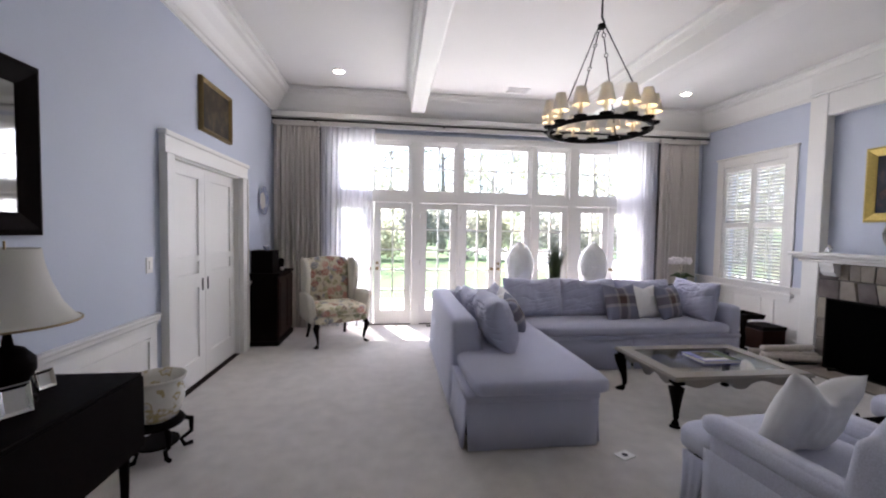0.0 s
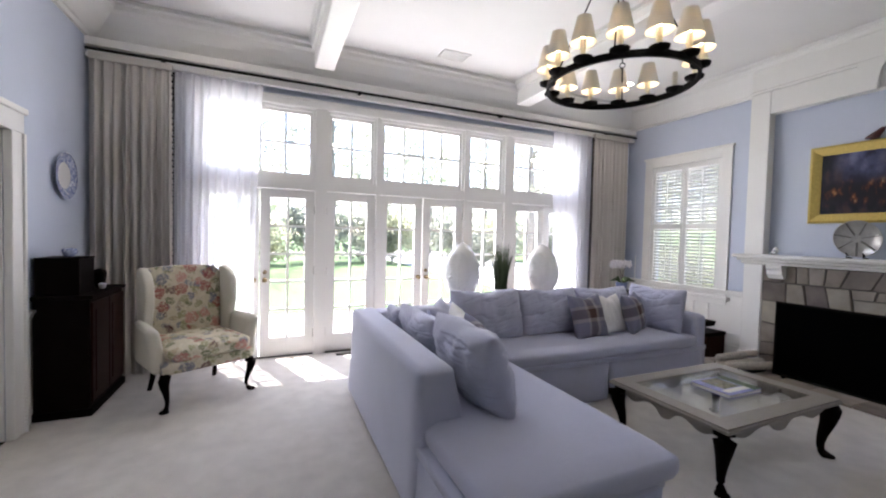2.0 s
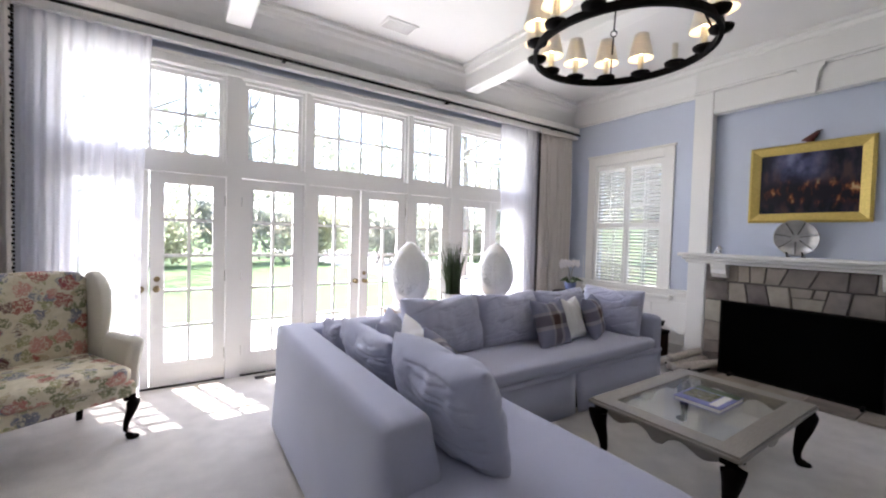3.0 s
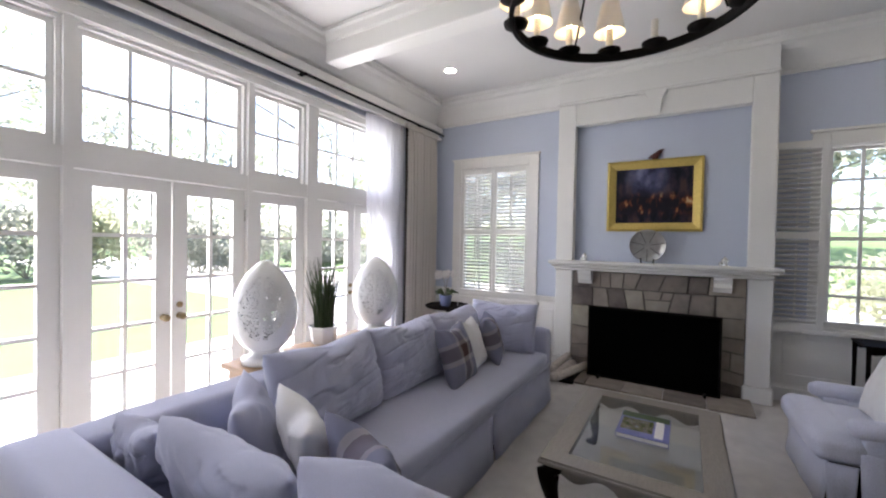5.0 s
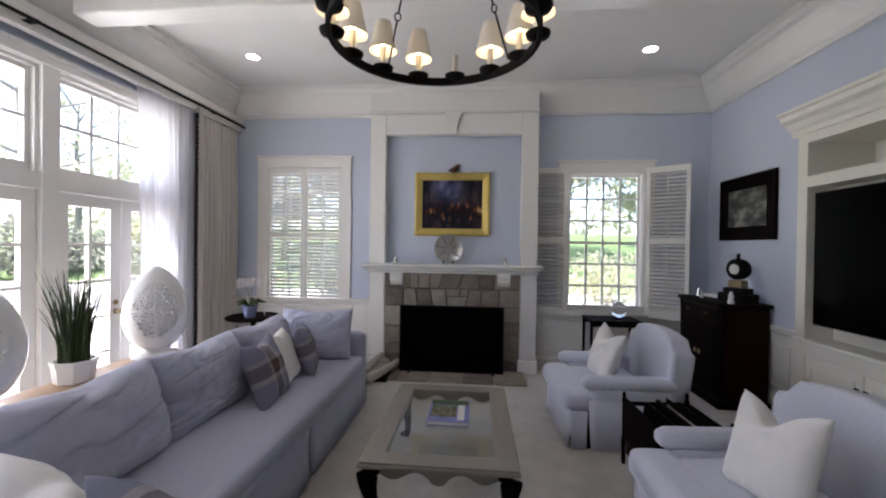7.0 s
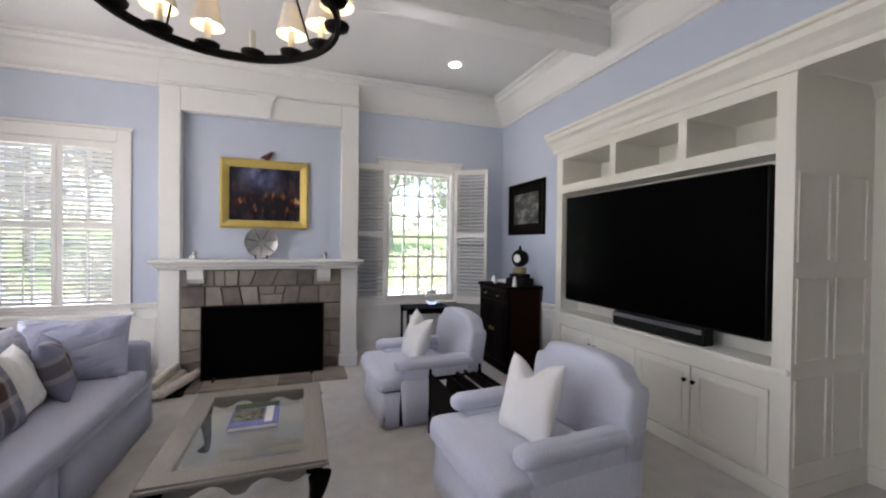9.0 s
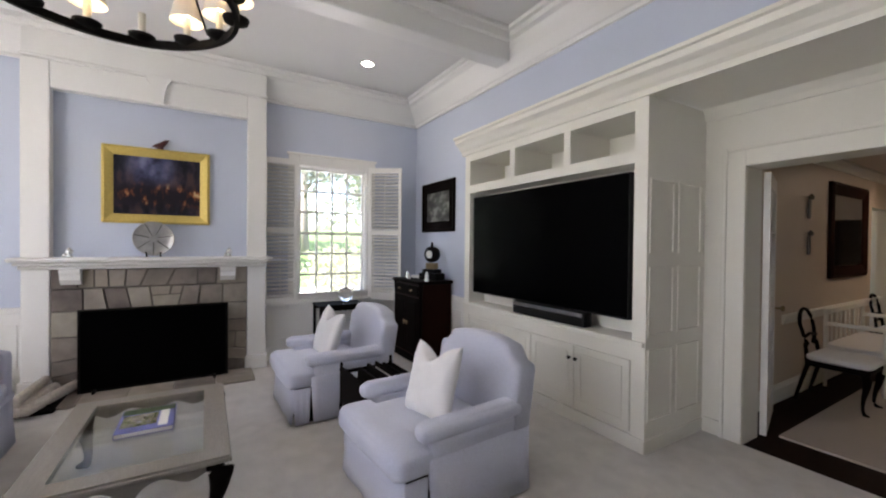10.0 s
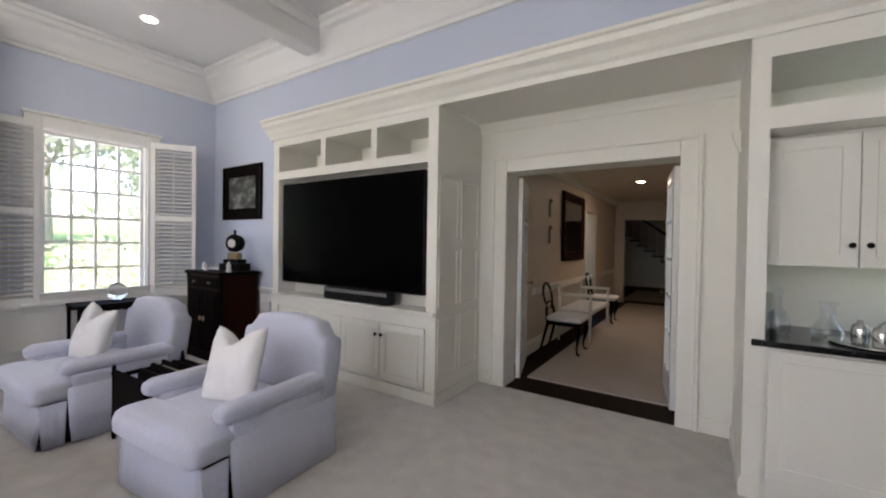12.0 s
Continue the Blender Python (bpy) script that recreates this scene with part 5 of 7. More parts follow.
ac = armchair()
ac.scale = (0.95, 0.96, 0.95)
copy_thing(ac, pose(3.87, 2.92, 0, 0, 0, 2))
throw_pillow("white linen pillow standing on the armchair", 2.22, 2.74, 0.65, 6, 18, 0.46, LINEN, 21, "armchair pillows", 5, 0.17, 0.10)
throw_pillow("white linen pillow standing on the armchair", 3.84, 2.95, 0.65, 4, 18, 0.46, LINEN, 22, "armchair pillows", -4, 0.17, 0.10)


def wing_chair():
    c = thing("wing_chair", "floral wing chair in ivory linen on dark cabriole legs", "armchair", -0.58, 6.57, 0, 208)
    part("seat_frame", soft(-0.36, -0.30, 0.29, 0.36, 0.32, 0.40, 0.03, 0.004, 1), FLORAL, c, smooth=True)
    part("seat_cushion", soft(-0.31, -0.24, 0.395, 0.31, 0.37, 0.52, 0.05, 0.012, 2), FLORAL, c, smooth=True)
    ol = [(-0.29, 0.40), (-0.31, 1.06), (-0.26, 1.11), (-0.10, 1.125), (0.10, 1.125), (0.26, 1.11), (0.31, 1.06), (0.29, 0.40)]
    bk = extrude(ol, -0.06, 0.06)
    bmesh.ops.bevel(bk, geom=[e for e in bk.edges if abs(e.verts[0].co.y - e.verts[1].co.y) < 1e-4], offset=0.035, segments=3, profile=0.5, affect="EDGES")
    part("backrest", moved(bk, pose(0, -0.22, 0, 7)), FLORAL, c, smooth=True)
    for sx in (-1, 1):
        wing = extrude([(-0.30, 0.40), (-0.335, 1.09), (-0.26, 1.11), (-0.14, 1.07), (-0.06, 0.98), (-0.05, 0.82), (-0.10, 0.66), (-0.08, 0.40)], -0.035, 0.035)
        bmesh.ops.bevel(wing, geom=[e for e in wing.edges if abs(e.verts[0].co.y - e.verts[1].co.y) < 1e-4], offset=0.02, segments=2, profile=0.5, affect="EDGES")
        part("wing", moved(wing, pose(sx * 0.335, 0, 0, 0, 0, 90) @ Matrix.Diagonal((1, 1, 1, 1))), IVORY, c, "ivory linen wing", True)
        arm = soft(sx * 0.36 - 0.045, -0.26, 0.30, sx * 0.36 + 0.045, 0.26, 0.665, 0.043, 0.004, 3, 0.003, 16)
        for v in arm.verts:
            v.co.x += sx * 0.045 * max(0, (v.co.z - 0.36) / 0.3) ** 2 * min(1, (v.co.y + 0.30) / 0.5)
        part("arm", arm, IVORY, c, "ivory linen arm", True)
        part("leg", moved(cabriole(0.30, (sx, 1), 0.036, 0.036), pose(sx * 0.32, 0.28, 0)), EBONY, c, "dark cabriole leg", True)
        part("leg", tube([(sx * 0.25, -0.25, 0.30), (sx * 0.26, -0.28, 0.12), (sx * 0.27, -0.33, 0.0)], [0.028, 0.022, 0.02], 8), EBONY, c, "dark splayed leg", True)
    return c


wing_chair()


# ---- living room: tables ----
def coffee_table():
    t = thing("coffee_table", "low limed wood coffee table with glass inset and black legs", "coffee table", 2.97, 4.25, 0)
    hx, hy, w = 0.60, 0.415, 0.115
    fr = bmesh.new()
    for q in ((-hx, -hy, hx, -hy + w), (-hx, hy - w, hx, hy), (-hx, -hy + w, -hx + w, hy - w), (hx - w, -hy + w, hx, hy - w)):
        box(fr, q[0], q[1], 0.375, q[2], q[3], 0.41)
    part("top_frame", join(fr, rbox(-hx - 0.012, -hy - 0.012, 0.378, hx + 0.012, -hy, 0.400, 0.008), rbox(-hx - 0.012, hy, 0.378, hx + 0.012, hy + 0.012, 0.400, 0.008), rbox(-hx - 0.012, -hy, 0.378, -hx, hy, 0.400, 0.008), rbox(hx, -hy, 0.378, hx + 0.012, hy, 0.400, 0.008)), LIMED, t)
    part("glass_inset", boxes((-hx + w, -hy + w, 0.396, hx - w, hy - w, 0.404)), TABLE_GLASS, t, "clear bevelled glass").visible_shadow = False

    def apron(half):
        top = [(-half, 0.376)] + [(half, 0.376)]
        low = []
        for k in range(25):
            a = 1 - 2 * k / 24
            d = 0.05 + 0.022 * math.cos(a * math.pi * 3) + (0.02 if abs(a) < 0.12 else 0)
            low.append((a * half, 0.376 - d))
        return extrude(top + low, -0.012, 0.012)
    for y in (-hy + 0.05, hy - 0.05):
        part("apron", moved(apron(hx - 0.05), pose(0, y, 0)), LIMED, t, "scalloped apron")
    for x in (-hx + 0.05, hx - 0.05):
        part("apron", moved(apron(hy - 0.05), pose(x, 0, 0, 0, 0, 90)), LIMED, t, "scalloped apron")
    for sx in (-1, 1):
        for sy in (-1, 1):
            part("leg", moved(cabriole(0.375, (sx, sy), 0.052, 0.04), pose(sx * (hx - 0.055), sy * (hy - 0.055), 0)), EBONY, t, "black cabriole leg", True)


coffee_table()


def book(label, x, y, z, rz, w, d, h, cover):
    b = thing("book", label, "book", x, y, z, rz)
    if w > 0.25:
        part("cover_picture", boxes((-w / 2 + 0.015, -d / 2 + 0.07, h, w / 2 - 0.085, d / 2 - 0.10, h + 0.0008)), COVER, b, "printed garden picture")
        part("green_panel", boxes((-w / 2 + 0.004, d / 2 - 0.085, h, w / 2 - 0.004, d / 2 - 0.004, h + 0.0008)), BLADE, b, "green end of the cover")
        part("title_band", boxes((w / 2 - 0.075, -d / 2 + 0.03, h, w / 2 - 0.03, d / 2 - 0.08, h + 0.0008)), PAPER, b, "pale band of lettering")
    part("cover", boxes((-w / 2, -d / 2, 0, w / 2, d / 2, 0.003), (-w / 2, -d / 2, h - 0.003, w / 2, d / 2, h), (-w / 2, -d / 2, 0.003, -w / 2 + 0.003, d / 2, h - 0.003)), cover, b)
    part("pages", boxes((-w / 2 + 0.003, -d / 2 + 0.004, 0.003, w / 2 - 0.005, d / 2 - 0.004, h - 0.003)), PAPER, b)
    return b


book("large book with a green and blue printed cover", 3.01, 4.235, 0.4105, -90, 0.27, 0.35, 0.028, BOOKBLUE)


def magazine_stand():
    m = thing("magazine_stand", "dark wood magazine stand full of magazines", "magazine stand", 3.06, 2.76, 0, 2)
    hx, hy = 0.24, 0.22
    for sx in (-1, 1):
        for sy in (-1, 1):
            part("post", moved(lathe([(0.012, 0), (0.015, 0.03), (0.013, 0.12), (0.018, 0.16), (0.012, 0.2), (0.012, 0.44), (0.018, 0.46), (0.01, 0.48), (0.014, 0.50), (0.004, 0.52)], 10), pose(sx * hx, sy * hy, 0)), EBONY, m, smooth=True)
    part("shelf", rbox(-hx, -hy, 0.17, hx, hy, 0.20, 0.004), MAHOG, m)
    part("drawer", rbox(-hx + 0.015, -hy + 0.01, 0.08, hx - 0.015, hy - 0.01, 0.168, 0.004), MAHOG, m)
    for k in range(4):
        y = -hy + k * (2 * hy / 3)
        part("divider", rbox(-hx + 0.01, y - 0.007, 0.20, hx - 0.01, y + 0.007, 0.46 + 0.03 * (k % 2), 0.006, 1), EBONY, m)
    for sx in (-1, 1):
        part("end_rail", rbox(sx * hx - 0.008, -hy, 0.42, sx * hx + 0.008, hy, 0.45, 0.004, 1), EBONY, m)
        for j in range(1, 6):
            part("baluster", moved(lathe([(0.006, 0.20), (0.010, 0.26), (0.006, 0.31), (0.010, 0.36), (0.006, 0.42)], 8), pose(sx * hx, -hy + j * 2 * hy / 6, 0)), EBONY, m, smooth=True)
    return m


magazine_stand()
for k, (y, hgt) in enumerate(((2.64, 0.27), (2.70, 0.25), (2.78, 0.28), (2.85, 0.26))):
    mg = tagged(mesh_ob("magazine", rbox(-0.21, -0.012, 0, 0.21, 0.012, hgt, 0.003, 1), PAPER if k in (1,) else EBONY), "magazine standing in the rack", "magazine", "magazines in the stand")
    mg.matrix_basis = pose(3.06, y, 0.203, 4, 0, 2)


def small_table():
    t = thing("side_table", "small dark wood table with scalloped apron beneath the window", "side table", 5.22, 2.45, 0)
    part("tabletop", rbox(-0.19, -0.30, 0.69, 0.19, 0.30, 0.715, 0.008), EBONY, t)
    ap = [(-0.27, 0.69), (0.27, 0.69)] + [(0.27 - 0.54 * k / 16, 0.645 - 0.012 * (k % 2)) for k in range(17)]
    for x in (-0.16, 0.16):
        part("apron", moved(extrude(ap, -0.008, 0.008), pose(x, 0, 0, 0, 0, 90)), EBONY, t)
    for sx in (-1, 1):
        for sy in (-1, 1):
            part("leg", tube([(sx * 0.165, sy * 0.275, 0.69), (sx * 0.165, sy * 0.275, 0.35), (sx * 0.17, sy * 0.28, 0.0)], [0.018, 0.015, 0.011], 8), EBONY, t, smooth=True)
    part("shelf", boxes((-0.16, -0.27, 0.22, 0.16, 0.27, 0.235)), EBONY, t)


small_table()
ball = thing("glass_ball", "clear glass ball on a dark ring by the window", "ornament", 5.22, 2.37, 0.715)
part("ring", lathe([(0.05, 0), (0.055, 0.01), (0.04, 0.02), (0.03, 0.012)], 16), EBONY, ball, smooth=True)
part("ball", moved(lathe([(0.095 * math.sin(math.pi * k / 14) + 0.0005, -0.095 * math.cos(math.pi * k / 14)) for k in range(15)], 20), pose(0, 0, 0.105)), CLEAR, ball, smooth=True)


def dark_cabinet():
    c = thing("drinks_cabinet", "tall dark mahogany cabinet with doors in the corner", "cabinet", 4.76, 1.47, 0)
    part("body", rbox(-0.36, -0.23, 0.08, 0.36, 0.22, 0.99, 0.006), MAHOG, c)
    part("plinth", rbox(-0.39, -0.24, 0.0, 0.39, 0.25, 0.08, 0.01), EBONY, c)
    part("top", rbox(-0.40, -0.24, 0.99, 0.40, 0.26, 1.03, 0.012), EBONY, c)
    part("drawer", join(rbox(-0.34, 0.22, 0.84, 0.34, 0.245, 0.97, 0.006)), EBONY, c)
    for sx in (-1, 1):
        x0, x1 = sorted((sx * 0.005, sx * 0.34))
        d = part("door", join(rbox(x0, 0.22, 0.11, x1, 0.24, 0.82, 0.004), rbox(x0 + 0.05, 0.238, 0.17, x1 - 0.05, 0.248, 0.76, 0.008)), EBONY, c)
        part("escutcheon", moved(lathe([(0.028, 0), (0.026, 0.006), (0.012, 0.012)], 14), pose(sx * 0.04, 0.245, 0.48, -90)), BRASS, d, "brass escutcheon", True)
        part("handle", moved(lathe([(0.014, 0), (0.008, 0.012), (0.014, 0.022), (0.004, 0.028)], 10), pose(sx * 0.17, 0.244, 0.905, -90)), BRASS, c, "brass pull", True)
        part("column", moved(lathe([(0.03, 0.08), (0.022, 0.12), (0.022, 0.86), (0.03, 0.99)], 12), pose(sx * 0.365, 0.215, 0)), EBONY, c, smooth=True)
    return c


dark_cabinet()


def mantel_clock():
    c = thing("table_clock", "dark bronze clock with white dial on a stepped base", "clock", 4.56, 1.44, 1.03, 20)
    part("base", join(rbox(-0.15, -0.09, 0, 0.15, 0.09, 0.09, 0.012), rbox(-0.11, -0.07, 0.09, 0.11, 0.07, 0.14, 0.012)), IRON, c)
    part("pedestal", join(rbox(-0.07, -0.05, 0.14, 0.07, 0.05, 0.22, 0.012)), BRASS, c, "dull brass pedestal")
    part("case", moved(lathe([(0.02, -0.06), (0.095, -0.055), (0.105, -0.02), (0.105, 0.03), (0.09, 0.05), (0.02, 0.052)], 24), pose(0, 0, 0.33, -90)), IRON, c, smooth=True)
    part("dial", moved(lathe([(0.002, 0), (0.05, 0.0), (0.05, 0.006), (0.002, 0.008)], 20), pose(0, 0.052, 0.33, -90)), PORCELAIN, c, "white dial")
    part("finial", moved(lathe([(0.02, 0), (0.012, 0.02), (0.02, 0.035), (0.004, 0.06)], 12), pose(0, 0, 0.432)), IRON, c, smooth=True)


mantel_clock()
for x, y, h, r, mt, lb in ((4.96, 1.60, 0.10, 0.028, STEEL, "small silver jar on the dark cabinet"), (4.86, 1.62, 0.075, 0.022, PORCELAIN, "small white china figure on the dark cabinet"), (4.40, 1.60, 0.12, 0.03, PORCELAIN, "white china figure on the dark cabinet")):
    j = tagged(mesh_ob("ornament", lathe([(r, 0), (r * 1.05, h * 0.1), (r * 0.7, h * 0.45), (r * 0.9, h * 0.6), (r * 0.5, h * 0.8), (r * 0.6, h * 0.9), (r * 0.1, h)], 14), mt, True), lb, "ornament")
    j.matrix_basis = pose(x, y, 1.031)
bk2 = book("flat pale book on the dark cabinet", 4.95, 1.42, 1.031, 10, 0.20, 0.15, 0.03, LINEN)

# television and soundbar
tv = thing("television", "large flat black television, switched off", "television", 2.925, 1.20, 1.49)
part("case", rbox(-1.005, -0.05, -0.555, 1.005, 0.035, 0.555, 0.008), PLASTIC, tv)
part("screen", boxes((-0.995, 0.033, -0.54, 0.995, 0.038, 0.545)), SCREEN, tv, "black glossy screen")
part("wall_mount", boxes((-0.25, -0.22, -0.2, 0.25, -0.05, 0.2)), IRON, tv, "hidden bracket")
sb = thing("soundbar", "black soundbar on the cabinet ledge", "soundbar", 2.77, 1.18, 0.80)
part("body", rbox(-0.45, -0.05, 0.0, 0.45, 0.06, 0.13, 0.02), PLASTIC, sb)
part("grille", boxes((-0.43, 0.058, 0.085, 0.43, 0.063, 0.12)), STEEL, sb, "grey metal strip")


# ---- fireplace things ----
def framed(name, label, category, m, w, h, bar, depth, fmat, pmat, mat_w=0.0, extra=None):
    """A framed picture in the x-z plane; it looks along -y of its pose."""
    f = thing(name, label, category)
    f.matrix_basis = m
    fr = bmesh.new()
    prof = ((0, depth * 0.7), (bar * 0.25, depth), (bar * 0.6, depth * 0.75), (bar, depth * 0.45))
    rings = []
    for o, d in ((0.0, 0.0),) + prof + ((bar, 0.0),):
        rings.append([fr.verts.new((sx * (w / 2 - o), -d, sz * (h / 2 - o))) for sx, sz in ((-1, -1), (1, -1), (1, 1), (-1, 1))])
    for a, b in zip(rings, rings[1:]):
        for i in range(4):
            fr.faces.new((a[i], a[(i + 1) % 4], b[(i + 1) % 4], b[i]))
    bmesh.ops.recalc_face_normals(fr, faces=fr.faces[:])
    part("frame", fr, fmat, f)
    inner = bar
    if mat_w:
        part("mount", boxes((-w / 2 + bar, -depth * 0.3, -h / 2 + bar, w / 2 - bar, -0.001, h / 2 - bar)), LINEN if extra is None else extra, f)
        inner = bar + mat_w
    part("picture", boxes((-w / 2 + inner, -depth * 0.36, -h / 2 + inner, w / 2 - inner, -0.002, h / 2 - inner)), pmat, f)
    return f


framed("painting", "dark night street painting in a broad gilded frame", "painting", pose(5.368, 4.385, 2.08, 0, 0, -90), 0.95, 0.80, 0.095, 0.05, GOLD, NIGHT)
bird = tagged(mesh_ob("bird_ornament", join(tube([(0, 0.07, 0.02), (0, 0.03, 0.03), (0, -0.02, 0.05), (0, -0.05, 0.085), (0, -0.06, 0.10)], [0.006, 0.022, 0.03, 0.02, 0.012], 10), tube([(0, -0.065, 0.10), (0, -0.09, 0.098)], [0.008, 0.002], 6), boxes((-0.015, -0.03, 0, 0.015, 0.03, 0.03))), CARDINAL, True), "small dark red bird ornament on the picture frame", "ornament")
bird.matrix_basis = pose(5.335, 4.37, 2.482)
pl = thing("display_plate", "round patterned pewter plate on a black stand", "plate", 5.24, 4.415, 1.326, -90)
ds = moved(lathe([(0.002, 0.012), (0.05, 0.012), (0.11, 0.014), (0.175, 0.034), (0.18, 0.04), (0.175, 0.028), (0.11, 0.006), (0.002, 0.004)], 32, False), pose(0, 0.02, 0.20, 100))
part("plate", ds, PEWTER, pl, smooth=True)
rays = bmesh.new()
for k in range(7):
    a = k * math.pi / 3.5 + 0.2
    moved_box = box(bmesh.new(), 0.04, -0.0035, 0.0, 0.17, 0.0035, 0.02)
    rays = join(rays, moved(moved_box, pose(0, 0.012, 0.20, 100) @ Matrix.Rotation(a, 4, "Z") @ pose(0, 0, 0.018, 0, -6, 0)))
part("pattern", rays, DULL, pl, "dark radial bands")
for sx in (-1, 1):
    part("stand_leg", tube([(sx * 0.06, 0.06, 0.004), (sx * 0.06, -0.04, 0.008), (sx * 0.06, -0.05, 0.05), (sx * 0.06, 0.0, 0.02)], 0.006, 6), EBONY, pl, "black stand", True)
for y in (5.07, 3.72):
    o = tagged(mesh_ob("ornament", join(lathe([(0.03, 0), (0.035, 0.01), (0.02, 0.025), (0.03, 0.05), (0.034, 0.065), (0.015, 0.085), (0.004, 0.1)], 12), moved(lathe([(0.012, 0), (0.02, 0.02), (0.006, 0.045)], 10), pose(0.0, 0.035, 0))), STEEL, True), "small silver bird ornament on the mantel", "ornament", "mantel ornaments")
    o.matrix_basis = pose(5.20, y, 1.326)
scr = thing("fire_screen", "black mesh fire screen standing on the hearth", "fire screen", 5.10, 4.36, 0.026, 0)
part("screen_frame", join(rbox(-0.012, -0.63, 0, 0.012, -0.61, 0.80, 0.004), rbox(-0.012, 0.61, 0, 0.012, 0.63, 0.80, 0.004), rbox(-0.012, -0.61, 0.78, 0.012, 0.61, 0.80, 0.004), rbox(-0.012, -0.61, 0.0, 0.012, 0.61, 0.02, 0.004)), IRON, scr)
part("mesh", boxes((-0.004, -0.61, 0.02, 0.004, 0.61, 0.78)), MESH, scr, "fine black mesh")
for y in (-0.5, 0.5):
    part("foot", rbox(-0.09, y - 0.012, 0, 0.09, y + 0.012, 0.03, 0.005), IRON, scr)
basket = thing("log_holder", "low black iron log holder beside the hearth", "log holder", 4.92, 5.20, 0)
part("tray", join(*[tube([(-0.28, y, 0.10), (-0.2, y, 0.03), (0.2, y, 0.03), (0.28, y, 0.10)], 0.012, 6) for y in (-0.12, 0.0, 0.12)], rbox(-0.2, -0.14, 0.0, 0.2, 0.14, 0.028, 0.01)), IRON, basket)
for k, (dx, dy, z, rz, r) in enumerate(((0, -0.08, 0.088, 86, 0.045), (0.02, 0.02, 0.088, 95, 0.045), (0.0, 0.11, 0.085, 80, 0.04), (0.03, 0.06, 0.165, 100, 0.04))):
    lg = tagged(mesh_ob("log", moved(lathe([(r * 0.9, -0.34), (r, -0.33), (r * 1.04, 0.0), (r * 0.97, 0.33), (r * 0.88, 0.34)], 12), pose(0, 0, 0, 0, 90, 0)), LOG, True), "pale split firewood log", "log", "logs by the hearth")
    lg.matrix_basis = pose(4.92 + dx, 5.20 + dy, z, 0, 0, rz - 102)
dish = tagged(mesh_ob("iron_bowl", lathe([(0.06, 0), (0.11, 0.03), (0.13, 0.09), (0.125, 0.095), (0.10, 0.035), (0.05, 0.012), (0.002, 0.01)], 18, False), IRON, True), "small black iron bowl on the carpet by the hearth", "bowl")
dish.matrix_basis = pose(5.28, 3.10, 0)


# ---- window things ----
cons = thing("console_table", "narrow honey wood console behind the sofa", "console table", 2.47, 6.39, 0)
part("tabletop", rbox(-0.72, -0.16, 0.685, 0.72, 0.16, 0.72, 0.008), OAK, cons)
part("apron", boxes((-0.68, -0.13, 0.60, 0.68, 0.13, 0.685)), OAK, cons)
for sx in (-1, 1):
    for sy in (-1, 1):
        part("leg", tube([(sx * 0.65, sy * 0.115, 0.60), (sx * 0.65, sy * 0.115, 0.0)], [0.028, 0.02], 8), OAK, cons)


def egg(x, y):
    e = thing("egg_sculpture", "large white pierced ceramic egg on a round base", "sculpture", x, y, 0.72, -42, "pair of ceramic eggs")
    part("base", lathe([(0.14, 0), (0.14, 0.035), (0.10, 0.045), (0.085, 0.06), (0.09, 0.08), (0.095, 0.095)], 28), PORCELAIN, e, smooth=True)
    n, rings = 180, 130
    bm = bmesh.new()
    grid = []
    for j in range(rings + 1):
        t = j / rings
        r = 0.197 * ((t + 0.055) / 0.46) ** 0.5 * ((1 - t) / 0.595) ** 0.66
        z = 0.085 + 0.575 * t
        grid.append([bm.verts.new((max(r, 0.002) * math.cos(2 * math.pi * i / n), max(r, 0.002) * math.sin(2 * math.pi * i / n), z)) for i in range(n)])
    for j in range(rings):
        for i in range(n):
            a = (i / n * 2) % 1.0
            open_band = abs(a - 0.5) < 0.24 * math.sin(math.pi * min(1, max(0, (j / rings - 0.14) / 0.70))) ** 0.5 and 0.16 < j / rings < 0.82
            if open_band and abs(a - 0.5) > 0.016 and abs(j / rings - 0.48) > 0.018:
                if noise.noise(Vector((i * 0.62, j * 0.60, 3.3))) > 0.06 and noise.noise(Vector((i * 0.9, j * 0.8, 8.3))) > -0.15:
                    continue
            bm.faces.new((grid[j][i], grid[j][(i + 1) % n], grid[j + 1][(i + 1) % n], grid[j + 1][i]))
    bmesh.ops.delete(bm, geom=[v for v in bm.verts if not v.link_faces], context="VERTS")
    sh = part("shell", bm, PORCELAIN, e, "pierced white shell", True)
    sd = sh.modifiers.new("thickness", "SOLIDIFY")
    sd.thickness, sd.offset = 0.008, -1
    return e


e1 = egg(1.935, 6.36)
copy_thing(e1, pose(3.00, 6.36, 0.72, 0, 0, -50))


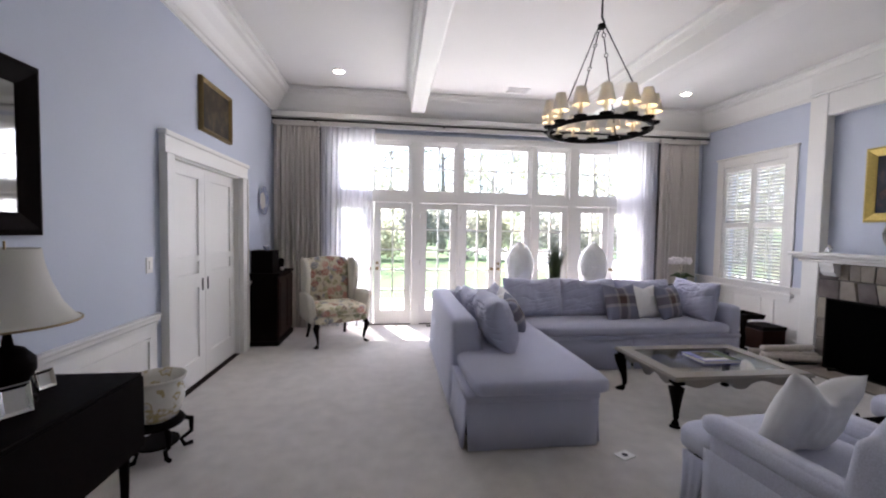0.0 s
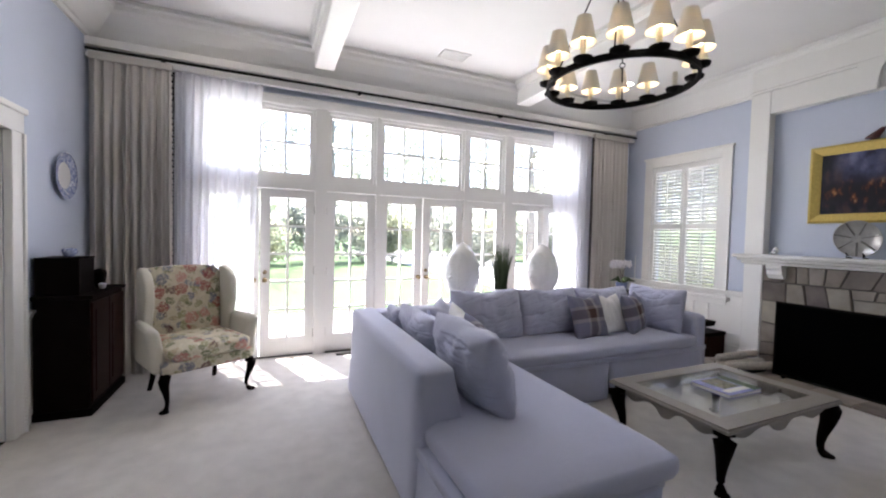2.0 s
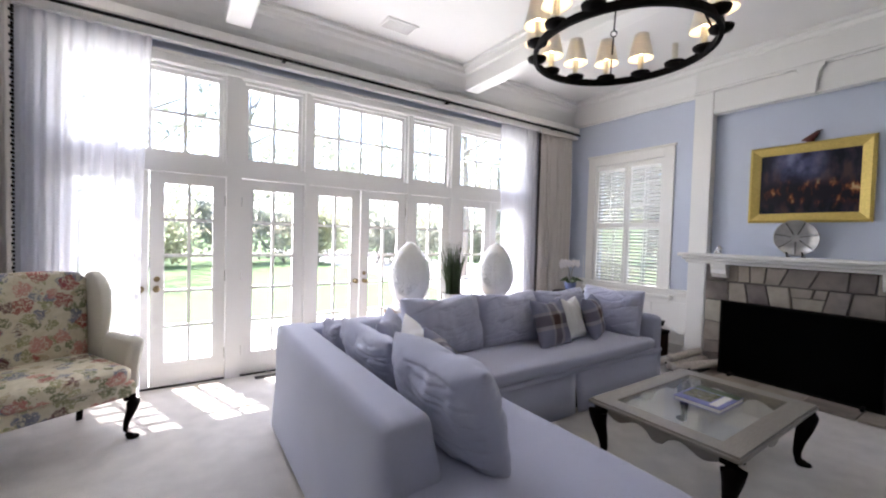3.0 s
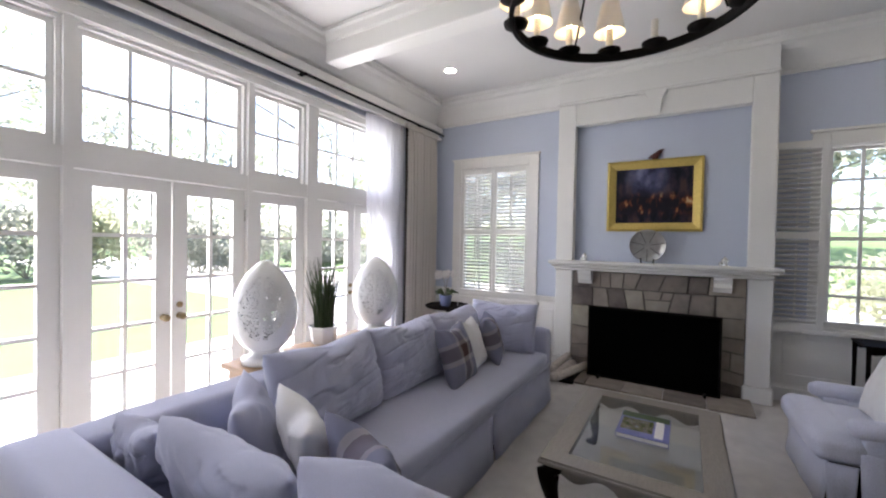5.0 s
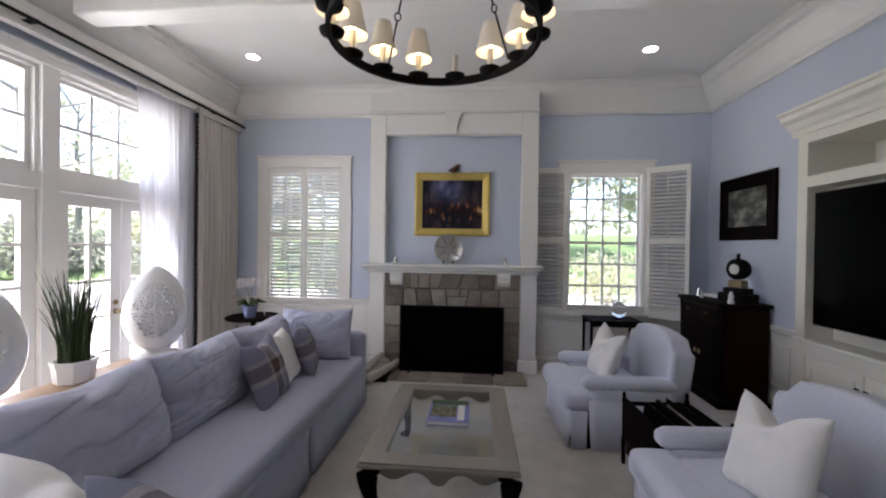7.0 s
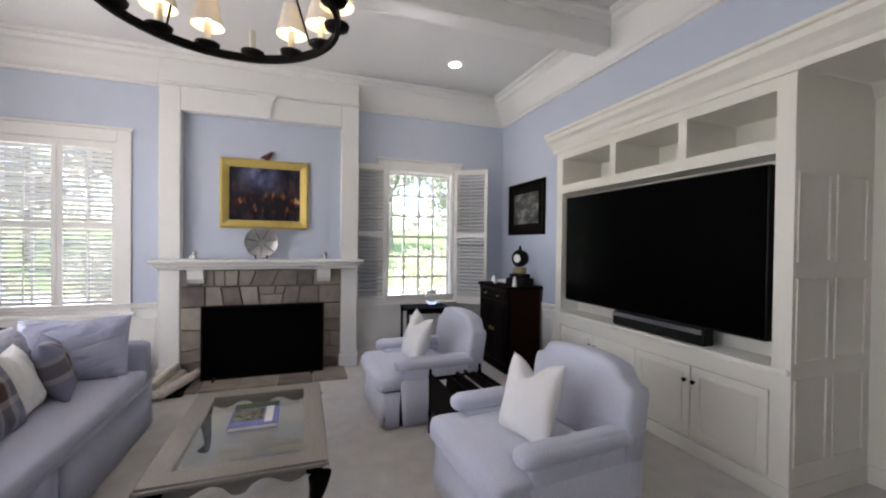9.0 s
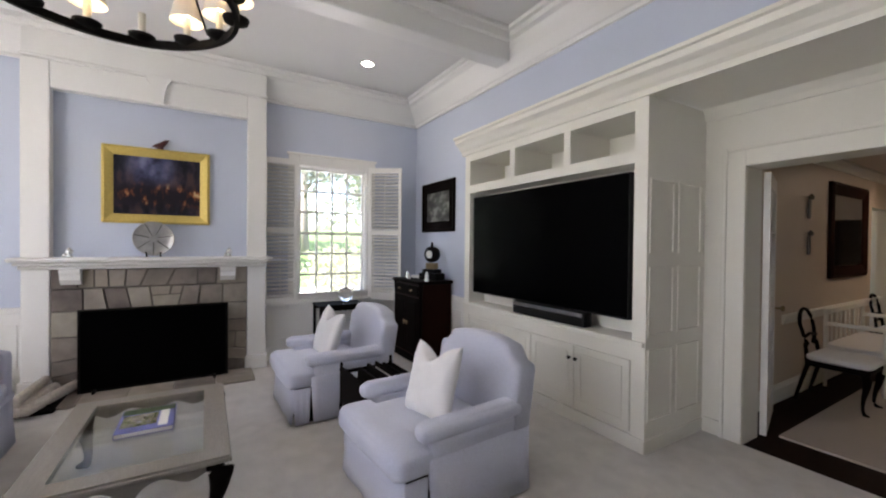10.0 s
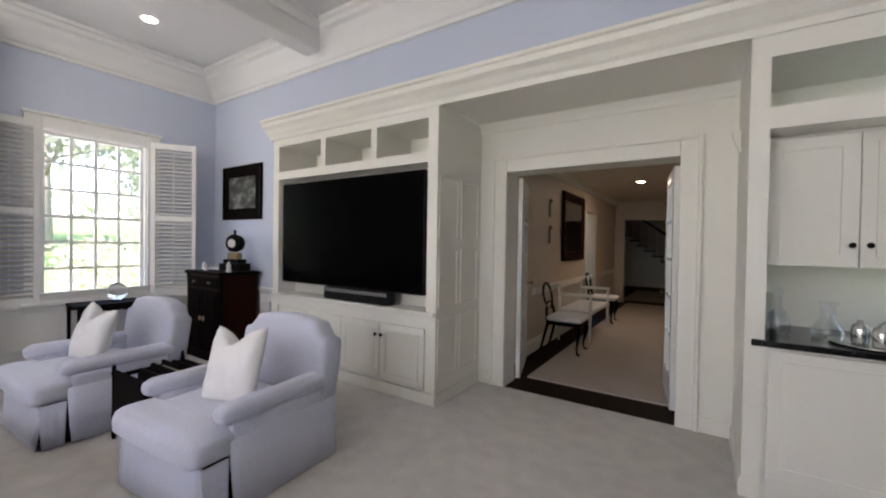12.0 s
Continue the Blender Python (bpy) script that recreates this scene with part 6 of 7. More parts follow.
def grass_plant():
    p = thing("potted_grass", "tall green ornamental grass in a white octagonal pot", "potted plant", 2.475, 6.42, 0.72)
    part("pot", lathe([(0.085, 0), (0.093, 0.01), (0.105, 0.11), (0.112, 0.115), (0.112, 0.135), (0.098, 0.135), (0.094, 0.11)], 8, True), PORCELAIN, p, "white octagonal pot")
    rnd = random.Random(9)
    bm = bmesh.new()
    for k in range(300):
        a, r0 = rnd.uniform(0, 6.283), rnd.uniform(0, 0.07)
        h, lean = rnd.uniform(0.26, 0.55), rnd.uniform(0.0, 0.11)
        x, y = r0 * math.cos(a), r0 * math.sin(a)
        w = rnd.uniform(0.004, 0.009)
        b = rnd.uniform(0, 3.14)
        prev = None
        for s in range(5):
            t = s / 4
            cx, cy, cz = x + math.cos(a) * lean * t * t, y + math.sin(a) * lean * t * t, 0.12 + h * t
            ww = w * (1 - 0.85 * t)
            pair = (bm.verts.new((cx - ww * math.cos(b), cy - ww * math.sin(b), cz)), bm.verts.new((cx + ww * math.cos(b), cy + ww * math.sin(b), cz)))
            if prev:
                bm.faces.new((prev[0], prev[1], pair[1], pair[0]))
            prev = pair
    part("blades", bm, BLADE, p, "green grass blades")["kind"] = "stuff"


grass_plant()


def hanging(name, label, x0, x1, y, z0, z1, folds, amp, mt, seed, thick=0.0, shrink=0.0, edge=1):
    """A curtain that hangs in folds; shrink draws its lower part in towards one edge."""
    rnd = random.Random(seed)
    ph = [rnd.uniform(0, 6.28) for _ in range(4)]
    n, m = folds * 10, 12
    bm = bmesh.new()
    layers = []
    for off in ((0.0, thick) if thick else (0.0,)):
        grid = []
        for j in range(m + 1):
            t = j / m
            row = []
            for i in range(n + 1):
                u = i / n
                a = u * folds * 2 * math.pi
                k = amp * (0.45 + 0.55 * min(1, t * 3))
                d = k * math.sin(a + 0.5 * math.sin(u * 9 + ph[0])) + k * 0.4 * math.sin(a * 0.5 + ph[1] + t) + k * 0.25 * math.sin(a * 2.1 + ph[2])
                s = shrink * math.sin(min(1, t * 1.3) * math.pi / 2)
                w = (u if edge > 0 else u - 1) * (x1 - x0) * (1 - s)
                x = (x0 if edge > 0 else x1) + w + 0.006 * math.sin(a * 0.7 + 3 * t + ph[3])
                row.append(bm.verts.new((x, y + d + off, z1 + (z0 - z1) * t)))
            grid.append(row)
        for a_, b_ in zip(grid, grid[1:]):
            for i in range(n):
                q = (a_[i], a_[i + 1], b_[i + 1], b_[i])
                bm.faces.new(q if off == 0.0 else q[::-1])
        layers.append(grid)
    return bm


for nm, lb, x0, x1 in (("left", "grey-beige pleated drape hanging to the floor", -1.56, -0.90), ("right", "grey-beige pleated drape hanging to the floor", 4.58, 5.30)):
    d = thing("drape", lb, "curtain", (x0 + x1) / 2, 7.24, 0, 0, "garden door drapes")
    w = (x1 - x0) / 2
    part("cloth", hanging("c", "", -w, w, 0, 0.012, 3.03, 9, 0.035, DRAPE, 3, 0.004), DRAPE, d, smooth=True)
    part("heading", moved(rbox(-w, -0.03, 3.02, w, 0.03, 3.09, 0.01), Matrix.Identity(4)), DRAPE, d)
    sx = w if nm == "left" else -w
    trim = bmesh.new()
    for k in range(100):
        box(trim, sx - 0.012, -0.012 + 0.01 * (k % 2), 0.03 + k * 0.03, sx + 0.012, 0.018, 0.05 + k * 0.03)
    part("braid_trim", trim, EBONY, d, "dark braid trim")["kind"] = "stuff"
for lb, x0, x1, ed in (("white sheer curtain drawn aside over the glass", -0.90, -0.08, 1), ("white sheer curtain drawn aside over the glass", 3.84, 4.58, -1)):
    sh = tagged(mesh_ob("sheer_curtain", moved(hanging("s", "", x0, x1, 0, 0.015, 3.05, 10, 0.028, SHEER, 5, 0.0, 0.10, ed), pose(0, 7.30, 0)), SHEER, True), lb, "curtain", "sheer curtains")
rod = thing("curtain_rod", "long dark curtain rod with rings above the garden doors", "curtain rod", 1.90, 7.22, 3.115)
part("rod", tube([(-3.48, 0, 0), (3.56, 0, 0)], 0.013, 10), IRON, rod, smooth=True)
for k in range(4):
    part("bracket", rbox(-2.9 + k * 1.95, -0.012, -0.012, -2.87 + k * 1.95, 0.17, 0.012, 0.003), IRON, rod)
track = setting("curtain_track", boxes((XW, YN - 0.12, 3.06, XE, YN - 0.052, 3.10)), WHITE, "white curtain track under the crown", "curtain track")
setting("curtain_fascia", boxes((XW, YN - 0.14, 3.165, XE, YN, 3.24)), WHITE, "white fascia board over the curtain track", "trim")
# Added board that keeps the gap over the track from going black.
setting("curtain_gap_filler", boxes((XW, YN - 0.075, 3.10, XE, YN - 0.053, 3.165)), WHITE, "white filler board added to lighten the gap over the curtain track", "trim")

# orchid and its table
ot = thing("orchid_table", "small round dark wood pedestal table in the corner", "side table", 4.62, 6.58, 0)
part("tabletop", lathe([(0.005, 0.70), (0.27, 0.70), (0.285, 0.71), (0.29, 0.725), (0.275, 0.732), (0.265, 0.722), (0.005, 0.722)], 32), EBONY, ot, smooth=False)
part("pedestal", lathe([(0.02, 0.10), (0.045, 0.14), (0.03, 0.3), (0.05, 0.42), (0.022, 0.5), (0.03, 0.66), (0.06, 0.70)], 14), EBONY, ot, smooth=True)
for k in range(3):
    a = 2.1 * k + 0.4
    part("foot", tube([(0, 0, 0.14), (0.10 * math.cos(a), 0.10 * math.sin(a), 0.12), (0.24 * math.cos(a), 0.24 * math.sin(a), 0.018)], [0.028, 0.024, 0.016], 8), EBONY, ot, smooth=True)


def orchid(x, y, z):
    o = thing("orchid", "white flowering orchid in a blue glazed pot", "potted plant", x, y, z)
    part("pot", lathe([(0.055, 0), (0.065, 0.03), (0.08, 0.13), (0.085, 0.135), (0.075, 0.14), (0.068, 0.12)], 18), BLUEPOT, o, "blue glazed pot", True)
    part("stake", tube([(0.13, -0.10, 0.0), (0.13, -0.10, 0.52)], 0.006, 6), LINEN, o, "pale stake")
    for k, a in enumerate((0.2, 1.5, 2.9, 4.2, 5.4)):
        lf = tube([(0.02 * math.cos(a), 0.02 * math.sin(a), 0.13), (0.08 * math.cos(a), 0.08 * math.sin(a), 0.19), (0.17 * math.cos(a), 0.17 * math.sin(a), 0.16)], [0.012, 0.028, 0.004], 8)
        part("leaf", lf, BLADE, o, "dark green leaf", True)
    for s, (dx, dy) in enumerate(((-0.16, 0.04), (0.10, -0.06))):
        part("stem", tube([(0, 0, 0.12), (dx * 0.15, dy * 0.15, 0.30), (dx * 0.5, dy * 0.5, 0.40), (dx, dy, 0.40 - 0.03 * s)], [0.005, 0.004, 0.003, 0.002], 6), BARK, o, smooth=True)
        for k in range(6 if s == 0 else 3):
            t = 0.35 + 0.13 * k
            px, py, pz = dx * t + 0.02 * math.sin(k * 2), dy * t + 0.03 * math.cos(k * 3), 0.40 - 0.03 * abs(t - 0.6)
            fl = bmesh.new()
            for p in range(5):
                a = p * 1.257 + k
                pe = cushion(0.046, 0.056, 0.007, 0.0, 0.0, 0, 4, 2.0)
                fl = join(fl, moved(pe, pose(px + 0.027 * math.cos(a), py, pz + 0.027 * math.sin(a), 0, 90 - math.degrees(a), 0)))
            part("flower", fl, PETAL, o, "white flower", True)


orchid(4.55, 6.58, 0.723)
et = thing("tray_stand", "small black wood stand with dished tray top", "side table", 4.66, 5.60, 0)
part("tray", join(rbox(-0.15, -0.15, 0.47, 0.15, 0.15, 0.49, 0.006), *[moved(extrude([(-0.165, 0.53), (0.165, 0.53), (0.14, 0.475), (-0.14, 0.475)], 0.14, 0.155), Matrix.Rotation(k * math.pi / 2, 4, "Z")) for k in range(4)]), EBONY, et)
part("pedestal", lathe([(0.09, 0.0), (0.09, 0.02), (0.05, 0.05), (0.03, 0.10), (0.038, 0.22), (0.024, 0.32), (0.05, 0.44), (0.07, 0.47)], 16), EBONY, et, smooth=True)
for k in range(3):
    a = 2.094 * k + 0.3
    part("foot", tube([(0.03 * math.cos(a), 0.03 * math.sin(a), 0.06), (0.10 * math.cos(a), 0.10 * math.sin(a), 0.05), (0.16 * math.cos(a), 0.16 * math.sin(a), 0.014)], [0.022, 0.02, 0.014], 8), EBONY, et, smooth=True)
cr = thing("wooden_chest", "small dark red-brown wooden chest on the carpet", "chest", 5.18, 5.80, 0)
part("body", rbox(-0.17, -0.15, 0.0, 0.17, 0.15, 0.27, 0.008), MAHOG, cr)
part("lid", rbox(-0.18, -0.16, 0.272, 0.18, 0.16, 0.32, 0.012), EBONY, cr)

# ---- west side ----
wc = thing("corner_cabinet", "black lacquer cabinet with reddish mahogany doors", "cabinet", -1.41, 6.66, 0)
part("body", rbox(-0.17, -0.36, 0.06, 0.16, 0.36, 0.90, 0.006), EBONY, wc)
part("plinth", rbox(-0.175, -0.38, 0, 0.18, 0.38, 0.06, 0.006), EBONY, wc)
part("top", rbox(-0.175, -0.375, 0.90, 0.185, 0.375, 0.93, 0.008), EBONY, wc)
for k in range(2):
    y0 = -0.34 + k * 0.345
    part("door", join(rbox(0.16, y0, 0.10, 0.176, y0 + 0.335, 0.87, 0.004), rbox(0.174, y0 + 0.05, 0.16, 0.182, y0 + 0.285, 0.81, 0.006)), MAHOG, wc, "mahogany door")
bx = thing("tall_chest", "tall plain black lacquer chest on the cabinet", "box", -1.43, 6.45, 0.93)
part("body", rbox(-0.14, -0.14, 0, 0.12, 0.14, 0.27, 0.006), EBONY, bx)
part("lid", rbox(-0.145, -0.145, 0.27, 0.125, 0.145, 0.285, 0.004), EBONY, bx)
for x, y, z, h, r, mt, lb in ((-1.42, 6.46, 1.216, 0.07, 0.05, BLUECHINA, "small china dish on the black chest"), (-1.36, 6.85, 0.931, 0.16, 0.05, EBONY, "dark carved box figure on the cabinet"), (-1.30, 6.72, 0.931, 0.05, 0.03, PORCELAIN, "tiny white china cup on the cabinet")):
    o = tagged(mesh_ob("ornament", lathe([(r * 0.6, 0), (r * 0.8, h * 0.2), (r, h * 0.7), (r * 0.9, h * 0.9), (r * 0.3, h)], 14), mt, True), lb, "ornament")
    o.matrix_basis = pose(x, y, z)
wp = thing("wall_plate", "blue and white china plate hung on the wall", "plate", XW + 0.002, 6.82, 1.88)
part("dish", moved(lathe([(0.10, 0), (0.12, 0.006), (0.19, 0.028), (0.195, 0.034), (0.18, 0.030), (0.11, 0.014), (0.002, 0.012)], 32), pose(0, 0, 0, 0, 90, 0)), BLUECHINA, wp, smooth=True)
part("well", moved(lathe([(0.115, 0.0135), (0.10, 0.0165), (0.002, 0.0165)], 28), pose(0, 0, 0, 0, 90, 0)), PORCELAIN, wp, "white well of the plate")
framed("painting", "small old oil painting in a gilded frame", "painting", pose(XW + 0.002, 5.39, 2.655, 0, 0, 90), 0.68, 0.50, 0.04, 0.045, OLDGILT, OLDOIL)
framed("wall_mirror", "wide black framed mirror above the table", "mirror", pose(XW + 0.002, 2.665, 1.86, 0, 0, 90), 1.36, 0.83, 0.11, 0.05, EBONY, DIMGLASS)
sw = thing("light_switch", "white light switch by the pocket doors", "light switch", XW, 4.28, 1.21)
part("plate", rbox(0.0005, -0.04, -0.06, 0.008, 0.04, 0.06, 0.003), WHITE, sw)
part("toggle", rbox(0.008, -0.012, -0.03, 0.014, 0.012, 0.03, 0.003), WHITE, sw)


def drop_table():
    t = thing("drop_leaf_table", "black-brown drop-leaf table on turned legs", "table", -1.31, 2.66, 0)
    part("tabletop", rbox(-0.24, -0.62, 0.725, 0.24, 0.62, 0.75, 0.008), EBONY, t)
    leaf = soft(0.235, -0.61, 0.36, 0.255, 0.61, 0.735, 0.008, 0.0, 1, 0.0, 6)
    part("drop_leaf", leaf, EBONY, t)
    part("apron", boxes((-0.20, -0.55, 0.58, 0.20, 0.57, 0.725)), MAHOG, t)
    for sx in (-1, 1):
        for sy in (-1, 1):
            part("leg", moved(lathe([(0.014, 0), (0.018, 0.02), (0.016, 0.05), (0.022, 0.3), (0.03, 0.5), (0.034, 0.54), (0.026, 0.57), (0.03, 0.60)], 12), pose(sx * 0.19, sy * 0.55, 0)), EBONY, t, smooth=True)


drop_table()


def table_lamp():
    l = thing("table_lamp", "table lamp with dark urn base and cream bell shade", "table lamp", -1.355, 2.90, 0.75)
    part("base", lathe([(0.085, 0), (0.085, 0.02), (0.04, 0.035), (0.05, 0.07), (0.085, 0.14), (0.085, 0.19), (0.05, 0.235), (0.02, 0.25), (0.012, 0.30)], 20), EBONY, l, "dark glazed urn", True)
    sh = lathe([(0.232, 0.345), (0.21, 0.36), (0.17, 0.42), (0.138, 0.50), (0.115, 0.59), (0.108, 0.65)], 28, False)
    ob = part("shade", sh, SHADE, l, "cream bell shade, unlit", True)
    part("shade_ring", tube([(0.232 * math.cos(k * 0.2244), 0.232 * math.sin(k * 0.2244), 0.345) for k in range(29)], 0.005, 6), BRASS, l)
    part("harp", tube([(0, 0, 0.29), (0, 0, 0.68)], 0.004, 6), BRASS, l)


table_lamp()
for x, y, rz, w, h in ((-1.25, 2.80, 60, 0.10, 0.12), (-1.36, 3.07, 75, 0.08, 0.09)):
    pf = framed("photo_frame", "small silver photo frame standing on the table", "photo frame", pose(x, y, 0.752 + h / 2, -14, 0, rz), w, h, 0.018, 0.015, STEEL, LINEN)
    part("prop", boxes((-0.01, 0.0, -h / 2, 0.01, 0.05, -h / 2 + 0.006)), EBONY, pf)
pot = thing("china_planter", "wide painted china bowl on the floor stand", "planter", -1.325, 3.86, 0.235)
part("bowl", lathe([(0.09, 0), (0.12, 0.02), (0.155, 0.10), (0.16, 0.18), (0.145, 0.235), (0.165, 0.27), (0.172, 0.285), (0.16, 0.285), (0.135, 0.24), (0.14, 0.15), (0.08, 0.03), (0.002, 0.02)], 28, False), CHINA, pot, smooth=True)
st = thing("plant_stand", "carved black wood stand with curled feet", "plant stand", -1.325, 3.86, 0)
part("ring", lathe([(0.10, 0.20), (0.15, 0.20), (0.16, 0.215), (0.15, 0.232), (0.10, 0.232)], 24), EBONY, st, smooth=True)
for k in range(5):
    a = k * 1.2566 + 0.5
    c, s_ = math.cos(a), math.sin(a)
    part("leg", tube([(0.13 * c, 0.13 * s_, 0.21), (0.19 * c, 0.19 * s_, 0.19), (0.19 * c, 0.19 * s_, 0.10), (0.13 * c, 0.13 * s_, 0.06), (0.15 * c, 0.15 * s_, 0.015), (0.20 * c, 0.20 * s_, 0.02)], [0.016, 0.018, 0.014, 0.013, 0.015, 0.014], 8), EBONY, st, smooth=True)
part("lower_ring", lathe([(0.10, 0.07), (0.125, 0.07), (0.125, 0.085), (0.10, 0.085)], 24), EBONY, st)
ol = thing("floor_outlet", "white floor outlet plate set in the carpet", "outlet", 1.785, 3.54, 0, 20)
part("plate", rbox(-0.06, -0.045, 0.0, 0.06, 0.045, 0.006, 0.003), WHITE, ol)
part("socket", lathe([(0.02, 0.005), (0.02, 0.0075), (0.002, 0.0075)], 12), PLASTIC, ol, "black socket")
fv = thing("floor_vent", "dark slotted floor vent by the garden doors", "vent", 0.89, 7.27, 0)
part("grille", rbox(-0.15, -0.04, 0.0, 0.15, 0.04, 0.006, 0.002), IRON, fv)
framed("picture", "grey landscape print in a wide black frame", "picture", pose(4.82, YS + 0.002, 2.005, 0, 0, 180), 0.88, 0.69, 0.055, 0.03, EBONY, MOUNTAIN, 0.09, EBONY)


# ---- ceiling things ----
def chandelier():
    CX, CY, R, ZR = 1.885, 4.24, 0.403, 2.36
    c = thing("chandelier", "black iron ring chandelier with cream candle shades", "chandelier", CX, CY, ZR)
    ring = lathe([(R - 0.009, -0.017), (R + 0.009, -0.017), (R + 0.009, 0.017), (R - 0.009, 0.017), (R - 0.009, -0.017)], 60, False)
    part("ring", ring, IRON, c)
    top = 3.22 - ZR
    for k in range(4):
        a = math.radians(40 + 90 * k)
        p0, p1 = Vector((R * math.cos(a), R * math.sin(a), 0.02)), Vector((0.02 * math.cos(a), 0.02 * math.sin(a), top))
        mid = [p0.lerp(p1, t) for t in (0, 0.25, 0.5, 0.75, 0.92)]
        bms = []
        for u, v in zip(mid, mid[1:]):
            d = (v - u).normalized()
            bms.append(tube([u + d * 0.017, v - d * 0.017], 0.0045, 6))
            side = d.cross(Vector((0, 0, 1))).normalized()
            bms.append(tube([v + 0.016 * (math.cos(q * 0.7854) * d + math.sin(q * 0.7854) * side) for q in range(9)], 0.0035, 6))
        bms.append(tube([mid[-1] + d * 0.017, p1], 0.0045, 6))
        part("chain", join(*bms), IRON, c, smooth=True)
    part("hook", join(tube([(0, 0, top - 0.02), (0.02, 0, top + 0.02), (0, 0, top + 0.06), (0, 0, 3.54 - ZR)], 0.008, 8), lathe([(0.06, 3.545 - ZR), (0.065, 3.555 - ZR), (0.05, 3.569 - ZR)], 18), lathe([(0.03, top - 0.03), (0.03, top + 0.0), (0.01, top + 0.01)], 12)), IRON, c, smooth=True)
    for k in range(14):
        a = math.radians(-8 + 360 / 14 * k)
        x, y = R * math.cos(a), R * math.sin(a)
        part("cup", moved(lathe([(0.012, 0.0), (0.045, 0.015), (0.05, 0.03), (0.04, 0.032), (0.015, 0.02)], 16), pose(x, y, 0.0)), IRON, c, smooth=True)
        part("candle", moved(lathe([(0.014, 0.03), (0.014, 0.125), (0.006, 0.128)], 12), pose(x, y, 0.0)), CANDLE, c, "ivory candle sleeve")
        if k:
            part("bulb", moved(lathe([(0.006, 0.128), (0.013, 0.142), (0.009, 0.165), (0.002, 0.18)], 10), pose(x, y, 0.0)), BULB, c, "glowing bulb", True)
            sh = part("shade", moved(lathe([(0.066, 0.105), (0.036, 0.24)], 24, False), pose(x, y, 0.0)), SHADE, c, "cream candle shade", True)


chandelier()
for x, y in ((-0.53, 6.5), (4.43, 6.5), (4.50, 2.35)):
    r = thing("recessed_light", "round recessed ceiling light, switched on", "ceiling light", x, y, TOP - 0.012, 0, "recessed lights")
    part("trim_ring", lathe([(0.06, 0.0115), (0.085, 0.0115), (0.085, 0.004), (0.078, 0.0), (0.06, 0.004), (0.06, 0.0115)], 24, False), WHITE, r)
    part("lens", lathe([(0.002, 0.006), (0.06, 0.006), (0.06, 0.010), (0.002, 0.010)], 24), DOWN, r, "glowing lens")
cv = thing("ceiling_vent", "white ceiling air vent", "vent", 1.97, 6.78, TOP - 0.012)
part("vent_frame", boxes((-0.17, -0.11, 0, 0.17, -0.09, 0.0115), (-0.17, 0.09, 0, 0.17, 0.11, 0.0115), (-0.17, -0.09, 0, -0.15, 0.09, 0.0115), (0.15, -0.09, 0, 0.17, 0.09, 0.0115)), WHITE, cv)
for k in range(7):
    part("slat", boxes((-0.15, -0.08 + k * 0.025, 0.003, 0.15, -0.068 + k * 0.025, 0.009)), WHITE, cv)


# ---- hall and bar things ----
for nm, xh, rz in (("door_10", HX0 + 0.03, -82), ("door_11", HX1 - 0.03, -74)):
    lf = thing(nm, "cream glazed hall door, standing open into the hall", "French door", xh, ROOM2 - 0.02, 0, rz, kind="structure")
    glazed(lf, 0.0, 0.69, 0.014, 2.08, -0.02, 2, 5, 0.10, 0.11, 0.24)
    part("door_knob", moved(lathe([(0.022, -0.07), (0.028, -0.05), (0.01, -0.04), (0.01, 0.06), (0.028, 0.07), (0.022, 0.09)], 14), pose(0.64, 0.0, 0.95, 90)), BRASS, lf, "brass knob", True)
wm = framed("wall_mirror", "tall mahogany and gilt framed mirror on the hall wall", "mirror", pose(HE - 0.003, -2.75, 1.70, 0, 0, -90), 1.30, 1.10, 0.14, 0.05, MAHOG, SILVERED)
for y in (-1.50,):
    for z in (1.42, 1.80):
        wo = tagged(mesh_ob("wall_ornament", join(rbox(HE - 0.03, y - 0.02, z, HE - 0.004, y + 0.02, z + 0.2, 0.01), moved(lathe([(0.02, 0), (0.03, 0.03), (0.004, 0.06)], 10), pose(HE - 0.03, y, z + 0.2))), DULL), "small dark pewter ornament on the hall wall", "ornament", "hall wall ornaments")


def hall_chair(x, y):
    c = thing("side_chair", "dark balloon-back chair with white upholstered seat", "chair", x, y, 0, 90, "hall chairs")
    part("seat", soft(-0.22, -0.21, 0.41, 0.22, 0.23, 0.48, 0.03, 0.01, 1), LINEN, c, "white upholstered seat", True)
    part("seat_frame", rbox(-0.22, -0.21, 0.36, 0.22, 0.22, 0.41, 0.012), EBONY, c)
    hoop = [(0.17 * math.cos(a) * (1.0 if a > 0 else 0.8), -0.24 - 0.06 * (0.5 + 0.5 * math.sin(a)), 0.70 + 0.18 * math.sin(a)) for a in [math.pi * (-0.35 + 1.7 * k / 16) for k in range(17)]]
    part("back_hoop", tube(hoop, 0.016, 8), EBONY, c, smooth=True)
    part("cross_rail", tube([(-0.14, -0.24, 0.62), (0, -0.25, 0.64), (0.14, -0.24, 0.62)], 0.014, 8), EBONY, c, smooth=True)
    for sx in (-1, 1):
        part("leg", tube([(sx * 0.14, -0.24, 0.56), (sx * 0.17, -0.21, 0.36), (sx * 0.18, -0.30, 0.0)], [0.016, 0.02, 0.014], 8), EBONY, c, smooth=True)
        part("leg", moved(cabriole(0.36, (sx, 1), 0.028, 0.024), pose(sx * 0.18, 0.18, 0)), EBONY, c, smooth=True)
    return c


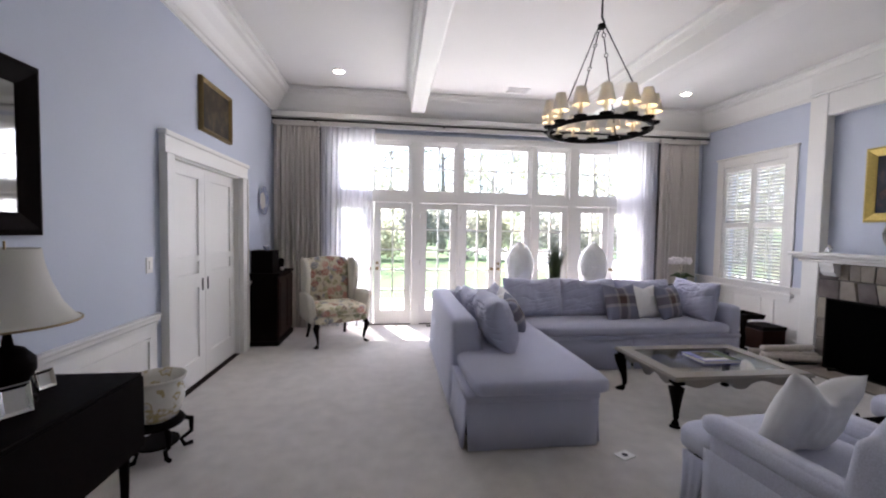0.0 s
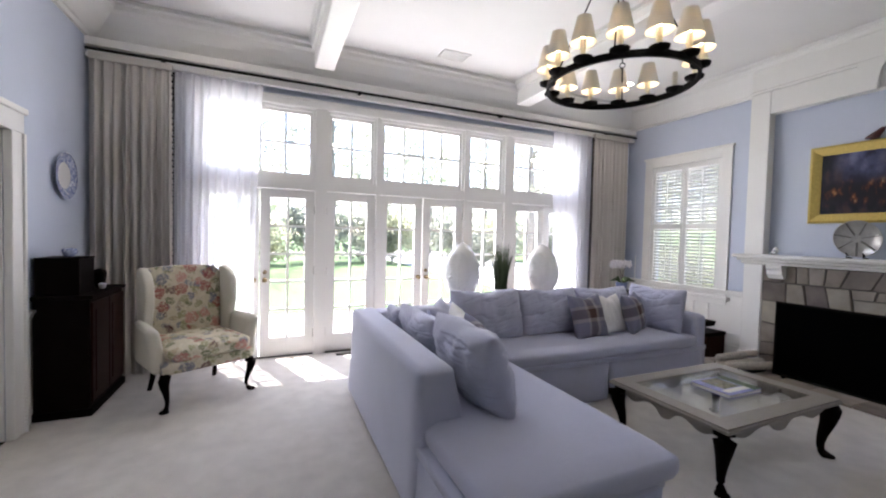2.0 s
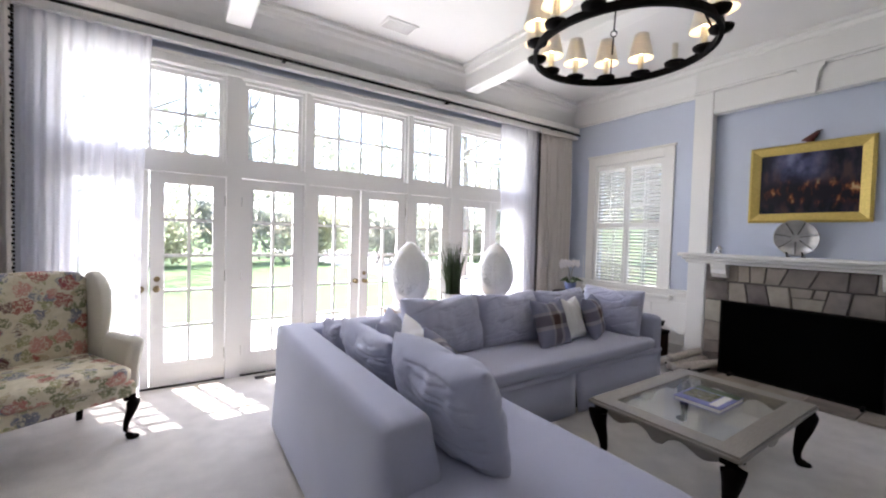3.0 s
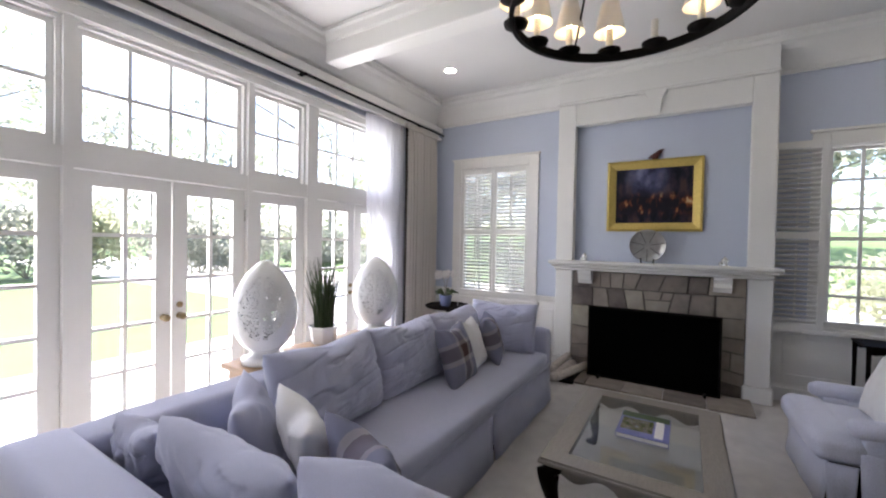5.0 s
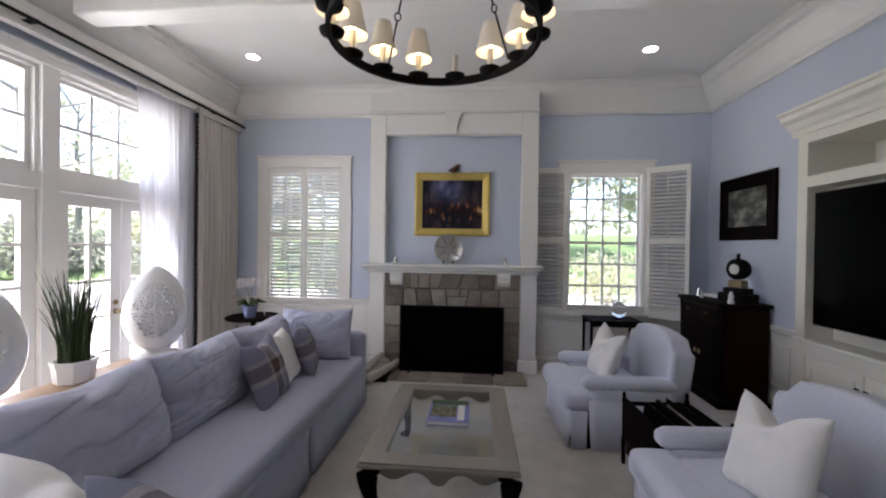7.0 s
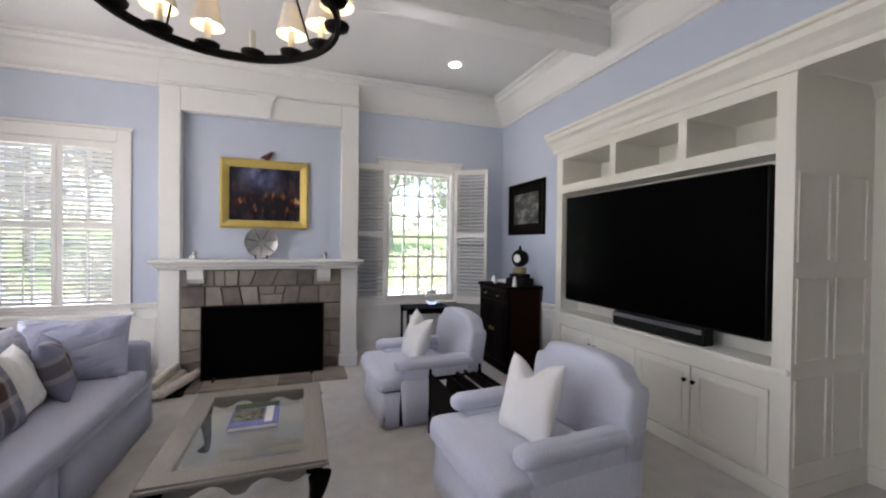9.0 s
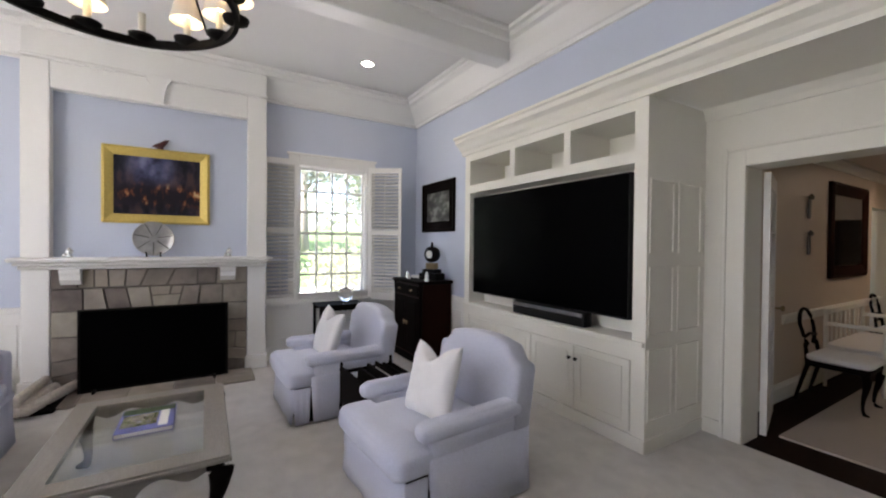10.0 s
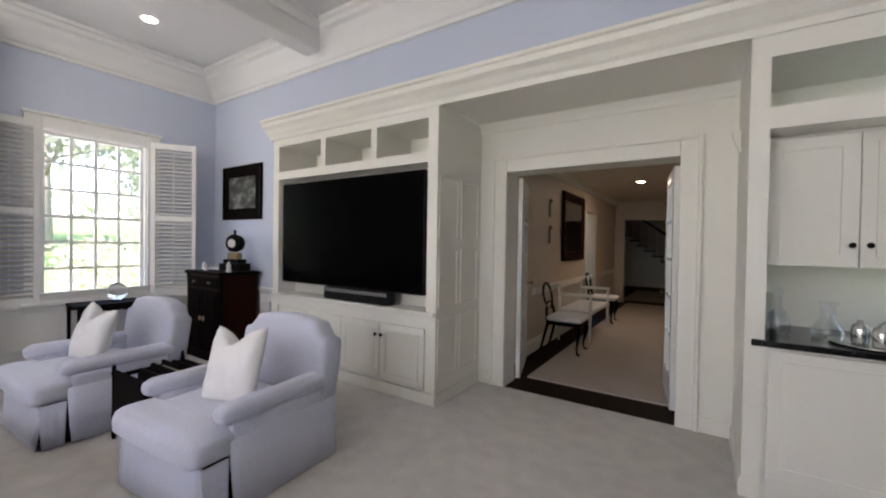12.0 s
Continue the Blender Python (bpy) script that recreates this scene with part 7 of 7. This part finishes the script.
hc = hall_chair(1.36, -1.25)
copy_thing(hc, pose(1.40, -3.75, 0, 0, 0, 90))
hb = thing("settee", "cream painted open settee with cane seat", "bench", 1.42, -2.45, 0)
part("seat", rbox(-0.24, -0.65, 0.40, 0.24, 0.65, 0.46, 0.015), LINEN, hb, "pale seat")
part("back_rail", rbox(0.20, -0.65, 0.78, 0.24, 0.65, 0.84, 0.01), CREAM, hb)
for k in range(9):
    part("spindle", tube([(0.22, -0.6 + k * 0.15, 0.46), (0.22, -0.6 + k * 0.15, 0.78)], 0.01, 6), CREAM, hb)
for sy in (-0.63, 0.63):
    part("arm_rail", rbox(-0.25, sy - 0.025, 0.66, 0.22, sy + 0.025, 0.70, 0.01), CREAM, hb)
    for sx in (-0.22, 0.22):
        part("leg", tube([(sx, sy, 0.84 if sx > 0 else 0.66), (sx, sy, 0.4), (sx, sy, 0.0)], [0.02, 0.025, 0.016], 8), CREAM, hb, smooth=True)
hl = thing("recessed_light", "round recessed hall ceiling light, switched on", "ceiling light", 0.77, -3.42, HTOP - 0.012, 0, "recessed lights")
part("trim_ring", lathe([(0.06, 0.0115), (0.085, 0.0115), (0.085, 0.004), (0.078, 0.0), (0.06, 0.004), (0.06, 0.0115)], 24, False), WHITE, hl)
part("lens", lathe([(0.002, 0.006), (0.06, 0.006), (0.06, 0.010), (0.002, 0.010)], 24), WARM, hl, "glowing lens")
setting("hall_dado", join(sweep(RAIL, (HE, HEND), (HE, -5.2), (-1, 0)), sweep(RAIL, (HE, -4.1), (HE, -0.9), (-1, 0)), sweep(BASE, (HE, HEND), (HE, -5.2), (-1, 0)), sweep(BASE, (HE, -4.1), (HE, ROOM2), (-1, 0))), CREAM, "cream chair rail and skirting in the hall", "chair rail")
setting("hall_crown", sweep([(0, 2.40), (0.02, 2.40), (0.04, 2.44), (0.09, 2.47), (0.09, 2.498), (0, 2.498)], (HE, HEND), (HE, ROOM2), (-1, 0)), CREAM, "cream crown moulding in the hall", "crown moulding")
# Unseen slab, added to keep sky light out of the hall.
setting("day_room_sky_block", boxes((HE + 0.12, -6.0, 2.6, 3.5, -3.0, 2.7)), WHITE, "unseen white slab added beside the hall to block sky light", "ceiling")
# Added walls: a backing that brightens the doorway, a side that blocks sky light.
setting("day_room_light_walls", boxes((3.4, -6.0, -0.1, 3.5, -3.0, 2.6), (HE + 0.12, -3.0, -0.1, 3.5, -2.9, 2.6)), WHITE, "added white walls beside the hall, one catching sky light, one blocking it", "wall")
stairs = thing("staircase", "white painted staircase with dark treads and handrail", "staircase", 1.9, HEND - 4.6, 0)
for k in range(10):
    part("step", boxes((-2.1 + k * 0.25, -0.8, 0, -1.85 + k * 0.25 + (0.0 if k < 9 else 0.3), 0.0, 0.18 * (k + 1) - 0.03)), CREAM, stairs)
    part("tread", rbox(-2.13 + k * 0.25, -0.8, 0.18 * (k + 1) - 0.03, -1.85 + k * 0.25, 0.02, 0.18 * (k + 1), 0.006, 1), MAHOG, stairs)
    part("baluster", tube([(-1.98 + k * 0.25, -0.03, 0.18 * (k + 1)), (-1.98 + k * 0.25, -0.03, 0.18 * (k + 1) + 0.84)], 0.014, 6), CREAM, stairs)
part("handrail", tube([(-2.1, -0.03, 1.02), (0.3, -0.03, 2.75)], 0.03, 8), MAHOG, stairs, smooth=True)
rug = setting("stair_hall_rug", boxes((0.2, HEND - 3.2, -0.004, 1.6, HEND - 0.5, 0.008)), HALL_CARPET, "beige rug in the stair hall", "rug")

# bar things
def bottle(label, x, y, prof, mt, cat="decanter"):
    b = tagged(mesh_ob(cat.replace(" ", "_"), lathe(prof, 18), mt, True), label, cat, "bar glassware")
    b.matrix_basis = pose(x, y, 0.8955)


DEC = [(0.045, 0), (0.055, 0.01), (0.06, 0.06), (0.05, 0.11), (0.018, 0.15), (0.016, 0.20), (0.024, 0.21), (0.012, 0.215), (0.022, 0.24), (0.018, 0.26), (0.004, 0.27)]
bottle("clear crystal decanter with stopper on the bar", -0.50, 0.98, DEC, SMOKE)
bottle("clear crystal decanter with stopper on the bar", -0.47, 0.84, [(r * 0.9, z * 0.85) for r, z in DEC], SMOKE)
bottle("wide clear glass carafe on the bar", -0.71, 1.00, [(0.06, 0), (0.07, 0.01), (0.072, 0.05), (0.04, 0.10), (0.03, 0.13), (0.032, 0.18), (0.045, 0.205)], SMOKE, "carafe")
ty = tagged(mesh_ob("tray", lathe([(0.002, 0), (0.17, 0), (0.185, 0.012), (0.18, 0.014), (0.165, 0.006), (0.002, 0.005)], 28), STEEL, True), "round pewter tray on the bar counter", "tray")
ty.matrix_basis = pose(-0.88, 1.08, 0.8955)
for x, y in ((-0.82, 1.08), (-0.92, 1.06), (-0.88, 1.16)):
    cp = tagged(mesh_ob("tumbler", lathe([(0.032, 0), (0.036, 0.01), (0.038, 0.07), (0.03, 0.10), (0.012, 0.105), (0.014, 0.12), (0.004, 0.125)], 16), STEEL, True), "lidded pewter cup on the tray", "cup", "pewter cups")
    cp.matrix_basis = pose(x, y, 0.902)


# patio
patio = thing("patio", "pale stone paved patio outside the garden doors", "patio", 0, 0, -0.14, kind="structure")
slab = None
for i in range(17):
    for j in range(5):
        m = pose(-4.2 + i * 0.72 + (0.36 if j % 2 else 0), YN + 0.58 + j * 0.56, 0)
        if slab is None:
            slab = part("paving_slab", rbox(-0.352, -0.272, 0.0, 0.352, 0.272, 0.03, 0.006, 1), PATIO, patio)
            slab.matrix_basis = m
        else:
            part_of("paving_slab", slab.data, patio, m)
